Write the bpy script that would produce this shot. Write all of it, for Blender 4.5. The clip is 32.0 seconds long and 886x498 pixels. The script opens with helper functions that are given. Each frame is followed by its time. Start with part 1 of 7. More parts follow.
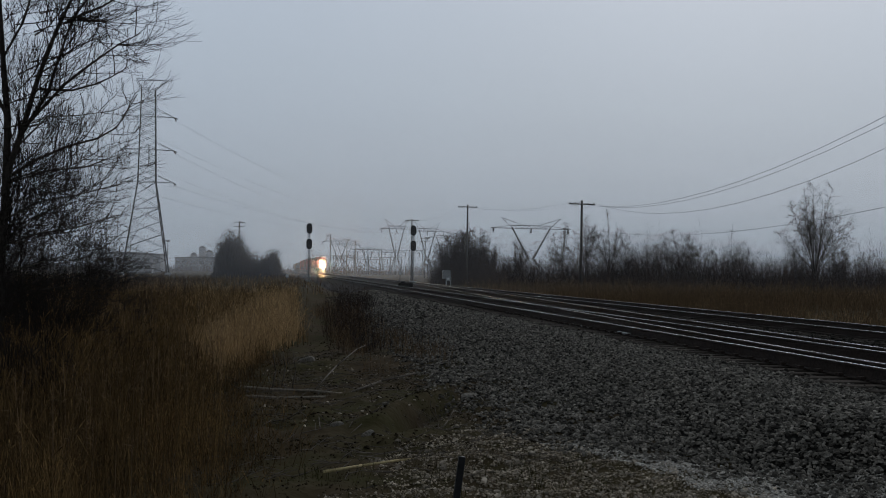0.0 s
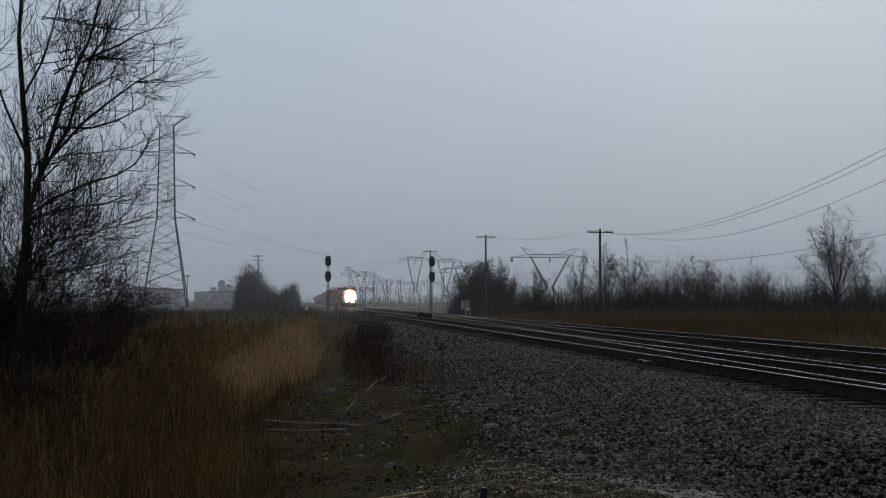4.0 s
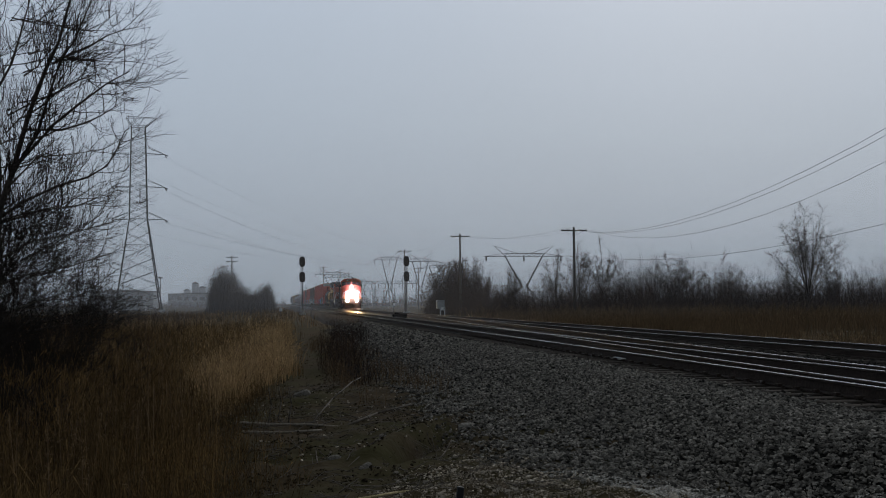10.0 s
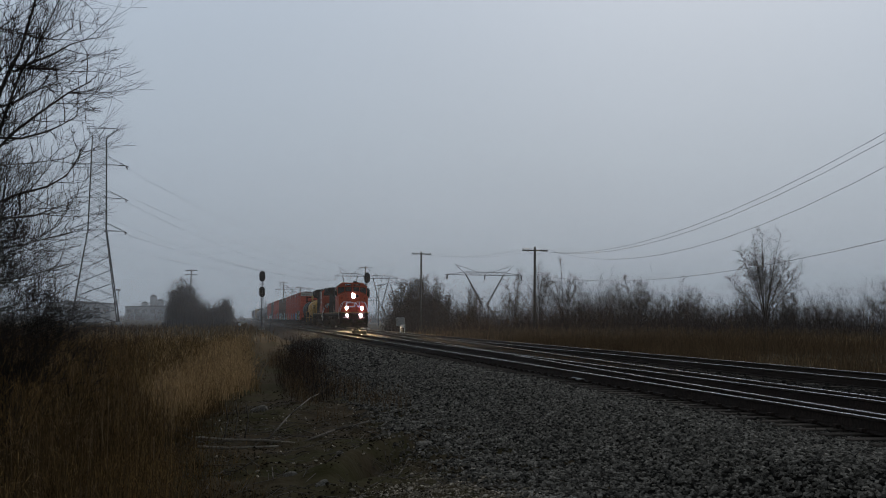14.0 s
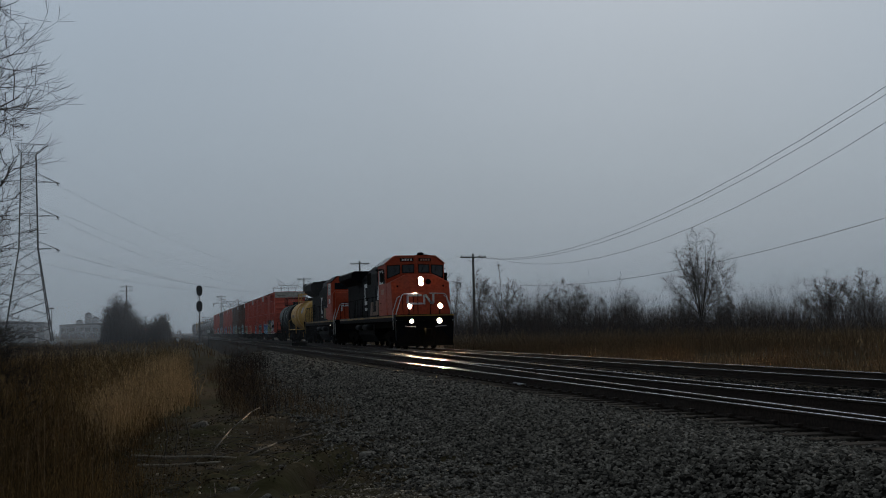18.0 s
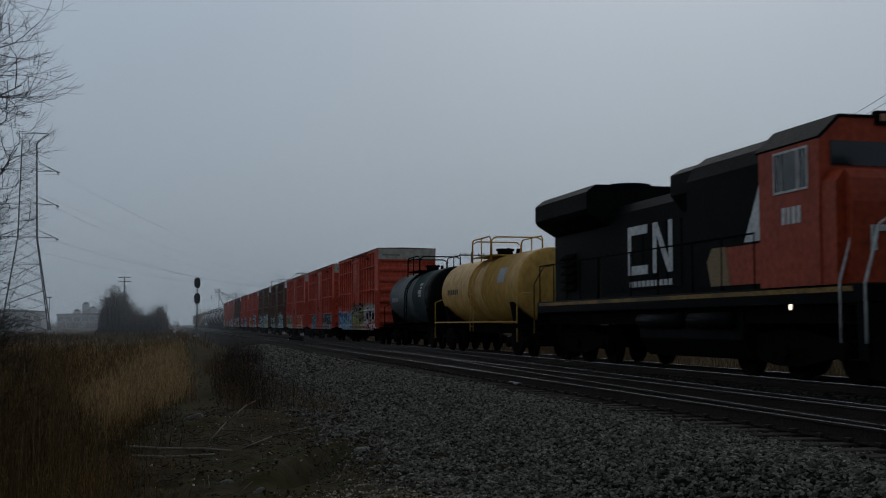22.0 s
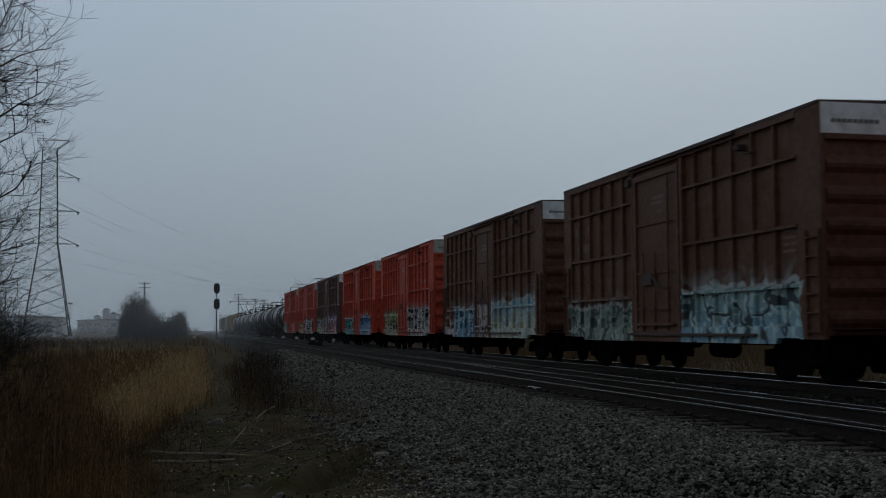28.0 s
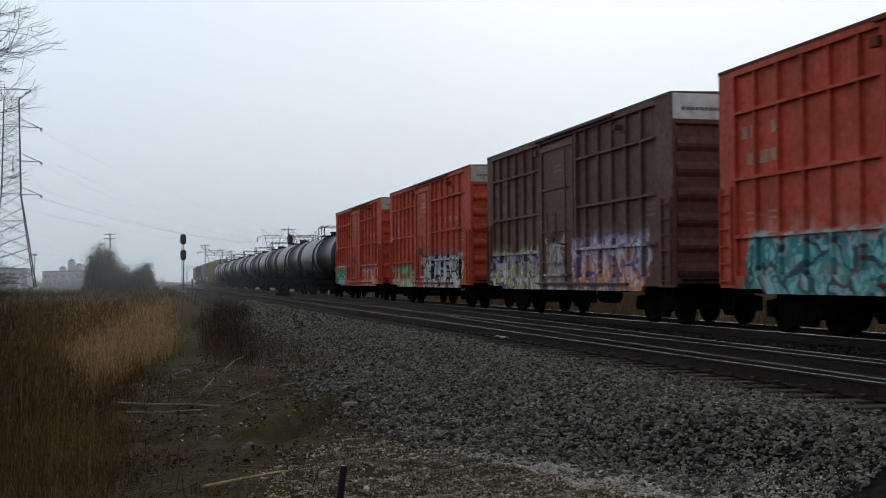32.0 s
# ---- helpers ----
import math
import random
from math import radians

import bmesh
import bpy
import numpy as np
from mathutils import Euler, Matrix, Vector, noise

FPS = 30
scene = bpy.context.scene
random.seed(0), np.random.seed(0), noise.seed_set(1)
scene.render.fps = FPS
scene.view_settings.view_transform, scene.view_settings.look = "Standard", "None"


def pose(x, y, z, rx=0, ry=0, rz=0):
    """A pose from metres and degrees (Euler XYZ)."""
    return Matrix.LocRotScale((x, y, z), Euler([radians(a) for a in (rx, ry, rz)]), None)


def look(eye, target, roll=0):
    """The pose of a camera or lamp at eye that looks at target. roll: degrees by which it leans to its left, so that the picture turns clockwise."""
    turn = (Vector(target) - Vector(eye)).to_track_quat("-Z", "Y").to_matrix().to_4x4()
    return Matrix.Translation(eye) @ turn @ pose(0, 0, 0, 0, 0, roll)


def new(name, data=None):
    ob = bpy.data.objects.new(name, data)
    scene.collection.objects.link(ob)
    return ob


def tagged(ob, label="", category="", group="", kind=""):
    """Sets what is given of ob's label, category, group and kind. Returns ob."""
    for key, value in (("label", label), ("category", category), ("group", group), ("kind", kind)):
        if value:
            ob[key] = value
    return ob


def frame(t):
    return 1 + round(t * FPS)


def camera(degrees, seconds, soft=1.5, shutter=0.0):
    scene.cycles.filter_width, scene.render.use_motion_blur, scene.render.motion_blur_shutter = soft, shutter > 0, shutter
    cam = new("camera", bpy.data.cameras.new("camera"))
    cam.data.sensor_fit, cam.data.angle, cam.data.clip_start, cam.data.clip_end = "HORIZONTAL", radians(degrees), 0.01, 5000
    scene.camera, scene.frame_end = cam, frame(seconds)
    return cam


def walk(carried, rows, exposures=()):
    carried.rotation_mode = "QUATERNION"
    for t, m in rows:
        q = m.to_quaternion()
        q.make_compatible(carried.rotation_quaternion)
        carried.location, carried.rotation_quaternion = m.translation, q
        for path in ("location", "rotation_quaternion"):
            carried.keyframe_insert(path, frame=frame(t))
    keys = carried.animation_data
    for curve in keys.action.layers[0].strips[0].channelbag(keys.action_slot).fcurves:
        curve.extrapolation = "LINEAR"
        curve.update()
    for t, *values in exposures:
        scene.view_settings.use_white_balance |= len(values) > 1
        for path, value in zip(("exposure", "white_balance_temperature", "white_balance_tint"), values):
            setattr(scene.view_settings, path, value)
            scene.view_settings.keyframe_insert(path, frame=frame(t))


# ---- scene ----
cam = camera(42.0, 32.0, soft=1.0, shutter=0.2)
EYE = (0.0, 0.0, 1.063)


def heading(yaw, pitch, roll):
    """The camera's pose: degrees to the right of the track's line, up, and of lean."""
    a, b = radians(yaw), radians(pitch)
    way = Vector((math.sin(a) * math.cos(b), math.cos(a) * math.cos(b), math.sin(b)))
    return look(EYE, Vector(EYE) + way * 10, roll)


# seconds, yaw, pitch, roll
PATH = [
    (0.0, 8.18, 1.13, 0.87),
    (0.5, 8.39, 0.60, 1.30),
    (1.0, 8.62, 0.35, 1.39),
    (1.5, 8.39, 0.39, 1.04),
    (2.0, 8.12, 1.28, 1.18),
    (2.5, 7.36, 0.93, 2.05),
    (3.0, 7.72, 1.38, 2.00),
    (3.5, 6.87, 2.22, 0.34),
    (5.5, 7.89, 2.93, -0.54),
    (6.0, 7.85, 2.73, -0.55),
    (6.5, 7.82, 2.37, -0.62),
    (7.0, 7.78, 1.98, -0.69),
    (7.5, 7.78, 1.89, -0.56),
    (8.0, 7.60, 2.03, -0.64),
    (8.5, 7.62, 2.06, -0.72),
    (9.0, 8.06, 2.40, -0.24),
    (9.5, 8.42, 2.25, -0.32),
    (10.0, 8.53, 2.61, -0.60),
    (10.5, 8.76, 3.02, -0.35),
    (11.0, 9.26, 2.75, -0.58),
    (11.5, 9.62, 2.90, -0.55),
    (12.0, 9.79, 2.80, -0.26),
    (12.5, 9.50, 3.09, -0.34),
    (13.0, 9.52, 3.22, -0.13),
    (13.5, 10.08, 3.31, 0.23),
    (15.5, 11.56, 3.97, 0.22),
    (16.0, 12.95, 3.67, -0.51),
    (16.5, 13.15, 3.78, -1.03),
    (17.0, 13.06, 4.04, -0.99),
    (17.5, 13.19, 3.98, -1.19),
    (18.0, 13.53, 3.88, -1.28),
    (18.5, 13.57, 3.90, -1.34),
    (19.0, 13.54, 3.89, -1.34),
    (19.5, 13.51, 4.08, -1.43),
    (20.0, 13.62, 3.98, -1.52),
    (20.5, 13.75, 4.24, -1.57),
    (21.0, 13.84, 4.54, -1.99),
    (21.5, 13.73, 4.19, -1.72),
    (22.0, 13.58, 3.75, -0.04),
    (22.5, 13.67, 3.14, 0.26),
    (23.0, 14.11, 4.04, -0.26),
    (23.5, 13.37, 4.04, 0.58),
    (24.0, 13.16, 4.14, 0.52),
    (24.5, 13.03, 4.24, 0.20),
    (25.0, 12.92, 4.35, 0.07),
    (25.5, 12.70, 4.25, -0.02),
    (27.5, 12.71, 4.22, -0.12),
    (28.0, 12.66, 3.99, -0.20),
    (28.5, 12.38, 3.46, -0.24),
    (29.0, 12.20, 1.58, -0.19),
    (29.5, 12.13, 0.58, -0.09),
    (30.0, 12.32, 0.31, 0.14),
    (30.5, 12.59, 0.42, 0.30),
    (31.0, 12.95, 0.85, 0.12),
    (31.5, 14.12, 0.92, -0.21),
    (32.0, 14.25, 1.52, -0.38),
]
walk(cam, [(t, heading(a, b, c)) for t, a, b, c in PATH], exposures=[(0,0.03,6500,11),(13.5,0.03,6500,11),(15.5,-0.22,6480,8),(20,-0.32,6400,8),(22,-0.32,6350,8),(24,-0.2,6300,6),(25.5,-0.24,6300,6),(28,-0.28,6280,6),(28.6,-0.28,6300,6),(29,-0.15,6350,6),(30,0.52,6700,10),(30.6,0.72,6750,10),(32,0.86,6820,10)])

# ---- light: a dim overcast winter sky ----
SUN_UP, SUN_TURN = 30, 25
SKY_LOW, SKY_HIGH, SKY_TOP = (0.325, 0.385, 0.45), (0.475, 0.565, 0.68), (0.16, 0.19, 0.225)
world = bpy.data.worlds.new("overcast_sky")
scene.world = world
world.use_nodes = True
wn, wl = world.node_tree.nodes, world.node_tree.links
bg = wn["Background"]
bg.inputs["Strength"].default_value = 1.0
sky = wn.new("ShaderNodeTexSky")
sky.sky_type, sky.sun_disc = "NISHITA", False
sky.sun_elevation, sky.sun_rotation = radians(SUN_UP), radians(SUN_TURN)
sky.air_density, sky.dust_density, sky.ozone_density = 1.0, 6.0, 1.0
dim = wn.new("ShaderNodeMix")
dim.data_type, dim.blend_type = "RGBA", "MULTIPLY"
dim.inputs[0].default_value = 1.0
wl.new(sky.outputs[0], dim.inputs[6])
dim.inputs[7].default_value = (0.06, 0.06, 0.06, 1)
coord = wn.new("ShaderNodeTexCoord")
split = wn.new("ShaderNodeSeparateXYZ")
wl.new(coord.outputs["Generated"], split.inputs[0])
cloud = wn.new("ShaderNodeTexNoise")
cloud.inputs["Scale"].default_value, cloud.inputs["Detail"].default_value = 2.2, 4
wl.new(coord.outputs["Generated"], cloud.inputs["Vector"])
lift = wn.new("ShaderNodeMath")
lift.operation = "MULTIPLY_ADD"
wl.new(cloud.outputs[0], lift.inputs[0])
lift.inputs[1].default_value = 0.16
wl.new(split.outputs["Z"], lift.inputs[2])
ramp = wn.new("ShaderNodeValToRGB")
wl.new(lift.outputs[0], ramp.inputs[0])
els = ramp.color_ramp.elements
els[0].position, els[0].color = 0.05, (*[v * 1.0 for v in SKY_LOW], 1)
els[1].position, els[1].color = 0.45, (*SKY_HIGH, 1)
over = els.new(0.95)
over.color = (*SKY_TOP, 1)
mixsky = wn.new("ShaderNodeMix")
mixsky.data_type = "RGBA"
mixsky.inputs[0].default_value = 0.95
wl.new(dim.outputs[2], mixsky.inputs[6])
wl.new(ramp.outputs[0], mixsky.inputs[7])
# the cloud is brighter on the side where the low sun stands, and duller behind
glow = wn.new("ShaderNodeVectorMath")
glow.operation = "DOT_PRODUCT"
wl.new(coord.outputs["Generated"], glow.inputs[0])
glow.inputs[1].default_value = (math.sin(radians(SUN_TURN)), math.cos(radians(SUN_TURN)), 0)
fade = wn.new("ShaderNodeMapRange")
wl.new(glow.outputs["Value"], fade.inputs[0])
fade.inputs[1].default_value, fade.inputs[2].default_value, fade.inputs[3].default_value, fade.inputs[4].default_value = -0.9, 0.55, 0.6, 1.0
wl.new(mixsky.outputs[2], bg.inputs["Color"])
wl.new(fade.outputs[0], bg.inputs["Strength"])

sun = new("sun", bpy.data.lights.new("sun", "SUN"))
sun.data.energy, sun.data.angle, sun.data.color = 0.5, radians(40), (1.0, 0.97, 0.93)
sun.matrix_world = pose(0, 0, 60, 90 - SUN_UP, 0, 180 - SUN_TURN)


# ---- mesh and material helpers ----
class Shape:
    """Collects vertices and faces of one mesh."""

    def __init__(self):
        self.v, self.f, self.soft = [], [], []

    def face(self, idx, soft=False):
        self.f.append(idx)
        self.soft.append(soft)

    def box(self, x0, x1, y0, y1, z0, z1):
        n = len(self.v)
        self.v += [(x, y, z) for z in (z0, z1) for x, y in ((x0, y0), (x1, y0), (x1, y1), (x0, y1))]
        for q in ((3, 2, 1, 0), (4, 5, 6, 7), (0, 1, 5, 4), (1, 2, 6, 5), (2, 3, 7, 6), (3, 0, 4, 7)):
            self.face([n + i for i in q])
        return self

    def cbox(self, x0, x1, y0, y1, z0, z1, c=0.02):
        """A box with its upright and top edges chamfered."""
        n = len(self.v)
        for z, d in ((z0, 0), (z1 - c, 0), (z1, c)):
            a, b, e, g = x0 + d, x1 - d, y0 + d, y1 - d
            self.v += [(a + c, e, z), (b - c, e, z), (b, e + c, z), (b, g - c, z), (b - c, g, z), (a + c, g, z), (a, g - c, z), (a, e + c, z)]
        for k in range(2):
            for i in range(8):
                j = (i + 1) % 8
                self.face([n + 8 * k + i, n + 8 * k + j, n + 8 * k + 8 + j, n + 8 * k + 8 + i])
        self.face([n + i for i in range(7, -1, -1)])
        self.face([n + 16 + i for i in range(8)])
        return self

    def prism(self, ring, y0, y1, axis="y"):
        """A polygon ring of (x, z), extruded along y; with axis x, a ring of (y, z) along x."""
        n, m = len(self.v), len(ring)
        for w in (y0, y1):
            self.v += [((a, w, b) if axis == "y" else (w, a, b)) for a, b in ring]
        for i in range(m):
            j = (i + 1) % m
            self.face([n + i, n + j, n + m + j, n + m + i])
        self.face([n + i for i in range(m - 1, -1, -1)])
        self.face([n + m + i for i in range(m)])
        return self

    def tube(self, p, q, r0, r1=None, k=8, caps=True, soft=True):
        r1 = r0 if r1 is None else r1
        p, q = Vector(p), Vector(q)
        d = (q - p)
        if d.length < 1e-6:
            return self
        if k == 3 and not caps:
            return self.sliver(p, q, d, r0, r1)
        d.normalize()
        u = d.orthogonal().normalized()
        w = d.cross(u)
        n = len(self.v)
        for c, r in ((p, r0), (q, r1)):
            for i in range(k):
                a = 2 * math.pi * i / k
                self.v.append(tuple(c + u * (r * math.cos(a)) + w * (r * math.sin(a))))
        for i in range(k):
            j = (i + 1) % k
            self.face([n + i, n + j, n + k + j, n + k + i], soft)
        if caps:
            self.face([n + i for i in range(k - 1, -1, -1)])
            self.face([n + k + i for i in range(k)])
        return self

    def sliver(self, p, q, d, r0, r1):
        """A three-sided twig."""
        l = math.hypot(d.x, d.y) or 1.0
        ux, uy = (d.y / l, -d.x / l) if l > 1e-6 else (1.0, 0.0)
        wz = l / (d.length or 1.0)
        n = len(self.v)
        for c, r in ((p, r0), (q, r1)):
            self.v += [(c.x + ux * r, c.y + uy * r, c.z), (c.x - ux * r, c.y - uy * r, c.z), (c.x, c.y, c.z + r * (0.6 + wz))]
        self.f += [[n, n + 1, n + 4, n + 3], [n + 1, n + 2, n + 5, n + 4], [n + 2, n, n + 3, n + 5]]
        self.soft += [True, True, True]
        return self

    def path(self, pts, r, k=6):
        """One bent pipe through all the points."""
        pts = [Vector(p) for p in pts]
        n, last = len(self.v), len(pts) - 1
        u = None
        for i, p in enumerate(pts):
            d = (pts[min(last, i + 1)] - pts[max(0, i - 1)]).normalized()
            u = d.orthogonal().normalized() if u is None else (u - d * u.dot(d)).normalized()
            w = d.cross(u)
            for j in range(k):
                a = 2 * math.pi * j / k
                self.v.append(tuple(p + u * (r * math.cos(a)) + w * (r * math.sin(a))))
        for i in range(last):
            for j in range(k):
                m = (j + 1) % k
                self.face([n + i * k + j, n + i * k + m, n + (i + 1) * k + m, n + (i + 1) * k + j], True)
        self.face([n + j for j in range(k)])
        self.face([n + last * k + j for j in range(k)])
        return self

    def lathe(self, prof, c, axis="y", k=20):
        """Rings of (radius, distance along the axis) about the point c."""
        n = len(self.v)
        for r, h in prof:
            for i in range(k):
                a = 2 * math.pi * i / k
                s, t = r * math.cos(a), r * math.sin(a)
                self.v.append((c[0] + s, c[1] + h, c[2] + t) if axis == "y" else (c[0] + h, c[1] + s, c[2] + t) if axis == "x" else (c[0] + s, c[1] + t, c[2] + h))
        for m in range(len(prof) - 1):
            for i in range(k):
                j = (i + 1) % k
                self.face([n + m * k + i, n + m * k + j, n + (m + 1) * k + j, n + (m + 1) * k + i], True)
        self.face([n + i for i in range(k)])
        self.face([n + (len(prof) - 1) * k + i for i in range(k)])
        return self

    def data(self, name, material):
        me = bpy.data.meshes.new(name)
        me.from_pydata(self.v, [], self.f)
        me.polygons.foreach_set("use_smooth", self.soft)
        for m in material if isinstance(material, (list, tuple)) else [material]:
            me.materials.append(m)
        if len(self.f) > 6000:
            return me
        bm = bmesh.new()
        bm.from_mesh(me)
        bmesh.ops.recalc_face_normals(bm, faces=bm.faces)
        bm.to_mesh(me)
        bm.free()
        return me


def part(name, shape, material, parent=None, label="", kind="", at=None):
    ob = new(name, shape.data(name, material) if isinstance(shape, Shape) else shape)
    ob.parent = parent
    if at is not None:
        ob.matrix_basis = at
    return tagged(ob, label, kind=kind)


def thing(name, label, category, group="", kind="", at=None):
    ob = new(name)
    ob.empty_display_size = 0.3
    if at is not None:
        ob.matrix_basis = at
    return tagged(ob, label, category, group, kind)


def mat(name, col, col2=None, rough=0.8, metal=0.0, scale=1.5, fine=25.0, bump=0.25, spread=(0.35, 0.7), dirt=None, dirt_scale=0.6, dirt_amount=0.5, per_object=0.0, island=0.0, glow=None, glow_power=0.0, stretch=None, spec=0.3):
    m = bpy.data.materials.new(name)
    m.use_nodes = True
    n, l = m.node_tree.nodes, m.node_tree.links
    b = n["Principled BSDF"]
    b.inputs["Roughness"].default_value, b.inputs["Metallic"].default_value = rough, metal
    b.inputs["Specular IOR Level"].default_value = spec
    tc = n.new("ShaderNodeTexCoord")
    src = tc.outputs["Object"]
    if stretch:
        mp = n.new("ShaderNodeMapping")
        mp.inputs["Scale"].default_value = stretch
        l.new(src, mp.inputs[0])
        src = mp.outputs[0]

    def noisy(s, d=5):
        t = n.new("ShaderNodeTexNoise")
        t.inputs["Scale"].default_value, t.inputs["Detail"].default_value = s, d
        l.new(src, t.inputs["Vector"])
        return t.outputs[0]

    def blend(fac, a, c, kind="MIX"):
        x = n.new("ShaderNodeMix")
        x.data_type, x.blend_type = "RGBA", kind
        for sock, val in ((x.inputs[0], fac), (x.inputs[6], a), (x.inputs[7], c)):
            if isinstance(val, bpy.types.NodeSocket):
                l.new(val, sock)
            elif isinstance(val, tuple):
                sock.default_value = (*val, 1)
            else:
                sock.default_value = val
        return x.outputs[2]

    def spreadout(sock, lo, hi):
        r = n.new("ShaderNodeMapRange")
        l.new(sock, r.inputs[0])
        r.inputs[1].default_value, r.inputs[2].default_value = lo, hi
        return r.outputs[0]

    col2 = col2 or tuple(c * 0.6 for c in col)
    big = spreadout(noisy(scale), *spread)
    colour = blend(big, col, col2)
    small = noisy(fine, 3)
    colour = blend(spreadout(small, 0.35, 0.75), colour, tuple(c * 0.65 for c in col2))
    if dirt:
        d = spreadout(noisy(dirt_scale, 6), 1 - dirt_amount - 0.15, 1 - dirt_amount + 0.25)
        colour = blend(d, colour, dirt)
    if per_object or island:
        g = n.new("ShaderNodeObjectInfo") if per_object else n.new("ShaderNodeNewGeometry")
        rnd = g.outputs["Random"] if per_object else g.outputs["Random Per Island"]
        r = n.new("ShaderNodeMapRange")
        l.new(rnd, r.inputs[0])
        w = per_object or island
        r.inputs[3].default_value, r.inputs[4].default_value = 1 - w, 1 + w
        hsv = n.new("ShaderNodeHueSaturation")
        l.new(r.outputs[0], hsv.inputs["Value"])
        l.new(colour, hsv.inputs["Color"])
        colour = hsv.outputs[0]
    l.new(colour, b.inputs["Base Color"])
    rr = spreadout(small, 0.2, 0.8)
    rm = n.new("ShaderNodeMath")
    rm.operation = "MULTIPLY_ADD"
    l.new(rr, rm.inputs[0])
    rm.inputs[1].default_value, rm.inputs[2].default_value = 0.2, max(0.02, rough - 0.1)
    l.new(rm.outputs[0], b.inputs["Roughness"])
    if bump:
        bp = n.new("ShaderNodeBump")
        bp.inputs["Strength"].default_value, bp.inputs["Distance"].default_value = bump, 0.02
        l.new(small, bp.inputs["Height"])
        l.new(bp.outputs[0], b.inputs["Normal"])
    if glow:
        b.inputs["Emission Color"].default_value = (*glow, 1)
        b.inputs["Emission Strength"].default_value = glow_power
    return m


# bed much darker than its stones: shade in their gaps is put into the colour
BALLAST = mat("crushed_stone_gap_shade", (0.026, 0.0235, 0.019), (0.012, 0.011, 0.0095), rough=0.95, scale=3, fine=14, bump=1.0, spec=0.05)
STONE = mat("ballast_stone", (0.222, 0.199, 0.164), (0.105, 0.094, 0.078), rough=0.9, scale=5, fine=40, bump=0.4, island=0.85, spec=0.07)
EARTH = mat("damp_earth", (0.046, 0.033, 0.018), (0.088, 0.063, 0.037), rough=0.98, scale=1.3, fine=12, bump=1.0, dirt=(0.040, 0.043, 0.013), dirt_scale=0.7, dirt_amount=0.42, spec=0.02)
PALE = mat("pale_gravel", (0.66, 0.62, 0.54), (0.46, 0.42, 0.36), rough=0.95, scale=4, fine=30, bump=0.5, island=0.4, spec=0.08)
RAIL = mat("rail_steel", (0.045, 0.031, 0.024), (0.028, 0.021, 0.017), rough=0.8, spec=0.1, scale=2, fine=30)
HEAD = mat("polished_railhead", (0.52, 0.52, 0.525), (0.38, 0.38, 0.385), rough=0.16, metal=1.0, scale=3, fine=60, bump=0.05)
TIE = mat("weathered_tie", (0.075, 0.062, 0.05), (0.045, 0.037, 0.03), rough=0.95, scale=2, fine=20, bump=0.6, spec=0.06, per_object=0.35, stretch=(0.3, 3, 3))
PLATE = mat("galvanised_plate", (0.45, 0.45, 0.46), (0.3, 0.29, 0.28), rough=0.45, metal=0.8)
BLACK = mat("black_paint", (0.0045, 0.0047, 0.0052), (0.0075, 0.0075, 0.0078), rough=0.6, scale=0.8, fine=12, bump=0.08, dirt=(0.014, 0.013, 0.011), dirt_amount=0.3, spec=0.03)
SOOT = mat("sooty_steel", (0.0060, 0.0054, 0.0048), (0.011, 0.0095, 0.008), rough=0.95, spec=0.01, scale=1.2, fine=15, bump=0.2)
RED = mat("locomotive_red", (0.46, 0.072, 0.026), (0.38, 0.058, 0.024), rough=0.5, spec=0.15, scale=0.7, fine=8, bump=0.05, dirt=(0.2, 0.07, 0.05), dirt_amount=0.3)
WHITE = mat("white_paint", (0.75, 0.75, 0.73), (0.6, 0.6, 0.58), rough=0.5, scale=1, fine=10, bump=0.05)
YELLOW = mat("yellow_stripe", (0.42, 0.235, 0.03), (0.14, 0.085, 0.03), rough=0.6, scale=0.9, spread=(0.4, 0.6))
GLASS = mat("cab_glass", (0.008, 0.010, 0.012), (0.014, 0.016, 0.018), rough=0.06, bump=0.0, spec=0.45)
LAMP = mat("headlight_glow", (1, 0.9, 0.7), rough=0.3, bump=0, glow=(1.0, 0.66, 0.34), glow_power=36000)
LAMP_MID = mat("headlight_soft", (1, 0.9, 0.7), rough=0.3, bump=0, glow=(1.0, 0.7, 0.38), glow_power=14000)
LAMP_OUT = mat("headlight_turned_aside", (1, 0.9, 0.7), rough=0.3, bump=0, glow=(1.0, 0.74, 0.46), glow_power=4500)
TINY = mat("marker_glow", (1, 0.95, 0.85), rough=0.3, bump=0, glow=(1.0, 0.86, 0.65), glow_power=2.2)
REDGLOW = mat("red_signal_glow", (1, 0.1, 0.05), rough=0.3, bump=0, glow=(1.0, 0.12, 0.06), glow_power=2.0)

# ---- the ground ----
FAR_X, NEAR_X, NEAR_Z = 12.66, 7.45, 0.066


def smooth(a, b, t):
    t = min(1.0, max(0.0, (t - a) / (b - a)))
    return t * t * (3 - 2 * t)


def toe(y):
    """Where the ballast shoulder ends, on the camera's side."""
    return 2.5 + 0.9 * smooth(12, 60, y) + 2.2 * smooth(12.2, 7.6, y) + 0.25 * noise.noise((y * 0.35, 3, 0))


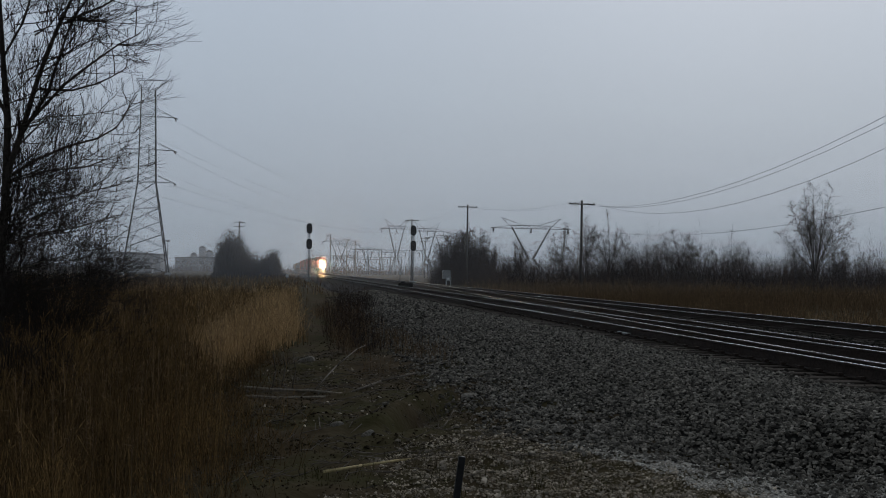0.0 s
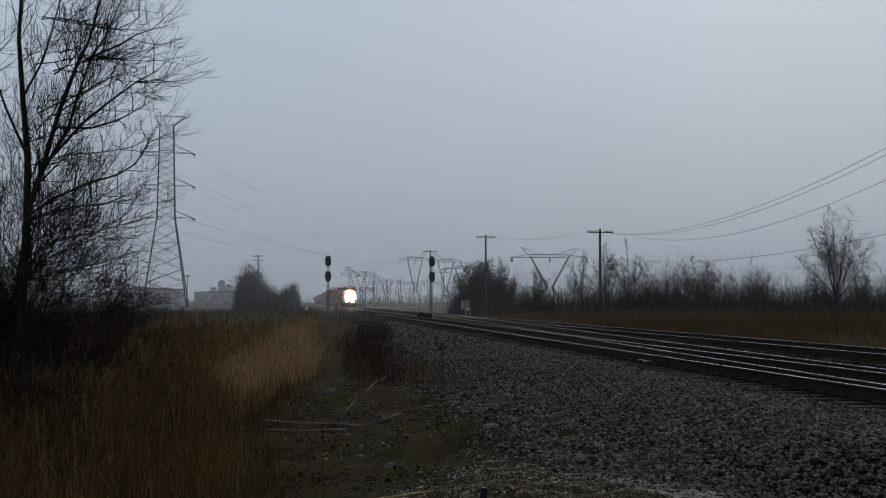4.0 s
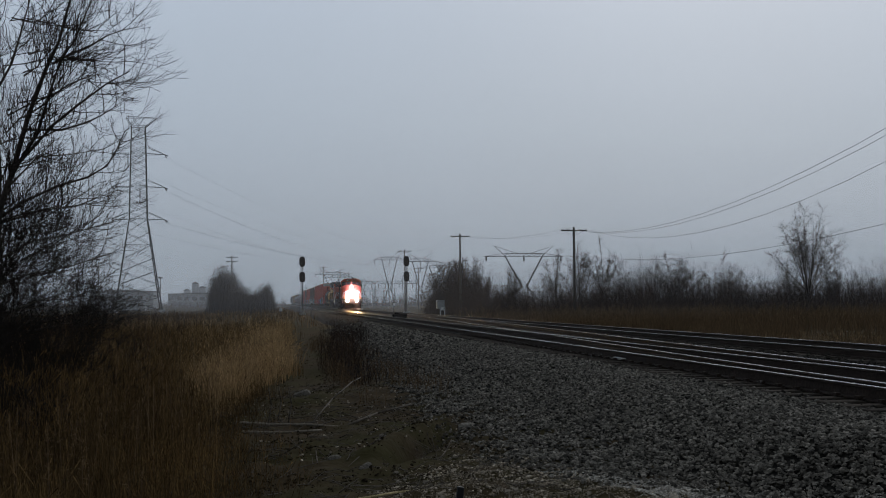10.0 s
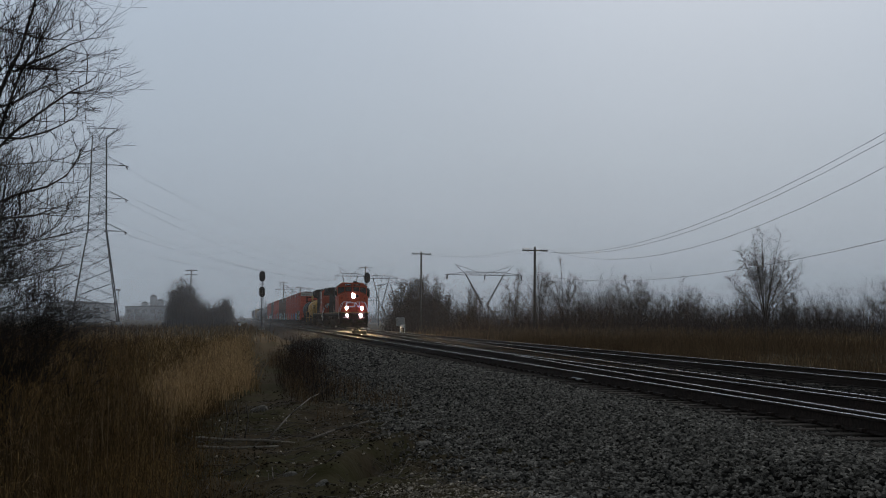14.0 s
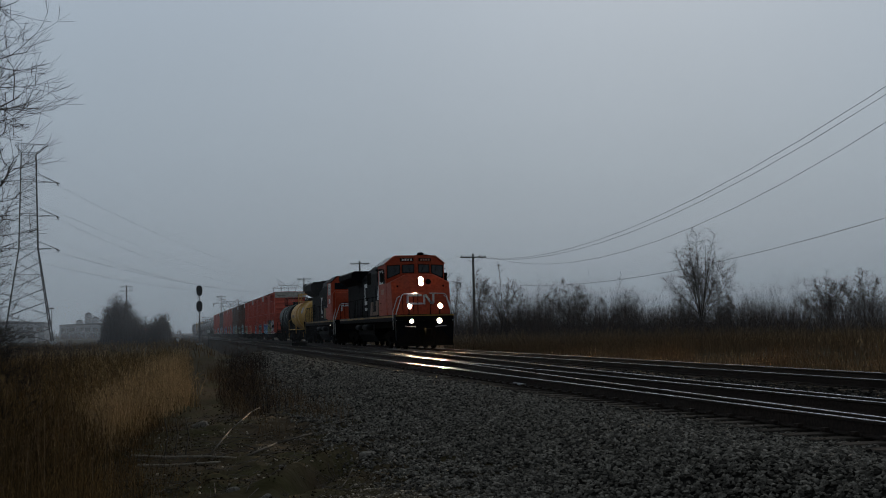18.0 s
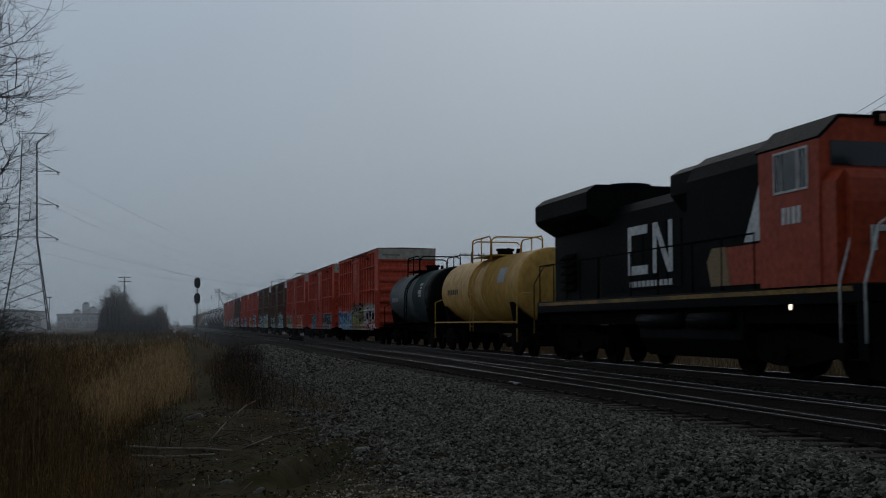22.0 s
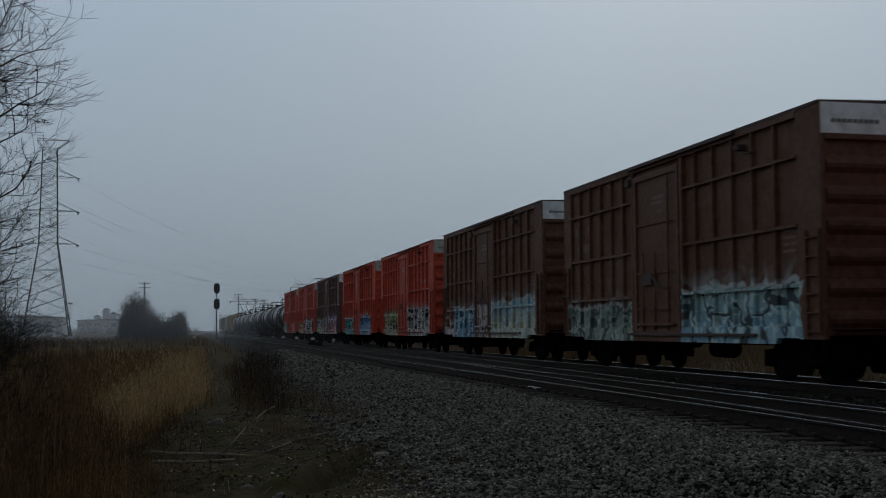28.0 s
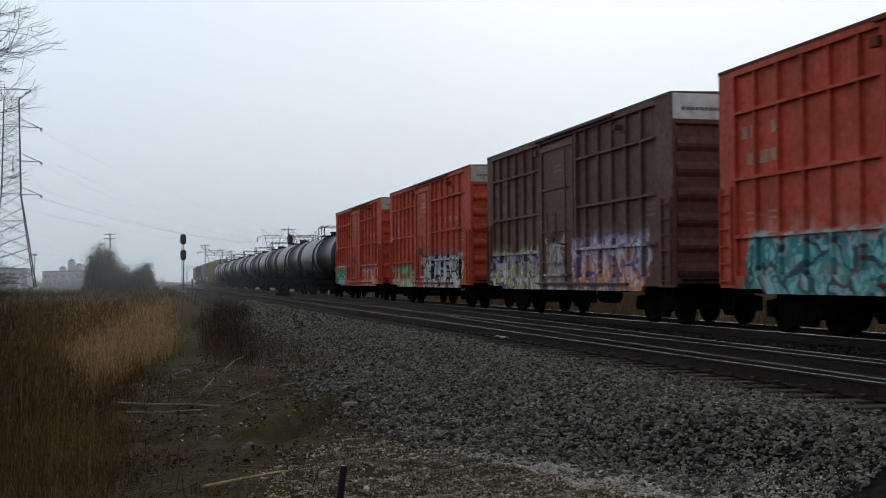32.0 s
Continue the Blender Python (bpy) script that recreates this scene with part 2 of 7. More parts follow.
def lie(x, y):
    """Height of the natural ground."""
    z = -0.62 - 0.25 * smooth(2.0, -3.0, x) - 0.10 * smooth(14, 20, y) * smooth(4, 1, x)
    z += 0.10 * noise.noise((x * 0.35, y * 0.3, 1.0)) + 0.045 * noise.noise((x * 1.7, y * 1.7, 5.0))
    if -3 < x < 5 and y < 30:
        z += 0.07 * noise.noise((x * 3.2, y * 3.2, 3.0)) + 0.02 * noise.noise((x * 11, y * 11, 3.0)) + (0.14 * math.exp(-((x - 1.22 - 0.378 * (y - 13.22)) / 0.3) ** 2) - 0.3 * math.exp(-((x - 1.55 - 0.378 * (y - 13.22)) / 0.16) ** 2)) * smooth(12.2, 13.4, y) * smooth(17.6, 16.2, y)
    if x > 15:
        z -= 0.25 * smooth(15, 19, x) - 0.15 * smooth(24, 60, x)
    d = math.hypot(x, y)
    z += 0.25 * smooth(30, 120, d) * (1 if x < 3 else 0.6) + 0.5 * noise.noise((x * 0.01, y * 0.01, 2)) * smooth(60, 300, d)
    return z


def bed(x, y):
    """Height of the ballast."""
    t = toe(y)
    z = -0.20 + 0.05 * smooth(10.5, 9.5, x)
    z -= (0.55 + 0.15 * smooth(30, 12, y)) * smooth(5.6, t - 0.3, x)
    z -= 0.75 * smooth(14.6, 17.0, x)
    return z


def span(a, b, n, power=1.0):
    return [a + (b - a) * (i / n) ** power for i in range(n + 1)]


def sheet(xs, ys, height):
    s = Shape()
    for y in ys:
        s.v += [(x, y, height(x, y)) for x in xs]
    w = len(xs)
    for j in range(len(ys) - 1):
        for i in range(w - 1):
            s.face([j * w + i, j * w + i + 1, (j + 1) * w + i + 1, (j + 1) * w + i], True)
    return s


gx = [-3000, -1500, -700, -350, -200, -120, -80, -55] + span(-40, -14, 20) + span(-13.6, -3.2, 36) + span(-3, 4, 80) + span(4.2, 6, 8) + span(6.5, 30, 40) + [34, 40, 50, 65, 90, 130, 200, 350, 700, 1500, 3000]
gy = [-2500, -600, -150, -50, -20, -8] + span(-4, 6, 20) + span(6.1, 22, 150) + span(22.6, 60, 60) + [64, 70, 78, 88, 100, 115, 130, 150, 175, 200, 240, 300, 380, 500, 700, 1000, 1500, 2300, 4200]
part("ground", sheet(gx, gy, lie), EARTH, None, "damp brown earth with dead grass and moss", "structure")
bx = [2.0, 2.3, 2.6, 2.9, 3.2, 3.5, 3.8, 4.1, 4.4, 4.7, 5.0, 5.3, 5.6, 6.2, 7, 8, 9, 9.8, 10.5, 11.5, 12.5, 13.5, 14.4, 14.8, 15.2, 15.6, 16, 16.5, 17.0]
by = [-60, -20, -6] + span(0, 40, 110) + [44, 48, 54, 60, 70, 80, 95, 110, 130, 150, 175, 200, 240, 300, 400, 550, 800, 1200]
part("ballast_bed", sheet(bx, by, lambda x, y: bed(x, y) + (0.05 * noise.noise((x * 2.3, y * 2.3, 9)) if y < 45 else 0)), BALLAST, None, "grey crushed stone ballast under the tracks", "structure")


# ---- rails and ties ----
def rail_shape(line, z, y0, y1, step, gap=()):
    """A T rail along x = line(y): web and foot, and the polished head."""
    prof_low = [(-0.07, -0.17), (0.07, -0.17), (0.07, -0.155), (0.012, -0.14), (0.012, -0.04), (0.034, -0.03), (0.034, -0.006), (-0.034, -0.006), (-0.034, -0.03), (-0.012, -0.04), (-0.012, -0.14), (-0.07, -0.155)]
    prof_top = [(-0.017, -0.0055), (0.017, -0.0055), (0.0165, 0.0), (-0.0165, 0.0)]
    out = []
    n = max(1, int((y1 - y0) / step))
    for prof in (prof_low, prof_top):
        s, m = Shape(), len(prof)
        for i in range(n + 1):
            y = y0 + (y1 - y0) * i / n
            zz = z(y) if callable(z) else z
            s.v += [(line(y) + a, y, zz + b) for a, b in prof]
        for i in range(n):
            for k in range(m):
                j = (k + 1) % m
                s.face([i * m + k, i * m + j, (i + 1) * m + j, (i + 1) * m + k])
        s.face(list(range(m)))
        s.face([n * m + k for k in range(m)])
        out.append(s)
    return out


def rail(track, line, z, y0, y1, step):
    low, top = rail_shape(line, z, y0, y1, step)
    r = part("rail", low, RAIL, track)
    part("railhead", top, HEAD, r, "shiny worn running surface")


def spread(y):
    """How far the crossover stands off the near track."""
    if y < -8:
        return 0.0
    if y < 22:
        return 0.056 / 60 * (y + 8) ** 2
    if y < 85.1:
        return 0.84 + 0.056 * (y - 22)
    return 5.21 - 0.056 / 60 * max(0.0, 115.1 - y) ** 2


def cross_z(y):
    return NEAR_Z * (1 - spread(y) / 5.21)


near_track = thing("railway_track", "near main track with steel rails on timber ties", "railway track", "tracks", "structure")
far_track = thing("railway_track", "far main track with steel rails on timber ties", "railway track", "tracks", "structure")
crossover = thing("railway_turnout", "turnout rails curving from one track to the other", "turnout", "", "structure")
for side in (-0.7525, 0.7525):
    rail(near_track, lambda y: NEAR_X + side, NEAR_Z, -60, 1200, 60)
    rail(far_track, lambda y: FAR_X + side, 0.0, -60, 1200, 60)
    rail(crossover, lambda y: NEAR_X + side + spread(y), cross_z, -7 if side > 0 else -5, 114, 2.2)
for x, z in ((NEAR_X, NEAR_Z), (FAR_X, 0.0)):
    for side in (-1, 1):
        s = Shape()
        k = x + side * 0.69
        part("guard_rail", Shape().prism([(k - 0.03, z - 0.16), (k + 0.03, z - 0.16), (k + 0.03, z - 0.01), (k - 0.03, z - 0.01)], 30 if x == NEAR_X else 72, 35 if x == NEAR_X else 77), RAIL, crossover)
for x, y in ((7.05, 21.6), (9.05, 22.4)):
    part("switch_plate", Shape().cbox(x - 0.42, x + 0.1, y - 0.35, y + 0.35, -0.09, -0.05, 0.01), PLATE, crossover, "pale galvanised cover plate")


# ---- rolling stock: local y runs from the front coupler to the rear, z from the railhead ----
WHEELS = []
TAN_PANEL = mat("faded_tan_panel", (0.30, 0.20, 0.09), (0.24, 0.15, 0.07), rough=0.6)
FADED = mat("faded_red_brown", (0.24, 0.13, 0.075), (0.17, 0.10, 0.06), rough=0.6, dirt=(0.10, 0.06, 0.045))
TRAIN = []
STENCIL_GREY = mat("grey_stencil", (0.16, 0.15, 0.13), (0.22, 0.21, 0.18), rough=0.7, bump=0)
STENCIL_BROWN = mat("faint_brown_stencil", (0.26, 0.19, 0.15), (0.17, 0.10, 0.075), rough=0.7, scale=5, fine=30, bump=0)
STENCIL_DIM = mat("weathered_stencil", (0.56, 0.33, 0.25), (0.42, 0.18, 0.13), rough=0.7, scale=5, fine=30, bump=0)


def wheel_mesh(r):
    s = Shape()
    for d in (-1, 1):
        s.lathe([(0.12, -0.07 * d), (r - 0.09, -0.03 * d), (r - 0.08, -0.065 * d), (r, -0.065 * d), (r, 0.05 * d), (r + 0.025, 0.06 * d), (r + 0.025, 0.08 * d), (r - 0.08, 0.08 * d), (r - 0.1, 0.03 * d), (0.12, 0.05 * d)], (-0.76 * d, 0, 0), "x", 24)
        for a in range(5):
            b = 2 * math.pi * a / 5
            s.tube((-0.76 * d - 0.05, 0.26 * math.cos(b), 0.26 * math.sin(b)), (-0.76 * d + 0.05, 0.26 * math.cos(b), 0.26 * math.sin(b)), 0.05, k=6)
    s.tube((-0.95, 0, 0), (0.95, 0, 0), 0.08, k=10)
    return s.data("wheelset", SOOT)


SMALL_WHEEL, BIG_WHEEL = wheel_mesh(0.42), wheel_mesh(0.53)


def truck(car, y, axles, r, pitch):
    half = pitch * (axles - 1) / 2
    for d in (-1, 1):
        x0, x1 = (0.93 * d, 1.07 * d) if d > 0 else (1.07 * d, 0.93 * d)
        low = r - 0.16
        ring = [(y - half - 0.28, r - 0.12), (y - half - 0.28, r + 0.2), (y - half + 0.25, r + 0.26), (y - 0.5, r + 0.42), (y + 0.5, r + 0.42), (y + half - 0.25, r + 0.26), (y + half + 0.28, r + 0.2), (y + half + 0.28, r - 0.12), (y + half - 0.25, r - 0.05), (y + 0.45, low - 0.1), (y - 0.45, low - 0.1), (y - half + 0.25, r - 0.05)]
        frame_part = part("side_frame", Shape().prism(ring, x0, x1, "x"), SOOT, car)
        for k in range(axles):
            yy = y - half + pitch * k
            part("bearing_cap", Shape().tube((1.07 * d, yy, r), (1.17 * d, yy, r), 0.13, 0.11, 12), SOOT, frame_part)
        for dy in (-0.22, 0, 0.22):
            part("spring", Shape().tube((1.0 * d, y + dy, low - 0.02), (1.0 * d, y + dy, r + 0.22), 0.09, k=8), SOOT, frame_part)
    part("bolster", Shape().cbox(-1.0, 1.0, y - 0.22, y + 0.22, r + 0.1, r + 0.5, 0.03), SOOT, car)
    for k in range(axles):
        w = part("wheelset", SMALL_WHEEL if r < 0.5 else BIG_WHEEL, None, car)
        w.matrix_parent_inverse = pose(0, y - half + pitch * k, r)
        WHEELS.append((w, r))


def coupler(car, y, d):
    s = Shape().cbox(-0.08, 0.08, min(y, y + d * 0.9), max(y, y + d * 0.9), 0.78, 0.98, 0.02)
    s.cbox(-0.18, 0.15, min(y, y + d * 0.28), max(y, y + d * 0.28), 0.72, 1.04, 0.05)
    part("coupler", s, SOOT, car)


def fit_lengths(car, old, made, tall=1.0):
    """Slides the car's sections along it, from the old stations to the made ones; tall stretches it above the deck."""
    for o in car.children_recursive:
        if o.name.split(".")[0] in ("side_frame", "bearing_cap", "spring", "bolster", "wheelset"):
            continue
        for v in o.data.vertices:
            v.co.y = float(np.interp(v.co.y, old, made))
            if v.co.z > 1.8:
                v.co.z = 1.75 + (v.co.z - 1.75) * tall


def hook_up(ob, back):
    """Adds a vehicle to the train, so many metres behind the lead lights."""
    TRAIN.append((ob, back))


def bars(parent, name, items, material, x=None, y=None):
    """Plain bars for writing: on a side at x, items (y0, y1, z0, z1); on an end at y, items (x0, x1, z0, z1)."""
    for a, b, z0, z1 in items:
        s = Shape().box(x - 0.004, x + 0.004, a, b, z0, z1) if x is not None else Shape().box(a, b, y - 0.004, y + 0.004, z0, z1)
        part(name, s, material, parent)


def railing(parent, name, material, x, y0, y1, z0, z1, n, r=0.018):
    s = Shape().tube((x, y0, z1), (x, y1, z1), r, k=6)
    for i in range(n + 1):
        y = y0 + (y1 - y0) * i / n
        s.tube((x, y, z0), (x, y, z1), r, k=6)
    part(name, s, material, parent)


def steps(parent, x, y, z0, z1, n, w=0.5):
    s = Shape()
    for i in range(n):
        z = z0 + (z1 - z0) * i / n
        s.box(x - 0.14, x + 0.14, y - w / 2, y + w / 2, z, z + 0.03)
    for e in (-1, 1):
        s.box(x - 0.14, x + 0.14, y + e * w / 2 - 0.012, y + e * w / 2 + 0.012, z0, z1)
    part("steps", s, SOOT, parent)


def locomotive_gear(car, L, trucks, deck):
    for y in trucks:
        truck(car, y, 3, 0.53, 1.95)
    coupler(car, 0.0, 1)
    coupler(car, L, -1)
    part("deck", Shape().cbox(-1.5, 1.5, 1.25, L - 1.25, deck - 0.32, deck, 0.03), BLACK, car)
    for d in (-1, 1):
        part("deck_stripe", Shape().box(1.5 * d - 0.006, 1.5 * d + 0.006, 1.4, L - 1.4, deck - 0.13, deck - 0.04), YELLOW, car, "worn yellow stripe along the deck edge")
    mid = sum(trucks) / 2
    tank = [(-1.35, 0.75), (-1.1, 0.35), (1.1, 0.35), (1.35, 0.75), (1.35, 1.3), (-1.35, 1.3)]
    part("underframe", Shape().cbox(-1.3, 1.3, 1.4, L - 1.4, 1.08, 1.46, 0.03), SOOT, car)
    part("fuel_tank", Shape().prism(tank, mid - 2.6, mid + 2.4), BLACK, car)
    for d in (-1, 1):
        for z, a, b in ((1.15, -2.3, -0.2), (1.15, 0.2, 2.2)):
            part("air_reservoir", Shape().lathe([(0.05, a), (0.17, a + 0.06), (0.17, b - 0.06), (0.05, b)], (1.42 * d, mid, z), "y", 14), BLACK, car)


def lamp(parent, x, y, z, r=0.1, material=None):
    # rim reaches past the lens: a hood added to narrow the beam, for a reflector
    ring = [(r * 1.25, 0.12), (r * 1.25, -0.13), (r * 1.12, -0.13), (r * 1.12, 0.02)]
    h = part("lamp_housing", Shape().lathe(ring, (x, y, z), "y", 16), SOOT, parent)
    part("lens", Shape().lathe([(r, 0.0), (r * 0.9, -0.02), (r * 0.4, -0.03)], (x, y, z), "y", 16), material or LAMP, h, "glowing headlight lens")


def lead_locomotive():
    L, D = 21.6, 1.75
    c = thing("locomotive", "red-nosed black diesel locomotive with blazing headlights", "locomotive", "train", at=pose(FAR_X, 0, 0))
    locomotive_gear(c, L, (4.3, 16.9), D)
    # pilot and snowplough
    part("pilot", Shape().prism([(-1.45, 0.45), (1.45, 0.45), (1.5, 1.43), (-1.5, 1.43)], 0.95, 1.3), BLACK, c)
    plough = Shape()
    for x0, x1, y0, y1 in ((-1.45, -0.35, 0.85, 0.5), (-0.35, 0.35, 0.5, 0.5), (0.35, 1.45, 0.5, 0.85)):
        n = len(plough.v)
        for x, y in ((x0, y0), (x1, y1)):
            plough.v += [(x, y, 0.16), (x, y + 0.14, 0.5), (x, y + 0.3, 0.98), (x, y + 0.42, 0.98), (x, y + 0.3, 0.16)]
        for k in range(5):
            q = (k + 1) % 5
            plough.face([n + k, n + q, n + 5 + q, n + 5 + k])
        plough.face([n + k for k in range(5)])
        plough.face([n + 5 + k for k in range(5)])
    part("snowplough", plough, SOOT, c)
    part("front_platform", Shape().cbox(-1.5, 1.5, 0.9, 2.2, D - 0.3, D, 0.03), BLACK, c)
    part("platform_stripe", Shape().box(-1.5, 1.5, 0.892, 0.9, D - 0.09, D - 0.03), YELLOW, c)
    # nose: full width, its face leaning back a little, the top corners sloped away
    def nose_y(z):
        return 1.68 + 0.10 * smooth(1.75, 2.8, z) + 0.26 * smooth(2.8, 3.82, z)

    face = [(-1.5, D), (1.5, D), (1.53, 2.8), (1.53, 3.40), (0.72, 3.80), (-0.72, 3.80), (-1.53, 3.40), (-1.53, 2.8)]
    shell = Shape()
    shell.v += [(x, nose_y(z), z) for x, z in face] + [(x * 0.985, nose_y(z) - 0.05, z - 0.03 if z > 3 else z) for x, z in face] + [(x, 3.35, z) for x, z in face]
    for k in range(8):
        q = (k + 1) % 8
        shell.face([8 + k, 8 + q, q, k])
        shell.face([k, q, 16 + q, 16 + k])
    shell.face([8, 9, 10, 15])
    shell.face([15, 10, 11, 14])
    shell.face([14, 11, 12, 13])
    shell.face([16 + k for k in range(8)])
    nz = part("nose", shell, RED, c, "red wide nose with sloped top corners")
    for x in (-0.98, -0.42):
        part("door_seam", Shape().box(x - 0.01, x + 0.01, 1.62, 1.75, D + 0.1, 2.75), SOOT, nz)
    for x, z in ((-1.2, 3.2), (1.2, 3.2)):
        part("nose_eye", Shape().tube((x, 1.99, z), (x, 1.83, z), 0.05, 0.05, 10), SOOT, nz)
    part("bell_cover", Shape().lathe([(0.14, 0.1), (0.15, 0), (0.12, -0.03), (0.03, -0.04)], (0.42, 1.85, 3.42), "y", 16), SOOT, nz)
    # cab: its front is swept back from the middle post
    def swept(shape):
        shape.v = [(x, y + 0.2 * abs(x) if y < 3.2 else y, z) for x, y, z in shape.v]
        return shape

    cab = [(-1.53, D), (1.53, D), (1.56, 4.42), (1.06, 4.78), (0.0, 4.80), (-1.06, 4.78), (-1.56, 4.42)]
    shell = Shape()
    shell.v += [(x, 2.8, z) for x, z in cab] + [(x, 5.7, z) for x, z in cab] + [(0, 2.8, D)]
    for k in range(7):
        q = (k + 1) % 7
        shell.face([k, q, 7 + q, 7 + k])
    shell.face([14, 1, 2, 3, 4])
    shell.face([14, 4, 5, 6, 0])
    shell.face([7 + k for k in range(7)])
    cb = part("cab", swept(shell), RED, c, "red cab with sloped roof edges")
    roof = [(-1.64, 4.40), (-1.09, 4.83), (1.09, 4.83), (1.64, 4.40), (1.57, 4.38), (1.05, 4.79), (-1.05, 4.79), (-1.57, 4.38)]
    part("cab_roof", Shape().prism(roof, 3.35, 5.8), PLATE, c, "pale grey cab roof sheet")
    part("visor", swept(Shape().prism([(-1.6, 4.40), (-1.08, 4.80), (1.08, 4.80), (1.6, 4.40), (1.6, 4.44), (1.09, 4.84), (-1.09, 4.84), (-1.6, 4.44)], 2.72, 3.1)), RED, cb)
    for d in (-1, 1):
        for ring in ([(0.14, 3.95), (0.70, 3.95), (0.70, 4.33), (0.14, 4.35)], [(0.86, 3.93), (1.46, 3.68), (1.46, 4.30), (0.86, 4.32)]):
            pane = [(d * x, z) for x, z in ring]
            w = part("windshield", swept(Shape().prism(pane, 2.775, 2.81)), GLASS, cb, "dark windshield pane")
            mx, mz = sum(p[0] for p in pane) / 4, sum(p[1] for p in pane) / 4
            f = Shape()
            for (x0, z0), (x1, z1) in zip(pane, pane[1:] + pane[:1]):
                wide = [(mx + (x - mx) * k, mz + (z - mz) * m) for x, z, k, m in ((x0, z0, 1, 1), (x1, z1, 1, 1), (x1, z1, 1.13, 1.16), (x0, z0, 1.13, 1.16))]
                f.prism(wide, 2.755, 2.8)
            part("gasket", swept(f), SOOT, w)
            part("wiper", swept(Shape().tube((mx, 2.76, 4.30), (mx - 0.12 * d, 2.76, 4.0), 0.012, k=5)), SOOT, w)
        a = 0.14 if d > 0 else -0.82
        nb = part("number_board", swept(Shape().cbox(a, a + 0.68, 2.74, 2.82, 4.52, 4.70, 0.01)), SOOT, cb)
        for i in range(4):
            x = a + 0.09 + 0.14 * i
            part("number_bar", swept(Shape().box(x, x + 0.085, 2.73, 2.742, 4.56, 4.66)), STENCIL_DIM if d > 0 else WHITE, nb)
    for d in (-1, 1):
        for y0, y1 in ((3.5, 3.85), (4.0, 4.75), (4.82, 5.15)):
            w = part("side_window", Shape().box(1.56 * d - 0.014, 1.56 * d + 0.014, y0, y1, 3.45, 4.08), GLASS, cb)
            f = Shape()
            for a, b, e, g in ((y0 - 0.04, y1 + 0.04, 3.41, 3.45), (y0 - 0.04, y1 + 0.04, 4.08, 4.12), (y0 - 0.04, y0, 3.45, 4.08), (y1, y1 + 0.04, 3.45, 4.08)):
                f.box(1.56 * d - 0.025, 1.56 * d + 0.025, a, b, e, g)
            part("frame", f, SOOT if y0 < 3.9 else WHITE, w)
        part("sun_shade", Shape().box(min(1.52 * d, 1.78 * d), max(1.52 * d, 1.78 * d), 3.6, 5.2, 4.15, 4.18), SOOT, cb)
        part("mirror", Shape().cbox(min(1.6 * d, 1.8 * d), max(1.6 * d, 1.8 * d), 3.42, 3.46, 3.5, 3.95, 0.01), SOOT, cb)
        bars(cb, "road_number_bar", [(3.9 + 0.24 * i, 4.07 + 0.24 * i, 2.85, 3.12) for i in range(4)], STENCIL_DIM, x=1.548 * d)
        bars(cb, "cab_door_line", [(4.6, 5.3, 2.4, 2.42), (4.6, 5.3, 2.0, 2.02)], SOOT, x=1.545 * d)
    # lights
    part("headlight_panel", Shape().cbox(-0.19, 0.19, 1.76, 2.05, 3.2, 3.68, 0.04), RED, nz)
    for z in (3.335, 3.545):
        lamp(nz, 0.0, 1.74, z, 0.095, LAMP_MID)
    for x in (-0.79, 0.79):
        lamp(c, x, 0.87, 2.15, 0.085 if x < 0 else 0.1, LAMP_OUT if x < 0 else LAMP)
        lamp(c, x * 0.91, 0.82, 1.40, 0.085 if x < 0 else 0.1, LAMP_OUT if x < 0 else LAMP)
        part("lamp_post", Shape().tube((x, 1.02, D), (x, 1.02, 2.15), 0.03, k=8).tube((x, 1.02, 2.15), (x, 0.95, 2.15), 0.05, k=8), SOOT, c)
        part("lamp_bracket", Shape().cbox(x * 0.91 - 0.06, x * 0.91 + 0.06, 0.9, 1.1, 1.34, 1.46, 0.01), SOOT, c)
        part("anticlimber", Shape().path([(x - 0.28, 0.8, 1.12 + 0.04 * (x < 0)), (x + 0.28, 0.8, 1.16 - 0.04 * (x < 0))], 0.014), WHITE, c)
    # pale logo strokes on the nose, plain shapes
    mark = [(-0.03, 2.72), (-0.66, 2.72), (-0.72, 2.66), (-0.72, 2.36), (-0.66, 2.30), (0.0, 2.30), (0.03, 2.34), (0.03, 2.62)]
    for path in (mark[:6], [(0.14, 2.30), (0.14, 2.70), (0.22, 2.72), (0.50, 2.32), (0.58, 2.30), (0.62, 2.36), (0.62, 2.72)]):
        for (x0, z0), (x1, z1) in zip(path, path[1:]):
            u = Vector((x1 - x0, z1 - z0)).normalized() * 0.045
            ring = [(x0 - u.x + u.y, z0 - u.y - u.x), (x1 + u.x + u.y, z1 + u.y - u.x), (x1 + u.x - u.y, z1 + u.y + u.x), (x0 - u.x - u.y, z0 - u.y + u.x)]
            part("nose_mark", Shape().prism(ring, 1.60, 1.72), WHITE, nz, "plain white stroke")
    # front grab rails
    for d in (-1, 1):
        part("front_handrail", Shape().path([(1.45 * d, 1.0, 1.0), (1.46 * d, 1.0, 1.8), (1.15 * d, 1.05, 2.70), (1.05 * d, 1.05, 2.78), (0.3 * d, 1.05, 2.80)], 0.025, 8), WHITE, c, "white handrail over the platform")
        part("front_handrail", Shape().path([(1.5 * d, 1.6, 1.0), (1.51 * d, 1.6, 1.9), (1.28 * d, 1.55, 2.62), (1.15 * d, 1.5, 2.68)], 0.022, 8), WHITE, c)
        part("rail_post", Shape().tube((0.32 * d, 1.05, D), (0.32 * d, 1.05, 2.8), 0.018, k=6), SOOT, c)
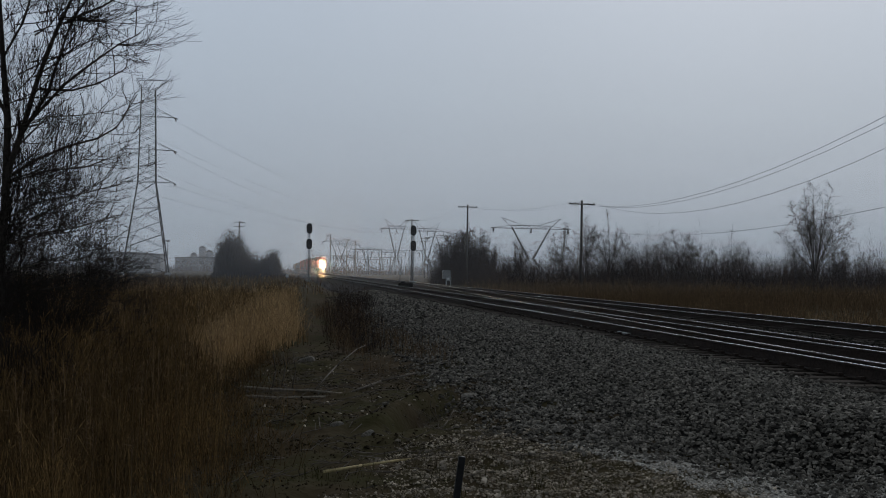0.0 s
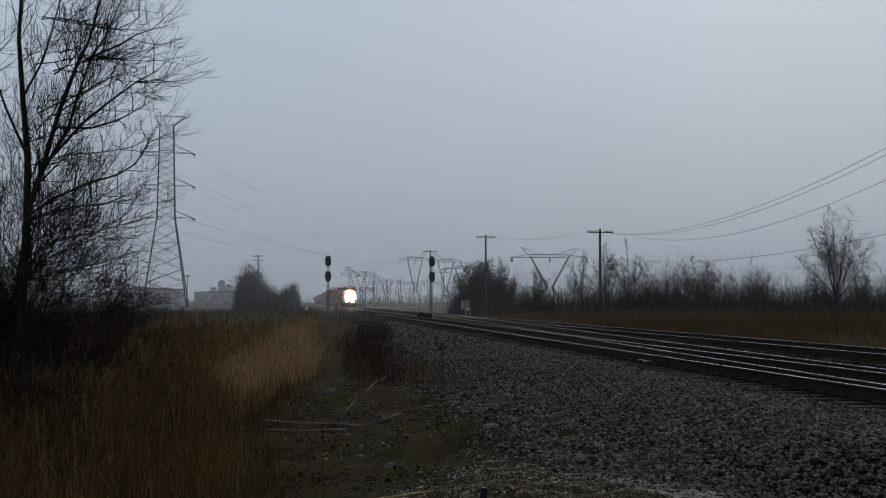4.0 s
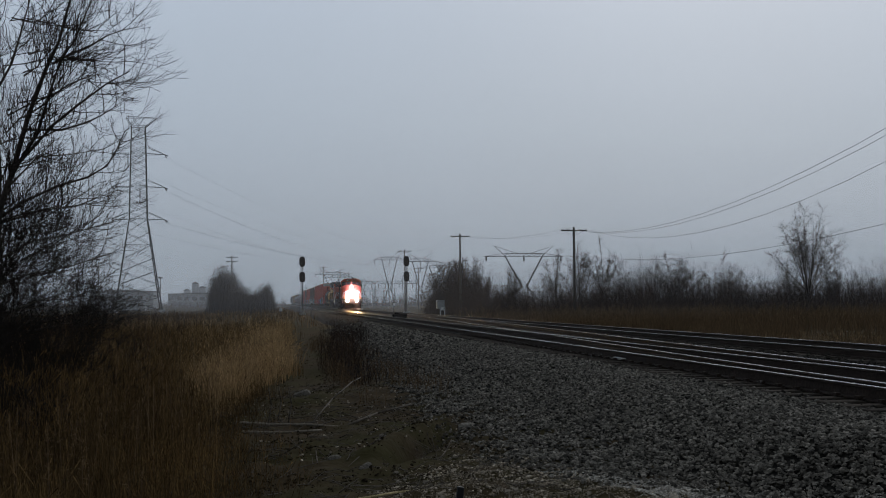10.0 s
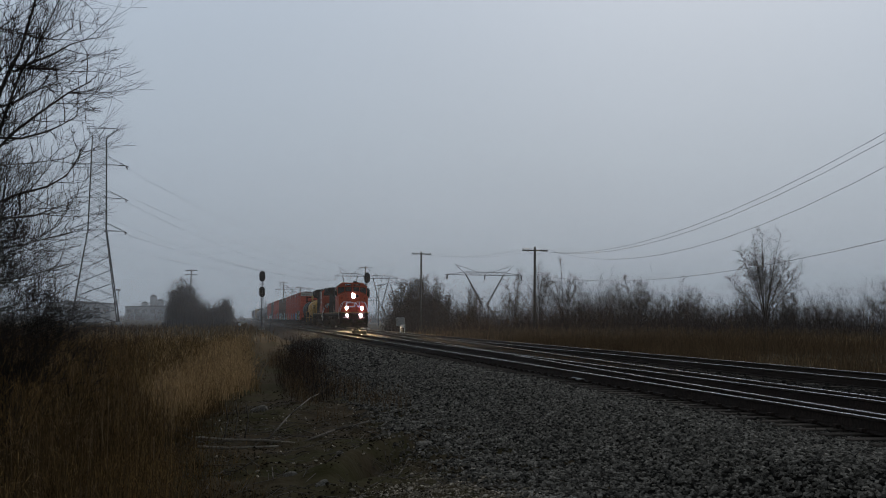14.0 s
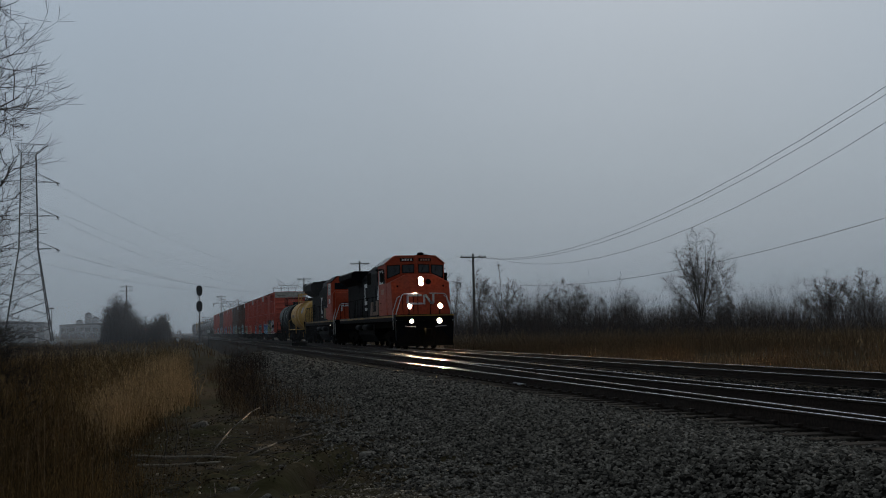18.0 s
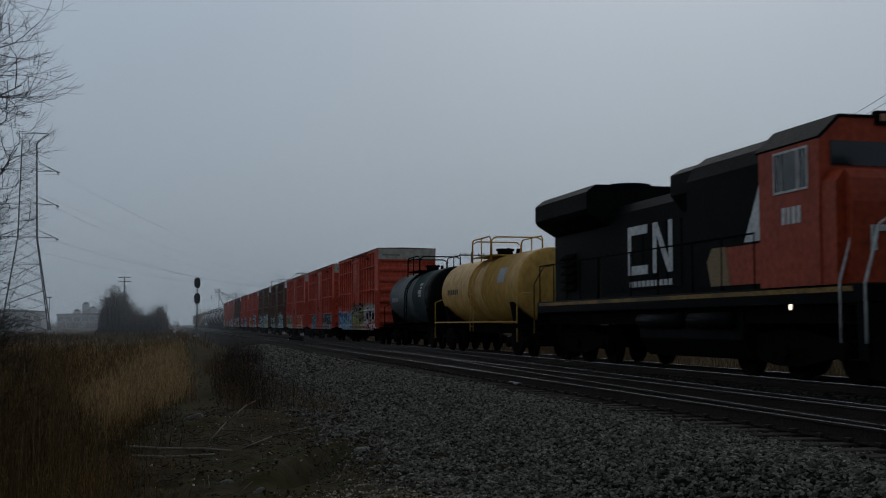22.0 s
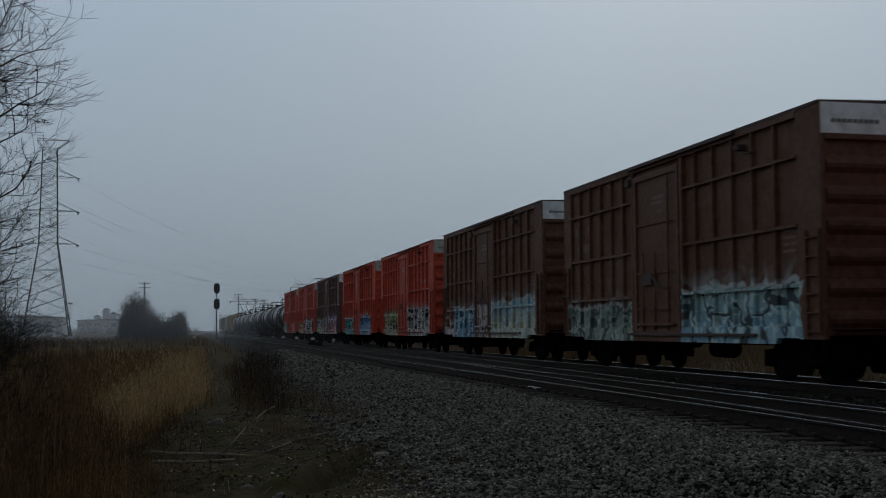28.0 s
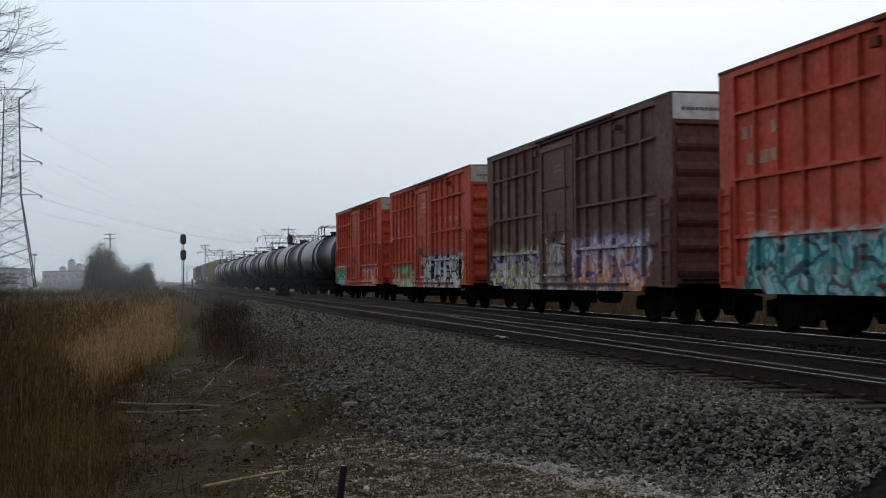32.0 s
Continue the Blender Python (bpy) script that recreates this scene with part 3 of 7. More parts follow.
        steps(c, 1.32 * d, 1.55, 0.45, 1.7, 4)
        part("hose", Shape().path([(0.5 * d, 0.93, 1.2), (0.55 * d, 0.8, 0.9), (0.6 * d, 0.9, 0.55)], 0.03), SOOT, c)
        railing(c, "side_handrail", SOOT, 1.47 * d, 6.2, 20.2, D, D + 1.05, 9)
    # long hood
    hood = [(-0.95, D), (0.95, D), (0.95, 4.05), (0.75, 4.32), (-0.75, 4.32), (-0.95, 4.05)]
    hd = part("long_hood", Shape().prism(hood, 5.7, 17.0), BLACK, c, "black engine hood")
    part("equipment_cabinet", Shape().prism([(-1.46, D), (0.95, D), (0.95, 4.62), (-1.0, 4.62), (-1.3, 4.4), (-1.46, 4.1)], 5.72, 9.4), BLACK, c)
    for i in range(13):
        y = 8.6 + i * 0.64
        for d in (-1, 1):
            part("hood_door", Shape().cbox(min(0.95 * d, 0.98 * d), max(0.95 * d, 0.98 * d), y, y + 0.58, 1.95, 3.6, 0.01), BLACK, hd)
    part("air_intake", Shape().box(-1.475, -1.45, 8.2, 9.3, 3.55, 4.2), SOOT, hd)
    part("air_intake", Shape().box(-1.475, -1.45, 5.9, 6.5, 3.6, 4.3), SOOT, hd)
    part("cabinet_door", Shape().cbox(-1.48, -1.455, 6.9, 7.6, 2.0, 3.4, 0.008), BLACK, hd)
    rad = [(-0.95, D), (0.95, D), (0.95, 3.82), (1.5, 4.16), (1.56, 4.24), (1.56, 4.5), (1.4, 4.62), (-1.4, 4.62), (-1.56, 4.5), (-1.56, 4.24), (-1.5, 4.16), (-0.95, 3.82)]
    part("radiator", Shape().prism(rad, 15.8, 20.0), BLACK, c, "flared black radiator housing")
    part("exhaust_stack", Shape().cbox(-0.5, 0.5, 11.7, 12.6, 4.3, 4.72, 0.03), SOOT, c)
    part("roof_hatch", Shape().cbox(-0.6, 0.6, 12.2, 14.6, 4.3, 4.4, 0.04), BLACK, c)
    horn = Shape().tube((-0.3, 9.9, 4.3), (-0.3, 9.9, 4.7), 0.04, k=8).box(-0.55, 0.0, 9.85, 9.95, 4.68, 4.74)
    for x in (-0.5, -0.28, -0.06):
        horn.tube((x, 9.8, 4.79), (x, 10.3, 4.79), 0.03, 0.09, 10)
    part("horn", horn, SOOT, c)
    part("antenna_box", Shape().cbox(0.1, 0.75, 3.1, 3.7, 4.82, 4.9, 0.03).lathe([(0.1, 0), (0.18, 0.04), (0.18, 0.1), (0.06, 0.13)], (0.3, 3.1, 4.88), "z", 14), SOOT, c)
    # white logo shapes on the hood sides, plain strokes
    for d in (-1, 1):
        x = 0.985 * d
        for y0, y1, z0, z1 in ((12.5, 12.72, 2.5, 3.75), (11.5, 12.72, 3.53, 3.75), (11.5, 12.72, 2.5, 2.72), (10.95, 11.17, 2.5, 3.75), (10.0, 10.22, 2.5, 3.75)):
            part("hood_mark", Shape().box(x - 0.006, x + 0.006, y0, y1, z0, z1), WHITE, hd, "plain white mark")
        n = Shape()
        n.prism([(11.17, 3.75), (10.9, 3.75), (10.0, 2.5), (10.27, 2.5)], x - 0.006, x + 0.006, "x")
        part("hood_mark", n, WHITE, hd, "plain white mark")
        bars(hd, "web_bar", [(10.05 + 0.27 * i, 10.25 + 0.27 * i, 2.15, 2.32) for i in range(10)], WHITE, x=x)
        stripe = Shape().prism([(5.75, D + 0.05), (8.6, D + 0.05), (8.3, 2.55), (5.75, 2.6)], 1.466 * d - 0.004, 1.466 * d + 0.004, "x")
        part("cabinet_panel", stripe, FADED, c)
        wh = Shape().prism([(5.75, 2.62), (6.5, 2.62), (6.45, 2.9), (5.75, 4.0)], (1.466 * d) - 0.004, (1.466 * d) + 0.004, "x")
        part("cabinet_wedge", wh, WHITE, c)
    fit_lengths(c, (0, 3.5, 5.7, 9.4, 10.0, 12.72, 15.8, 20.0, 21.6), (0, 3.45, 5.3, 9.4, 10.3, 13.1, 14.3, 19.8, 21.4))
    hook_up(c, -1.0)


def second_locomotive():
    L, D = 21.3, 1.75
    c = thing("locomotive", "second diesel locomotive, red cab and black hood", "locomotive", "train", at=pose(FAR_X, 0, 0))
    locomotive_gear(c, L, (4.0, 15.4), D)
    part("pilot", Shape().prism([(-1.45, 0.45), (1.45, 0.45), (1.5, 1.43), (-1.5, 1.43)], 0.95, 1.3), BLACK, c)
    part("snowplough", Shape().prism([(0.55, 0.16), (1.05, 0.16), (1.05, 0.95), (0.88, 0.8)], -1.4, 1.4, "x"), SOOT, c)
    part("front_platform", Shape().cbox(-1.5, 1.5, 0.9, 2.2, D - 0.3, D, 0.03), BLACK, c)
    nz = part("nose", Shape().prism([(1.75, D), (1.62, 3.1), (1.75, 3.5), (1.95, 3.66), (3.2, 3.72), (3.2, D)], -1.35, 1.35, "x"), RED, c, "red blunt nose")
    for d in (-1, 1):
        part("nose_cheek", Shape().prism([(1.35 * d, D), (1.52 * d, D), (1.52 * d, 3.45), (1.35 * d, 3.66)], 2.0, 3.2), RED, c)
    part("headlight_panel", Shape().cbox(-0.17, 0.17, 1.58, 1.9, 3.0, 3.5, 0.03), SOOT, nz)
    for z in (3.13, 3.36):
        lamp(nz, 0.0, 1.6, z, 0.09, GLASS)
    for ring in ([(-1.0, 2.62), (-0.3, 2.62), (-0.3, 2.72), (-1.0, 2.72)], [(-1.0, 2.3), (-0.9, 2.3), (-0.9, 2.72), (-1.0, 2.72)], [(0.35, 2.3), (0.45, 2.3), (0.45, 2.72), (0.35, 2.72)]):
        part("nose_mark", Shape().prism(ring, 1.6, 1.75), WHITE, nz, "plain white stroke")
    cab = [(-1.55, D), (1.55, D), (1.55, 4.25), (1.15, 4.62), (-1.15, 4.62), (-1.55, 4.25)]
    cb = part("cab", Shape().prism(cab, 2.8, 5.9), RED, c, "red cab with sloped roof edges")
    part("cab_roof", Shape().prism([(-1.58, 4.26), (-1.16, 4.66), (1.16, 4.66), (1.58, 4.26), (1.54, 4.22), (1.12, 4.61), (-1.12, 4.61), (-1.54, 4.22)], 2.75, 6.0), BLACK, c)
    for x0, x1 in ((-1.32, -0.12), (0.12, 1.32)):
        part("windshield", Shape().cbox(x0, x1, 2.76, 2.8, 3.78, 4.2, 0.01), GLASS, cb, "dark windshield pane")
    nb = part("number_board", Shape().cbox(-0.42, 0.42, 2.7, 2.95, 4.5, 4.74, 0.02), SOOT, cb)
    bars(nb, "number_bar", [(-0.34 + 0.18 * i, -0.22 + 0.18 * i, 4.56, 4.68) for i in range(4)], STENCIL_DIM, y=2.696)
    for d in (-1, 1):
        for y0, y1 in ((3.35, 3.7), (3.85, 4.6), (4.65, 5.0)):
            w = part("side_window", Shape().box(1.55 * d - 0.012, 1.55 * d + 0.012, y0, y1, 3.45, 4.12), GLASS, cb)
            f = Shape()
            for a, b, e, g in ((y0 - 0.04, y1 + 0.04, 3.41, 3.45), (y0 - 0.04, y1 + 0.04, 4.12, 4.16), (y0 - 0.04, y0, 3.45, 4.12), (y1, y1 + 0.04, 3.45, 4.12)):
                f.box(1.55 * d - 0.025, 1.55 * d + 0.025, a, b, e, g)
            part("frame", f, WHITE, w)
        bars(cb, "road_number_bar", [(3.7 + 0.26 * i, 3.88 + 0.26 * i, 2.85, 3.15) for i in range(4)], WHITE, x=1.556 * d)
        for y0, y1 in ((0.95, 1.05), (1.9, 1.8)):
            part("front_handrail", Shape().path([(1.5 * d, y0, 0.75), (1.5 * d, y0, 1.75), (1.15 * d, y1, 2.7), (1.02 * d, y1, 2.78), (0.4 * d, y1, 2.8)] if y0 < 1 else [(1.52 * d, y0, 0.75), (1.52 * d, y0, 1.8), (1.3 * d, y1, 2.6)], 0.026, 8), WHITE, c, "white handrail by the steps")
        steps(c, 1.32 * d, 1.45, 0.45, 1.7, 4)
        steps(c, 1.32 * d, L - 1.45, 0.45, 1.7, 4)
        railing(c, "side_handrail", SOOT, 1.47 * d, 6.3, 19.9, D, D + 1.05, 9)
        part("rear_handrail", Shape().path([(1.48 * d, L - 1.0, 0.8), (1.48 * d, L - 1.0, 2.3), (1.3 * d, L - 1.3, 2.8), (1.3 * d, L - 2.0, 2.8)], 0.025, 8), YELLOW, c)
        lamp(c, 0.8 * d, 0.95, 1.36, 0.07, SOOT)
        part("deck_light", Shape().lathe([(0.06, 0), (0.05, 0.02 * d), (0.02, 0.03 * d)], (1.51 * d, 4.4, 1.38), "x", 12), TINY, c, "small lit ground light")
    hood = [(-0.92, D), (0.92, D), (0.92, 3.9), (0.72, 4.15), (-0.72, 4.15), (-0.92, 3.9)]
    hd = part("long_hood", Shape().prism(hood, 5.9, 19.4), BLACK, c, "black engine hood")
    part("equipment_cabinet", Shape().prism([(-1.46, D), (0.95, D), (0.95, 4.62), (-1.0, 4.62), (-1.3, 4.4), (-1.46, 4.1)], 5.92, 9.6), BLACK, c)
    part("dynamic_brake", Shape().prism([(-0.95, 3.6), (0.95, 3.6), (1.25, 3.95), (1.25, 4.4), (1.0, 4.55), (-1.0, 4.55), (-1.25, 4.4), (-1.25, 3.95)], 9.7, 10.6), BLACK, c)
    rad = [(-0.92, D), (0.92, D), (0.92, 3.66), (1.48, 3.98), (1.56, 4.1), (1.56, 4.55), (1.3, 4.75), (-1.3, 4.75), (-1.56, 4.55), (-1.56, 4.1), (-1.48, 3.98), (-0.92, 3.66)]
    part("radiator", Shape().prism(rad, 14.3, 20.0), BLACK, c, "flared black radiator housing")
    for i in range(5):
        for d in (-1, 1):
            z = 2.05 + 0.22 * i
            part("louvre", Shape().prism([(d * 0.92, z), (d * 1.06, z + 0.02), (d * 1.06, z + 0.05), (d * 0.92, z + 0.17)], 17.8, 19.2), SOOT, hd)
    for i in range(9):
        y = 7.9 + i * 0.7
        for d in (-1, 1):
            part("hood_door", Shape().cbox(min(0.92 * d, 0.95 * d), max(0.92 * d, 0.95 * d), y, y + 0.64, 1.95, 3.5, 0.01), BLACK, hd)
    for z in (4.75,):
        for y in (15.2, 17.0, 18.8):
            part("radiator_fan", Shape().tube((0, y, z), (0, y, z + 0.1), 0.6, 0.58, 20), SOOT, c)
    for d in (-1, 1):
        x = 0.955 * d
        for y0, y1, z0, z1 in ((13.5, 13.72, 2.3, 3.5), (12.5, 13.72, 3.28, 3.5), (12.5, 13.72, 2.3, 2.52), (11.95, 12.17, 2.3, 3.5), (11.05, 11.27, 2.3, 3.5)):
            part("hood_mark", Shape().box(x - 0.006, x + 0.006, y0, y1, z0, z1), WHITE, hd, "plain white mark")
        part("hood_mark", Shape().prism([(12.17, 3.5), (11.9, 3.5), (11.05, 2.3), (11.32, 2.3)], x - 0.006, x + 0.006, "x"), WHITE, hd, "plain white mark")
        bars(hd, "web_bar", [(11.1 + 0.26 * i, 11.29 + 0.26 * i, 2.0, 2.14) for i in range(10)], WHITE, x=x)
        part("cabinet_panel", Shape().prism([(5.95, D + 0.1), (7.4, D + 0.1), (7.6, 2.6), (5.95, 2.6)], 1.466 * d - 0.004, 1.466 * d + 0.004, "x"), RED, c)
        part("cabinet_stripe", Shape().prism([(7.43, D + 0.1), (8.35, D + 0.1), (8.55, 2.35), (8.3, 2.62), (7.63, 2.62)], 1.466 * d - 0.004, 1.466 * d + 0.004, "x"), TAN_PANEL, c)
        part("cabinet_wedge", Shape().prism([(5.95, 2.65), (6.75, 2.65), (5.95, 3.85)], 1.466 * d - 0.004, 1.466 * d + 0.004, "x"), WHITE, c)
    part("horn", Shape().tube((-0.3, 6.3, 4.6), (-0.3, 5.8, 4.6), 0.04, 0.1, 10).tube((0, 6.3, 4.66), (0, 5.8, 4.66), 0.04, 0.1, 10), SOOT, c)
    fit_lengths(c, (0, 1.6, 2.8, 5.9, 9.6, 11.05, 13.72, 13.9, 19.6, 21.3), (0, 1.3, 2.0, 4.1, 7.45, 9.3, 12.0, 13.1, 17.3, 19.6), 1.04)
    hook_up(c, 20.55)


def tank_car(label, paint, end_paint, L, R, zc, back, group="train", rail_paint=None, walkway=True, trucks=None):
    c = thing("tank_car", label, "tank car", group, at=pose(FAR_X, 0, 0))
    trucks = trucks or (1.75, L - 1.75)
    for y in trucks:
        truck(c, y, 2, 0.42, 1.7)
    coupler(c, 0, 1)
    coupler(c, L, -1)
    a, b = 0.75, L - 0.75
    body = [(R * math.sin(t * math.pi / 2 / 5), a + 0.42 * (1 - math.cos(t * math.pi / 2 / 5))) for t in range(6)]
    body[0] = (0.02, a)
    prof = body + [(R, a + 0.45), (R, L / 2 - 1.0), (R + 0.012, L / 2 - 1.0), (R + 0.012, L / 2 - 0.94), (R, L / 2 - 0.94), (R, L / 2 + 0.94), (R + 0.012, L / 2 + 0.94), (R + 0.012, L / 2 + 1.0), (R, L / 2 + 1.0), (R, b - 0.45)] + [(r, L - y) for r, y in reversed(body)]
    br = part("barrel", Shape().lathe(prof, (0, 0, zc), "y", 40), paint, c)
    if end_paint is not paint:
        part("barrel_head", Shape().lathe([(r + 0.012, y - 0.012) for r, y in body] + [(R + 0.012, a + 1.5), (R + 0.002, a + 1.51)], (0, 0, zc), "y", 40), end_paint, c)
    part("centre_sill", Shape().cbox(-0.3, 0.3, 0.7, L - 0.7, 0.75, 1.1, 0.02), SOOT, c)
    for y in trucks:
        part("saddle", Shape().prism([(-1.1, 1.05), (1.1, 1.05), (1.25, zc - R * 0.45), (0.9, zc - R * 0.75), (-0.9, zc - R * 0.75), (-1.25, zc - R * 0.45)], y - 0.25, y + 0.25), SOOT, c)
    rp = rail_paint or SOOT
    for d in (-1, 1):
        part("side_rail", Shape().tube((1.42 * d, 0.6, 1.15), (1.42 * d, L - 0.6, 1.15), 0.03, k=8), rp, c)
        for y in (0.6, L - 0.6):
            part("grab_rail", Shape().path([(1.42 * d, y, 0.5), (1.42 * d, y, 2.0), (1.42 * d - 0.25 * d, y, 2.1), (0.9 * d, y, 2.1)], 0.025), rp, c)
        for y in (0.5, L - 0.62):
            part("end_sill", Shape().box(min(0, 1.45 * d), max(0, 1.45 * d), y, y + 0.12, 0.95, 1.1), SOOT, c)
        yl = L / 2
        for e in (-0.22, 0.22):
            pts = []
            ld = Shape()
            for i in range(8):
                z = 0.8 + (zc + R * 0.9 - 0.8) * i / 7
                dz = min(1, max(0, (z - zc) / R))
                pts.append(((R + 0.12) * math.sqrt(max(0, 1 - dz * dz)) * d if dz > 0 else (R + 0.12) * d, yl + e, z))
            ladder = part("ladder_stile", ld.path(pts, 0.02), rp, c)
        for i in range(8):
            z = 1.0 + 0.3 * i
            dz = min(1, max(0, (z - zc) / R))
            x = (R + 0.12) * (math.sqrt(1 - dz * dz) if dz > 0 else 1)
            part("rung", Shape().tube((x * d, yl - 0.22, z), (x * d, yl + 0.22, z), 0.015, k=6), rp, ladder)
    top = zc + R
    dome = Shape().tube((0, L / 2 + 0.2, top - 0.05), (0, L / 2 + 0.2, top + 0.2), 0.3, 0.3, 16).tube((0, L / 2 + 0.2, top + 0.2), (0, L / 2 + 0.2, top + 0.28), 0.36, 0.34, 16)
    part("manway", dome, SOOT, c)
    for q in range(3):
        vx, vy = 0.3 * math.cos(q * 2.1), L / 2 - 0.5 + 0.25 * math.sin(q * 2.1)
        part("valve", Shape().tube((vx, vy, top - 0.05), (vx, vy, top + 0.25), 0.09, 0.07, 8), SOOT, c)
    if walkway:
        part("walkway", Shape().box(-1.0, 1.0, L / 2 - 1.25, L / 2 + 1.25, top - 0.06, top - 0.02), rp, c)
        def hoop(p, q, h, r=0.028):
            """A rounded hoop of pipe from foot p to foot q."""
            u = (Vector(q) - Vector(p)).normalized() * 0.12
            p, q, up = Vector(p), Vector(q), Vector((0, 0, h))
            part("platform_railing", Shape().path([p, p + up - Vector((0, 0, 0.12)), p + up + u - Vector((0, 0, 0.03)), p + up + u * 1.6, q + up - u * 1.6, q + up - u - Vector((0, 0, 0.03)), q + up - Vector((0, 0, 0.12)), q], r), rp, c)

        for d in (-1, 1):
            hoop((1.0 * d, L / 2 - 1.3, top - 0.25), (1.0 * d, L / 2 + 1.3, top - 0.25), 0.95 if d > 0 else 0.9)
            part("platform_post", Shape().tube((1.0 * d, L / 2, top - 0.25), (1.0 * d, L / 2, top + 0.68), 0.024, k=6), rp, c)
        for y in (L / 2 - 1.34, L / 2 + 1.34):
            hoop((-0.98, y, top - 0.1), (0.98, y, top - 0.1), 0.72)
    hook_up(c, back)
    return c, br


def boxcar_paint(name, base, art, rust=(0.16, 0.07, 0.045)):
    """Paint with grime and sprayed pieces: art holds (y0, y1, top, upper fill, lower fill, outline, haze or None)."""
    m = mat(name, base, tuple(c * 0.82 for c in base), rough=0.6, scale=0.6, fine=7, bump=0.1, dirt=rust, dirt_scale=0.9, dirt_amount=0.3, spec=0.1)
    n, l = m.node_tree.nodes, m.node_tree.links
    b = n["Principled BSDF"]
    colour = b.inputs["Base Color"].links[0].from_socket
    tc = n.new("ShaderNodeTexCoord")
    xyz = n.new("ShaderNodeSeparateXYZ")
    l.new(tc.outputs["Object"], xyz.inputs[0])
    Y, Z = xyz.outputs["Y"], xyz.outputs["Z"]

    def calc(op, *vals):
        x = n.new("ShaderNodeMath")
        x.operation = op
        for i, v in enumerate(vals):
            if isinstance(v, bpy.types.NodeSocket):
                l.new(v, x.inputs[i])
            else:
                x.inputs[i].default_value = v
        return x.outputs[0]

    def blend(fac, a, c):
        x = n.new("ShaderNodeMix")
        x.data_type = "RGBA"
        for sock, val in ((x.inputs[0], fac), (x.inputs[6], a), (x.inputs[7], c)):
            if isinstance(val, bpy.types.NodeSocket):
                l.new(val, sock)
            else:
                sock.default_value = (*val, 1) if isinstance(val, tuple) else val
        return x.outputs[2]

    def ease(v, lo, hi, a=0.0, c=1.0):
        x = n.new("ShaderNodeMapRange")
        l.new(v, x.inputs[0])
        for i, k in enumerate((lo, hi, a, c)):
            x.inputs[i + 1].default_value = k
        return x.outputs[0]

    def spot(sy, sz, shift):
        x = n.new("ShaderNodeCombineXYZ")
        l.new(calc("MULTIPLY_ADD", Y, sy, shift), x.inputs[0])
        l.new(calc("MULTIPLY_ADD", Z, sz, shift * 0.7), x.inputs[1])
        return x.outputs[0]

    def noisy(sy, sz, shift, detail=2, twist=0.6):
        t = n.new("ShaderNodeTexNoise")
        t.noise_dimensions = "2D"
        t.inputs["Scale"].default_value, t.inputs["Detail"].default_value, t.inputs["Distortion"].default_value = 1.0, detail, twist
        l.new(spot(sy, sz, shift), t.inputs["Vector"])
        return t.outputs[0]

    # grime washed down the side, heavier toward the sill
    streak = noisy(5.5, 0.28, 2.2, 4, 0.2)
    colour = blend(calc("MULTIPLY", ease(streak, 0.48, 0.72), 0.38), colour, tuple(v * 0.5 + 0.01 for v in base))
    faded = noisy(0.45, 1.1, 7.7, 4)
    colour = blend(calc("MULTIPLY", ease(faded, 0.52, 0.72), 0.3), colour, tuple(min(0.7, v * 0.9 + 0.05) for v in base))
    near = calc("LESS_THAN", xyz.outputs["X"], -1.4)
    for k, (y0, y1, top, c1, c2, c3, haze) in enumerate(art):
        c1, c2, c3 = [tuple(1.05 * v for v in q) for q in (c1, c2, c3)]
        h = 3.7 * k + 11 * y0
        rise = calc("MULTIPLY_ADD", noisy(2.1, 0.0, h, 1), 0.5, top - 0.25)
        up = ease(calc("SUBTRACT", rise, Z), -0.02, 0.03)
        wob = noisy(0.3, 1.3, h + 5, 2)
        sides = calc("MULTIPLY", ease(calc("SUBTRACT", Y, calc("MULTIPLY_ADD", wob, 0.8, y0 - 0.4)), -0.03, 0.05), ease(calc("SUBTRACT", calc("MULTIPLY_ADD", wob, -0.8, y1 + 0.4), Y), -0.03, 0.05))
        mask = calc("MULTIPLY", calc("MULTIPLY", up, sides), near)
        if haze:
            soft = calc("MULTIPLY", ease(calc("SUBTRACT", rise, Z), -0.38, 0.0), ease(noisy(2.2, 1.8, h + 9, 4), 0.40, 0.62))
            colour = blend(calc("MULTIPLY", calc("MULTIPLY", soft, calc("MULTIPLY", sides, near)), 0.45), colour, haze)
        # swelling shapes with dark gaps and bright rims
        v = n.new("ShaderNodeTexVoronoi")
        v.voronoi_dimensions, v.feature = "2D", "DISTANCE_TO_EDGE"
        v.inputs["Scale"].default_value, v.inputs["Randomness"].default_value = 1.0, 0.8
        bend = n.new("ShaderNodeVectorMath")
        bend.operation = "MULTIPLY_ADD"
        wave = n.new("ShaderNodeTexNoise")
        wave.inputs["Scale"].default_value, wave.inputs["Detail"].default_value = 1.4, 1
        l.new(spot(1.3, 1.6, h), wave.inputs["Vector"])
        l.new(wave.outputs["Color"], bend.inputs[0])
        bend.inputs[1].default_value = (1.3, 1.3, 0)
        l.new(spot(1.25, 0.75, h + 1.5), bend.inputs[2])
        l.new(bend.outputs[0], v.inputs["Vector"])
        edge = v.outputs["Distance"]
        deep = ease(Z, top, 0.8)
        fill = blend(ease(calc("MULTIPLY_ADD", noisy(1.9, 1.3, h + 3, 2, 1.5), 1.2, calc("MULTIPLY_ADD", deep, 0.9, -0.55)), 0.3, 0.62), c1, c2)
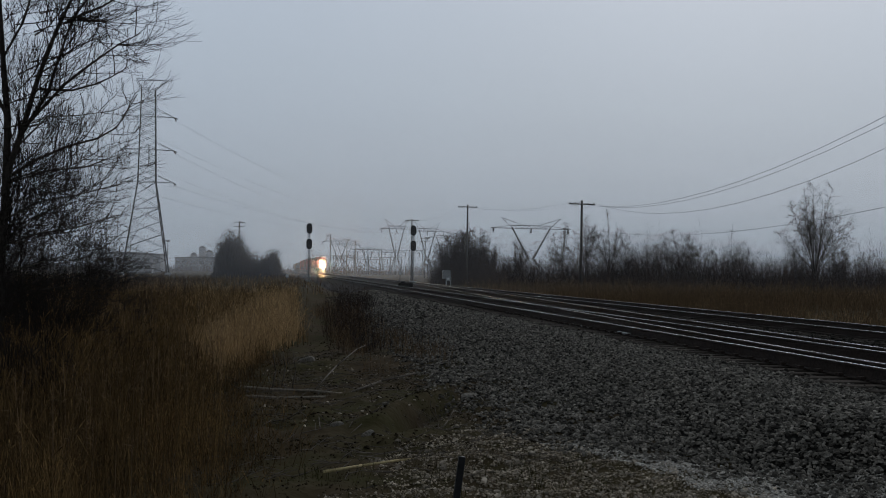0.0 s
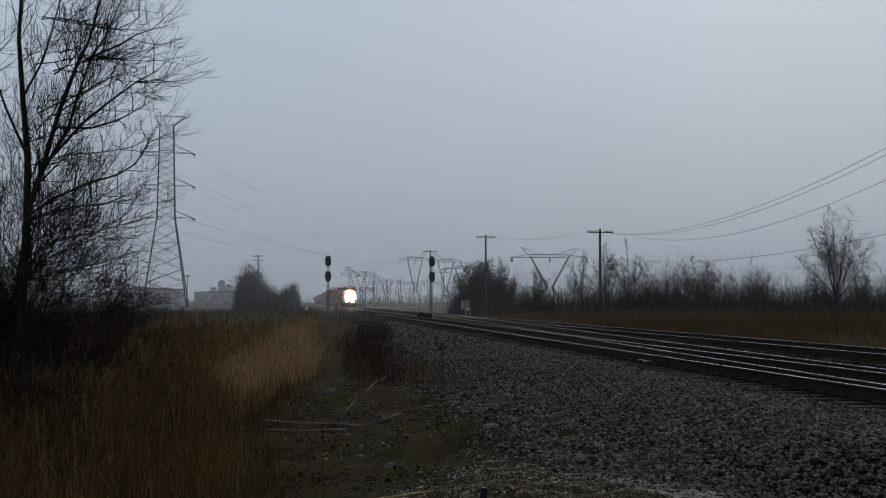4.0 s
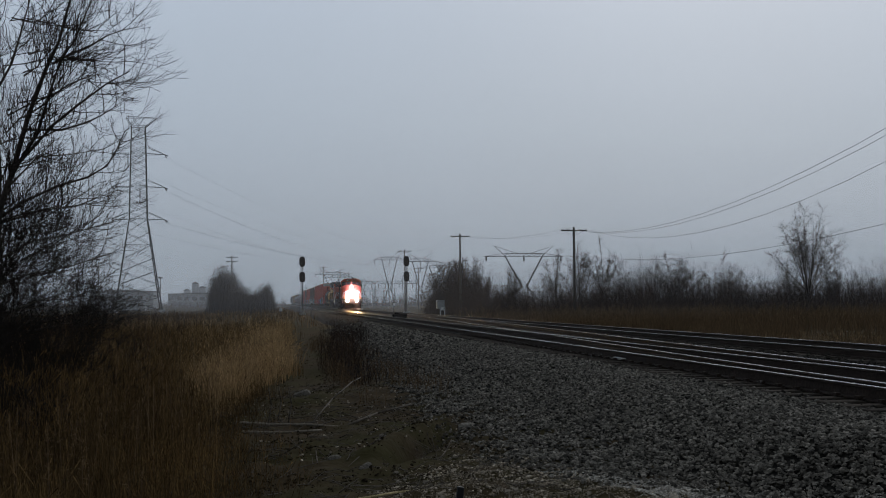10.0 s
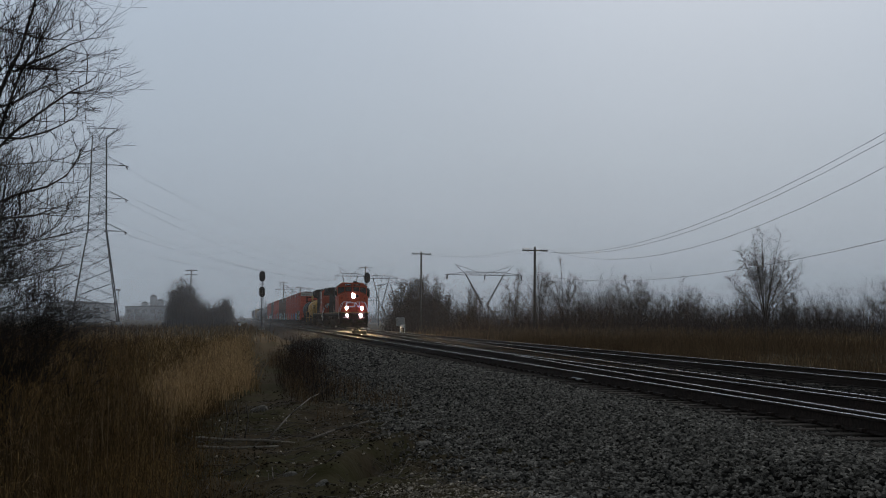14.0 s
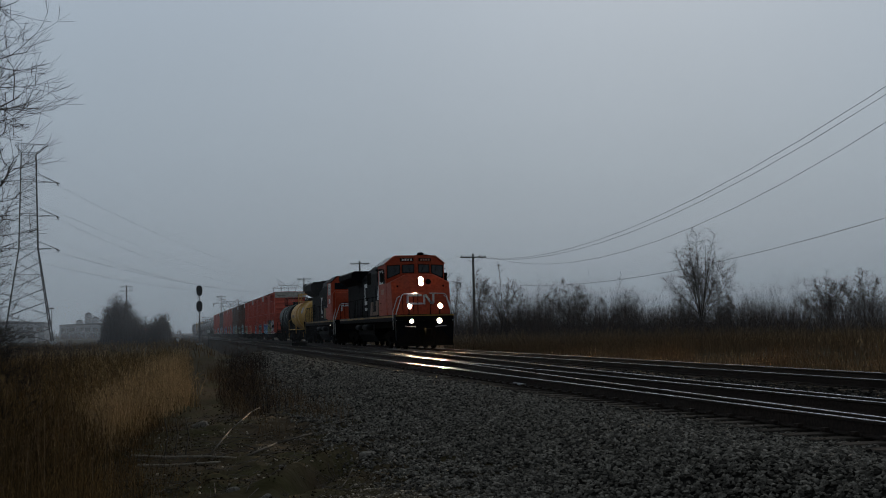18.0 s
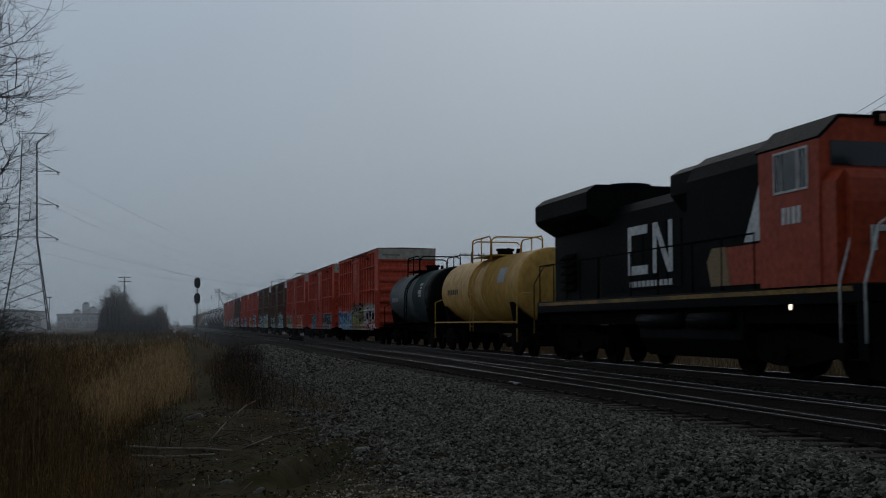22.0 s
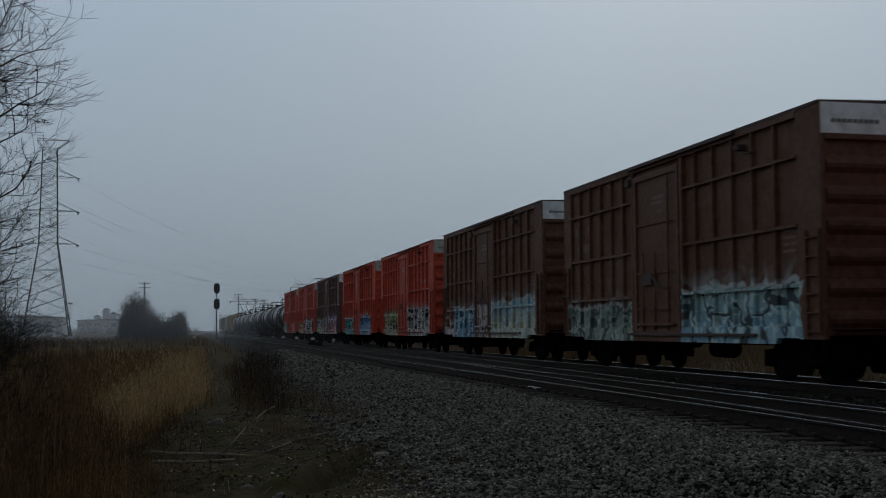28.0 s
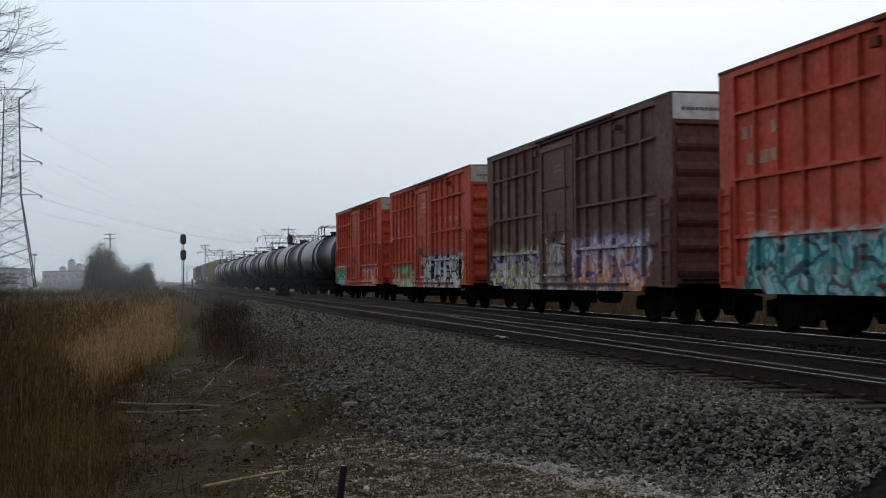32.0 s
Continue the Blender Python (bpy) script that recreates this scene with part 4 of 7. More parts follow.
        fill = blend(calc("MULTIPLY", ease(noisy(3.1, 2.2, h + 21, 1, 2.0), 0.54, 0.57), 0.85), fill, tuple(min(0.7, 0.25 + 1.2 * v) for v in c1))
        paint = blend(ease(edge, 0.06, 0.085), c3, fill)
        rim = calc("MULTIPLY", ease(calc("SUBTRACT", rise, Z), 0.12, 0.07), 0.85)
        paint = blend(rim, paint, haze or c1)
        worn = calc("MULTIPLY", ease(noisy(3.0, 3.0, 4 + h, 6), 0.54, 0.68), 0.4)
        paint = blend(worn, paint, tuple(c * 0.7 for c in base))
        colour = blend(mask, colour, paint)
    l.new(colour, b.inputs["Base Color"])
    return m


def boxcar(label, paint, end_paint, panel, back):
    L, W, Z0, Z1 = 16.42, 1.58, 0.98, 5.16
    a, b, door0, door1 = 0.55, 14.82, 6.6, 9.3
    c = thing("boxcar", label, "boxcar", "boxcars", at=pose(FAR_X, 0, 0))
    for y in (2.55, b - 2.0):
        truck(c, y, 2, 0.42, 1.73)
    coupler(c, 0, 1)
    coupler(c, L, -1)
    part("draft_gear", Shape().cbox(-0.16, 0.16, b - 0.2, L - 0.5, 0.72, 1.0, 0.03), SOOT, c)
    part("body", Shape().box(-W + 0.085, W - 0.085, a + 0.12, b - 0.12, Z0 - 0.05, Z1 - 0.02), paint, c)
    part("roof", Shape().prism([(-W - 0.02, Z1 - 0.05), (W + 0.02, Z1 - 0.05), (W + 0.02, Z1 + 0.01), (0, Z1 + 0.05), (-W - 0.02, Z1 + 0.01)], a + 0.02, b - 0.02), end_paint, c)
    rr = Shape()
    for i in range(12):
        y = a + 0.8 + i * (b - a - 1.6) / 11
        rr.prism([(-W, Z1 + 0.015), (0, Z1 + 0.07), (W, Z1 + 0.015), (0, Z1 + 0.03)], y - 0.04, y + 0.04)
    part("roof_rib", rr, end_paint, c)
    front_posts, rear_posts = [5.81, 4.92, 4.03, 3.14, 2.25], [10.14, 10.97, 11.80, 12.63, 13.46]
    for d in (-1, 1):
        lo, hi = (W - 0.1, W) if d > 0 else (-W, -W + 0.1)

        def out(p, q):
            """Two depths beyond the side, in order."""
            return sorted(((W + p) * d, (W + q) * d))

        for y0, y1 in ((a, 1.40), (14.2, b)):
            part("corner_post", Shape().cbox(lo, hi, y0, y1, Z0 - 0.12, Z1, 0.015), paint, c)
        part("top_rail", Shape().box(*out(-0.1, 0.012), 1.40, 14.2, Z1 - 0.17, Z1 - 0.05), paint, c)
        sill = [(1.40, 0.88), (2.2, 0.88), (2.3, 0.76), (13.1, 0.76), (13.25, 0.85), (14.2, 0.85), (14.2, 1.10), (1.40, 1.10)]
        part("side_sill", Shape().prism(sill, lo, hi, "x"), paint, c)
        for y in front_posts + rear_posts:
            part("side_post", Shape().cbox(*out(-0.1, 0.005), y - 0.035, y + 0.035, Z0 + 0.12, Z1 - 0.17, 0.01), paint, c)
        for y in (door0 - 0.12, door1 + 0.12):
            part("door_post", Shape().cbox(*out(-0.1, 0.03), y - 0.07, y + 0.07, Z0 + 0.0, Z1 - 0.17, 0.015), paint, c)
        for z in (1.86, 2.98, 4.27):
            for y0, y1 in ((1.40, door0 - 0.2), (door1 + 0.2, 14.2)):
                part("belt_rail", Shape().prism([((W - 0.1) * d, z - 0.04), ((W + 0.018) * d, z - 0.04), ((W + 0.018) * d, z + 0.015), ((W - 0.1) * d, z + 0.06)], y0, y1), paint, c)
        # plug door with its frame, seams and lock gear
        door = part("door", Shape().cbox(*out(-0.1, -0.02), door0, door1, Z0 - 0.08, Z1 - 0.24, 0.02), paint, c)
        frame_shape = Shape()
        for y0, y1, z0, z1 in ((door0, door0 + 0.16, 0.92, 4.86), (door1 - 0.16, door1, 0.92, 4.86), (door0 + 0.16, door1 - 0.16, 4.72, 4.86), (door0 + 0.16, door1 - 0.16, 0.92, 1.06)):
            frame_shape.box(*out(-0.02, 0.035), y0, y1, z0, z1)
        part("door_frame", frame_shape, paint, door)
        for z in (1.55, 2.42, 3.62):
            part("door_rib", Shape().box(*out(-0.02, 0.025), door0 + 0.16, door1 - 0.16, z - 0.035, z + 0.035), paint, door)
        for y in (door0 + 0.55, door0 + 1.35, door1 - 0.65):
            part("lock_rod", Shape().tube(((W + 0.05) * d, y, 1.0), ((W + 0.05) * d, y, 2.9 if y > door0 + 1 else 4.7), 0.024, k=6), paint, door)
        part("lock_box", Shape().cbox(*out(-0.02, 0.07), door0 + 1.55, door0 + 2.1, 2.12, 2.4, 0.02), end_paint, door)
        part("lock_handle", Shape().path([((W + 0.08) * d, door0 + 0.5, 2.0), ((W + 0.1) * d, door0 + 1.0, 2.05), ((W + 0.08) * d, door0 + 1.5, 2.35)], 0.025), end_paint, door)
        part("door_step", Shape().box(*out(0.0, 0.12), door0 + 0.2, door1 - 0.2, 1.14, 1.2), paint, door)
        # tracks on which the door slides
        part("door_track", Shape().box(*out(0.0, 0.1), 3.76, door1 + 0.3, Z1 - 0.1, Z1 - 0.02), end_paint, c)
        part("track_bracket", Shape().cbox(*out(0.0, 0.12), door1 + 0.12, door1 + 0.34, 4.66, 4.84, 0.015), end_paint, c)
        part("door_track", Shape().box(*out(0.0, 0.08), 3.0, door1 + 0.3, 0.90, 0.96), end_paint, c)
        part("door_stop", Shape().cbox(*out(-0.05, 0.13), 3.45, 3.65, 4.69, 4.81, 0.015), end_paint, c)
        part("stop_pipe", Shape().path([((W + 0.03) * d, 3.5, 4.68), ((W + 0.03) * d, 3.3, 4.58), ((W + 0.03) * d, 2.9, 4.6)], 0.018), end_paint, c)
        for i in range(6):
            z = 1.0 + 0.34 * i
            for e in (a + 0.08, b - 0.5):
                part("grab_iron", Shape().box(*out(0.02, 0.07), e, e + 0.42, z - 0.013, z + 0.013), paint, c)
        for e in (a + 0.06, a + 0.5, b - 0.52, b - 0.08):
            part("ladder_stile", Shape().box(*out(0.0, 0.06), e - 0.014, e + 0.014, 0.92, 2.84), paint, c)
        for y in (a + 0.28, b - 0.28):
            s0, s1 = sorted(((W - 0.05) * d, (W - 0.01) * d))
            part("stirrup", Shape().prism([(y - 0.22, Z0 - 0.08), (y - 0.22, 0.44), (y + 0.22, 0.44), (y + 0.22, Z0 - 0.08), (y + 0.18, Z0 - 0.08), (y + 0.18, 0.48), (y - 0.18, 0.48), (y - 0.18, Z0 - 0.08)], s0, s1, "x"), SOOT, c)
        x, mark = (W - 0.084) * d, STENCIL_DIM if panel is PANEL_GREY else STENCIL_BROWN
        bars(c, "reporting_mark", [(13.5 + 0.33 * i, 13.72 + 0.33 * i, 3.75, 3.98) for i in range(2)] + [(12.72, 12.95, 3.75, 3.98)] + [(y, y + 0.3, 3.22, 3.46) for y in (13.55, 12.72, 13.08)] + [(y, y + 0.34, 2.28, 2.32) for y in (13.55, 12.75)] + [(y, y + 0.34, 2.16, 2.2) for y in (13.55, 12.75)], mark, x=x)
        if panel is PANEL_GREY:
            bars(c, "name_bar", [(3.2, 3.95, 3.3, 3.5), (2.32, 3.05, 3.3, 3.46), (4.1, 4.5, 3.28, 3.54)], mark, x=x)
        bars(c, "data_stencil", [(1.6, 2.1, 2.5 + 0.13 * i, 2.55 + 0.13 * i) for i in range(4)], mark, x=x)
        bars(door, "door_stencil", [(7.5, 8.25, 4.20, 4.27), (7.5, 8.25, 4.06, 4.13), (7.6, 8.0, 3.86, 3.9)], mark, x=(W - 0.018) * d)
    for y, d in ((a, -1), (b, 1)):
        y0, y1 = (y, y + 0.1) if d < 0 else (y - 0.1, y)
        part("end_wall", Shape().box(-W + 0.1, W - 0.1, y0 + 0.07, y1 + 0.07, Z0 - 0.05, Z1 - 0.04) if d < 0 else Shape().box(-W + 0.1, W - 0.1, y0 - 0.07, y1 - 0.07, Z0 - 0.05, Z1 - 0.04), paint, c)
        e = y0 + 0.07 if d < 0 else y1 - 0.07
        for i in range(6):
            z = 1.22 + i * 0.56
            ring = [(e - 0.02 * d, z - 0.19), (e + 0.07 * d, z - 0.07), (e + 0.09 * d, z), (e + 0.07 * d, z + 0.07), (e - 0.02 * d, z + 0.19)]
            part("end_rib", Shape().prism(ring, -W + 0.12, W - 0.12, "x"), paint, c)
        part("end_lip", Shape().box(-W + 0.1, W - 0.1, min(e, y) - (0.02 if d < 0 else 0), max(e, y) + (0.02 if d > 0 else 0), 4.46, 4.56), paint, c)
        edge = (y - 0.004, y + 0.08) if d < 0 else (y - 0.08, y + 0.004)
        part("end_panel", Shape().box(-W + 0.02, W - 0.02, *edge, 4.565, Z1 - 0.03), panel, c, "pale panel at the top of the end wall")
        bars(c, "end_stencil", [(-1.35 + 0.11 * i, -1.26 + 0.11 * i, 4.76, 4.83) for i in range(9)] + [(0.75 + 0.11 * i, 0.84 + 0.11 * i, 4.72, 4.79) for i in range(5)], STENCIL_GREY, y=y + 0.008 * d)
        bars(c, "end_notice", [(-0.2, 0.55, 4.28 - 0.07 * i, 4.30 - 0.07 * i) for i in range(4)], STENCIL_DIM, y=e + 0.024 * d)
        for x in (1.05, 1.42):
            part("end_ladder", Shape().tube((x, y + 0.03 * d, 0.95), (x, y + 0.03 * d, 4.5), 0.02, k=6), paint, c)
        for i in range(8):
            part("end_rung", Shape().tube((1.05, y + 0.03 * d, 1.15 + 0.42 * i), (1.42, y + 0.03 * d, 1.15 + 0.42 * i), 0.015, k=5), paint, c)
        if d > 0:
            part("brake_wheel", Shape().lathe([(0.26, -0.015), (0.28, 0), (0.26, 0.015), (0.24, 0)], (0.55, y + 0.15, 2.9), "y", 16), SOOT, c)
        part("crossover_step", Shape().box(-1.4, 1.4, *((y - 0.25, y) if d < 0 else (y, y + 0.25)), Z0 + 0.02, Z0 + 0.06), SOOT, c)
    part("centre_sill", Shape().cbox(-0.35, 0.35, 0.6, b, 0.7, Z0 - 0.06, 0.02), SOOT, c)
    for y in (4.6, 6.6, 8.8, 10.8):
        part("cross_bearer", Shape().box(-1.45, 1.45, y - 0.07, y + 0.07, 0.72, Z0 - 0.06), SOOT, c)
    part("brake_cylinder", Shape().tube((-0.7, 7.6, 0.75), (-0.7, 8.2, 0.75), 0.14, 0.14, 10), SOOT, c)
    part("air_reservoir", Shape().lathe([(0.05, 0), (0.2, 0.08), (0.2, 0.9), (0.05, 1.0)], (-0.95, 5.2, 0.62), "y", 12), SOOT, c)
    hook_up(c, back)
    return c


lead_locomotive()
second_locomotive()
TANK_YELLOW = mat("faded_yellow_tank", (0.66, 0.385, 0.095), (0.58, 0.33, 0.085), rough=0.55, spec=0.15, scale=0.7, fine=8, bump=0.05, dirt=(0.36, 0.21, 0.075), dirt_amount=0.3, stretch=(0.6, 0.7, 0.3))
TANK_GREY = mat("grey_tank", (0.078, 0.104, 0.103), (0.062, 0.084, 0.083), rough=0.55, spec=0.2, scale=0.8, fine=8, bump=0.05, dirt=(0.05, 0.05, 0.05), dirt_amount=0.35, stretch=(1, 1.2, 0.4))
TANK_BLACK = mat("black_tank", (0.045, 0.047, 0.05), (0.03, 0.03, 0.032), rough=0.35, scale=0.6, fine=8, bump=0.04, dirt=(0.09, 0.085, 0.08), dirt_amount=0.3, stretch=(1, 1.5, 0.4))
STENCIL = mat("faded_stencil", (0.4, 0.4, 0.38), (0.3, 0.3, 0.29), rough=0.6, bump=0)
DARKBAR = mat("dark_stencil", (0.10, 0.08, 0.05), rough=0.6, bump=0)


def tank_marks(br, R, zc, items, material):
    """Bars laid on the barrel's side: (y0, y1, low angle, high angle) in degrees above the middle."""
    for y0, y1, a0, a1 in items:
        s = Shape()
        for k in range(4):
            t0, t1 = radians(a0 + (a1 - a0) * k / 4), radians(a0 + (a1 - a0) * (k + 1) / 4)
            n = len(s.v)
            for t in (t0, t1):
                s.v += [(-(R + 0.008) * math.cos(t), y0, zc + (R + 0.008) * math.sin(t)), (-(R + 0.008) * math.cos(t), y1, zc + (R + 0.008) * math.sin(t))]
            s.face([n, n + 1, n + 3, n + 2])
        part("stencil_bar", s, material, br)


_, br = tank_car("short faded yellow tank car with top railing", TANK_YELLOW, TANK_YELLOW, 12.9, 1.27, 2.4, 40.2, rail_paint=TANK_YELLOW)
tank_marks(br, 1.27, 2.4, [(2.6, 3.5, 6, 30)], STENCIL)
tank_marks(br, 1.27, 2.4, [(9.0 + 0.3 * i, 9.2 + 0.3 * i, -6, 3) for i in range(6)], DARKBAR)
_, br = tank_car("short dark grey tank car with black end", TANK_GREY, BLACK, 11.6, 1.27, 2.38, 53.1)
tank_marks(br, 1.27, 2.38, [(2.9, 3.5, 22, 27), (2.9, 3.3, 15, 19), (2.9, 3.6, 4, 12), (2.9, 3.5, -2, 3)], STENCIL)
tank_marks(br, 1.27, 2.38, [(8.2 + 0.28 * i, 8.4 + 0.28 * i, -8, 1) for i in range(6)], STENCIL)

CAR_RED, CAR_BROWN, CAR_DARK = (0.64, 0.100, 0.056), (0.165, 0.078, 0.048), (0.175, 0.085, 0.066)
PANEL_GREY = mat("pale_end_panel", (0.50, 0.47, 0.40), (0.44, 0.41, 0.35), rough=0.6, bump=0.03, scale=0.7, fine=4)
PANEL_WHITE = mat("white_end_panel", (0.80, 0.79, 0.76), (0.74, 0.73, 0.70), rough=0.6, bump=0.03, scale=0.7, fine=4)
ROOF_RED = mat("rusty_red_roof", (0.22, 0.06, 0.04), (0.15, 0.045, 0.032), rough=0.75, spec=0.1)
ROOF_BROWN = mat("rusty_brown_roof", (0.10, 0.055, 0.045), (0.075, 0.045, 0.04), rough=0.7)
PALEBLUE, BLUE, TEAL, LILAC = (0.25, 0.38, 0.45), (0.08, 0.20, 0.38), (0.05, 0.26, 0.27), (0.36, 0.30, 0.38)
SAGE, CREAM, INK, PINK, OLIVE, SILVER = (0.22, 0.30, 0.22), (0.52, 0.48, 0.36), (0.03, 0.03, 0.04), (0.45, 0.24, 0.22), (0.22, 0.23, 0.10), (0.42, 0.43, 0.44)
# label, paint, sprayed pieces; local y runs rearwards, so small numbers are at the front end
ASH, DUSK, MINT, AMBER = (0.48, 0.46, 0.45), (0.07, 0.11, 0.12), (0.12, 0.36, 0.22), (0.55, 0.25, 0.13)
CARS = [
    ("bright red boxcar with blue, yellow and pink graffiti along the sill", CAR_RED, [(1.2, 5.6, 2.2, (0.40, 0.36, 0.36), PINK, INK, SAGE), (5.4, 9.3, 2.25, INK, OLIVE, (0.42, 0.40, 0.12), None), (9.1, 14.5, 1.85, BLUE, (0.10, 0.22, 0.30), PALEBLUE, ASH)]),
    ("bright red boxcar with dark teal patches low on its side", CAR_RED, [(1.9, 6.4, 1.85, DUSK, (0.10, 0.16, 0.17), (0.05, 0.08, 0.09), None), (9.8, 12.2, 1.75, TEAL, BLUE, DUSK, None)]),
    ("red boxcar with faint green graffiti on its lower side", CAR_RED, [(2.0, 6.4, 1.85, (0.42, 0.20, 0.13), (0.36, 0.26, 0.16), CAR_RED, None), (9.5, 14.4, 1.85, (0.30, 0.16, 0.10), SAGE, (0.14, 0.24, 0.16), ASH)]),
    ("brown boxcar with pale sea-green graffiti band", CAR_BROWN, [(1.3, 6.6, 2.0, (0.26, 0.36, 0.33), PALEBLUE, (0.06, 0.08, 0.08), ASH), (9.5, 14.4, 1.75, (0.15, 0.20, 0.15), (0.24, 0.27, 0.22), (0.07, 0.09, 0.08), ASH)]),
    ("brown boxcar with cream and sky-blue graffiti block", CAR_BROWN, [(1.5, 6.7, 2.15, PALEBLUE, (0.48, 0.42, 0.26), (0.30, 0.33, 0.30), ASH), (7.4, 8.8, 2.0, (0.30, 0.26, 0.24), CAR_BROWN, ASH, None), (9.4, 13.6, 2.0, PALEBLUE, (0.16, 0.30, 0.42), (0.08, 0.12, 0.18), ASH), (12.9, 14.5, 2.0, CAR_BROWN, ASH, CAR_BROWN, None)]),
    ("red boxcar with camouflage and grey block graffiti", CAR_RED, [(1.4, 6.7, 2.15, (0.34, 0.33, 0.31), (0.26, 0.24, 0.22), INK, (0.42, 0.42, 0.40)), (9.2, 13.7, 2.05, OLIVE, (0.09, 0.08, 0.06), (0.40, 0.34, 0.24), (0.16, 0.16, 0.12))]),
    ("red boxcar with teal and blue graffiti blocks", CAR_RED, [(2.3, 6.4, 2.0, BLUE, PALEBLUE, (0.06, 0.16, 0.30), ASH), (9.3, 13.9, 1.85, TEAL, (0.10, 0.30, 0.28), (0.04, 0.10, 0.11), (0.45, 0.50, 0.48))]),
    ("dark plum-brown boxcar with lilac and orange graffiti", CAR_DARK, [(2.0, 6.7, 2.15, LILAC, AMBER, (0.16, 0.12, 0.20), (0.30, 0.25, 0.36)), (7.3, 8.9, 2.3, CAR_DARK, (0.28, 0.24, 0.24), ASH, None), (9.3, 14.3, 1.95, LILAC, (0.34, 0.33, 0.12), (0.10, 0.08, 0.12), (0.34, 0.36, 0.16))]),
    ("red boxcar with silver, black and green graffiti", CAR_RED, [(2.0, 8.0, 2.1, SILVER, ASH, INK, DUSK), (9.5, 14.3, 1.7, MINT, SAGE, CAR_RED, None)]),
    ("red boxcar with small green graffiti at its rear", CAR_RED, [(2.0, 5.8, 1.65, PINK, (0.38, 0.2, 0.16), CAR_RED, ASH), (11.5, 14.5, 1.9, MINT, TEAL, SAGE, ASH)]),
]
for i, (label, base, art) in enumerate(CARS):
    boxcar(label, boxcar_paint("boxcar_paint", base, art), ROOF_RED if base is CAR_RED else ROOF_BROWN, PANEL_GREY if base is CAR_RED else PANEL_WHITE, 64.7 + 16.42 * i)
back = 64.7 + 164.2
for i in range(9):
    tank_car("long glossy black tank car with top fittings", TANK_BLACK, TANK_BLACK, 17.3, 1.5, 2.7, back, trucks=(2.6, 14.7))
    back += 17.3
    if i == 7:
        break
HOPPER_TAN = mat("tan_hopper", (0.42, 0.27, 0.09), (0.34, 0.21, 0.07), rough=0.6, scale=0.6, fine=8, dirt=(0.2, 0.13, 0.07))
HOPPER_GREY = mat("pale_grey_hopper", (0.42, 0.43, 0.43), (0.34, 0.35, 0.35), rough=0.6, scale=0.6, fine=8, dirt=(0.2, 0.18, 0.16))
HOPPER_DARK = mat("dark_hopper", (0.06, 0.062, 0.066), (0.04, 0.04, 0.043), rough=0.6, scale=0.6, fine=8, dirt=(0.1, 0.09, 0.08))


def covered_hopper(label, paint, back):
    L, W = 17.5, 1.55
    c = thing("covered_hopper", label, "hopper car", "hoppers", at=pose(FAR_X, 0, 0))
    for y in (2.4, L - 2.4):
        truck(c, y, 2, 0.42, 1.73)
    coupler(c, 0, 1)
    coupler(c, L, -1)
    body = [(2.2, 1.9), (0.9, 4.45), (1.3, 4.6), (L - 1.3, 4.6), (L - 0.9, 4.45), (L - 2.2, 1.9), (L - 4.2, 1.35), (4.2, 1.35)]
    part("body", Shape().prism(body, -W, W, "x"), paint, c)
    part("roof", Shape().prism([(-W, 4.5), (W, 4.5), (0.9, 4.78), (-0.9, 4.78)], 1.1, L - 1.1), paint, c)
    for i in range(13):
        y = 2.4 + i * (L - 4.8) / 12
        for d in (-1, 1):
            part("side_post", Shape().box(W * d - 0.05, W * d + 0.05, y - 0.04, y + 0.04, 1.9, 4.45), paint, c)
    for i in range(4):
        y = 4.6 + i * (L - 9.2) / 3
        part("outlet", Shape().prism([(-1.2, 1.4), (1.2, 1.4), (0.4, 0.5), (-0.4, 0.5)], y - 0.9, y + 0.9), paint, c)
        part("hatch", Shape().tube((0, y, 4.76), (0, y, 4.9), 0.4, k=14), paint, c)
    part("running_board", Shape().box(-0.9, 0.9, 1.0, L - 1.0, 4.86, 4.9), SOOT, c)
    part("centre_sill", Shape().cbox(-0.35, 0.35, 0.6, L - 0.6, 0.75, 1.1, 0.02), SOOT, c)
    for y in (0.7, L - 0.7):
        part("end_ladder", Shape().path([(-1.4, y, 0.9), (-1.4, y, 4.5)], 0.03).path([(-0.9, y, 0.9), (-0.9, y, 4.5)], 0.03), paint, c)
    hook_up(c, back)


for label, paint in (("tan yellow covered hopper", HOPPER_TAN), ("tan yellow covered hopper", HOPPER_TAN), ("pale grey covered hopper", HOPPER_GREY), ("dark grey covered hopper", HOPPER_DARK), ("dark grey covered hopper", HOPPER_DARK), ("pale grey covered hopper", HOPPER_GREY)):
    covered_hopper(label + " with ribbed sides", paint, back)
    back += 17.5


# ---- trackside and distance ----
WOOD = mat("weathered_pole_wood", (0.13, 0.115, 0.10), (0.09, 0.08, 0.07), rough=0.9, fine=18, stretch=(3, 3, 0.3))
STEEL = mat("galvanised_lattice", (0.035, 0.037, 0.040), (0.025, 0.027, 0.029), rough=0.8, metal=0.1, bump=0)
WIRE = mat("aluminium_wire", (0.10, 0.105, 0.11), rough=0.6, metal=0.3, bump=0)
CASE = mat("grey_signal_case", (0.36, 0.37, 0.36), (0.28, 0.29, 0.28), rough=0.6)
SIGNAL = mat("signal_black", (0.012, 0.012, 0.013), rough=0.55, bump=0.05)
MASONRY = mat("pale_warehouse_wall", (0.30, 0.31, 0.32), (0.24, 0.25, 0.26), rough=0.9, scale=0.1, fine=1.5, bump=0)
ROOFING = mat("dark_roofing", (0.12, 0.12, 0.125), rough=0.9, bump=0)


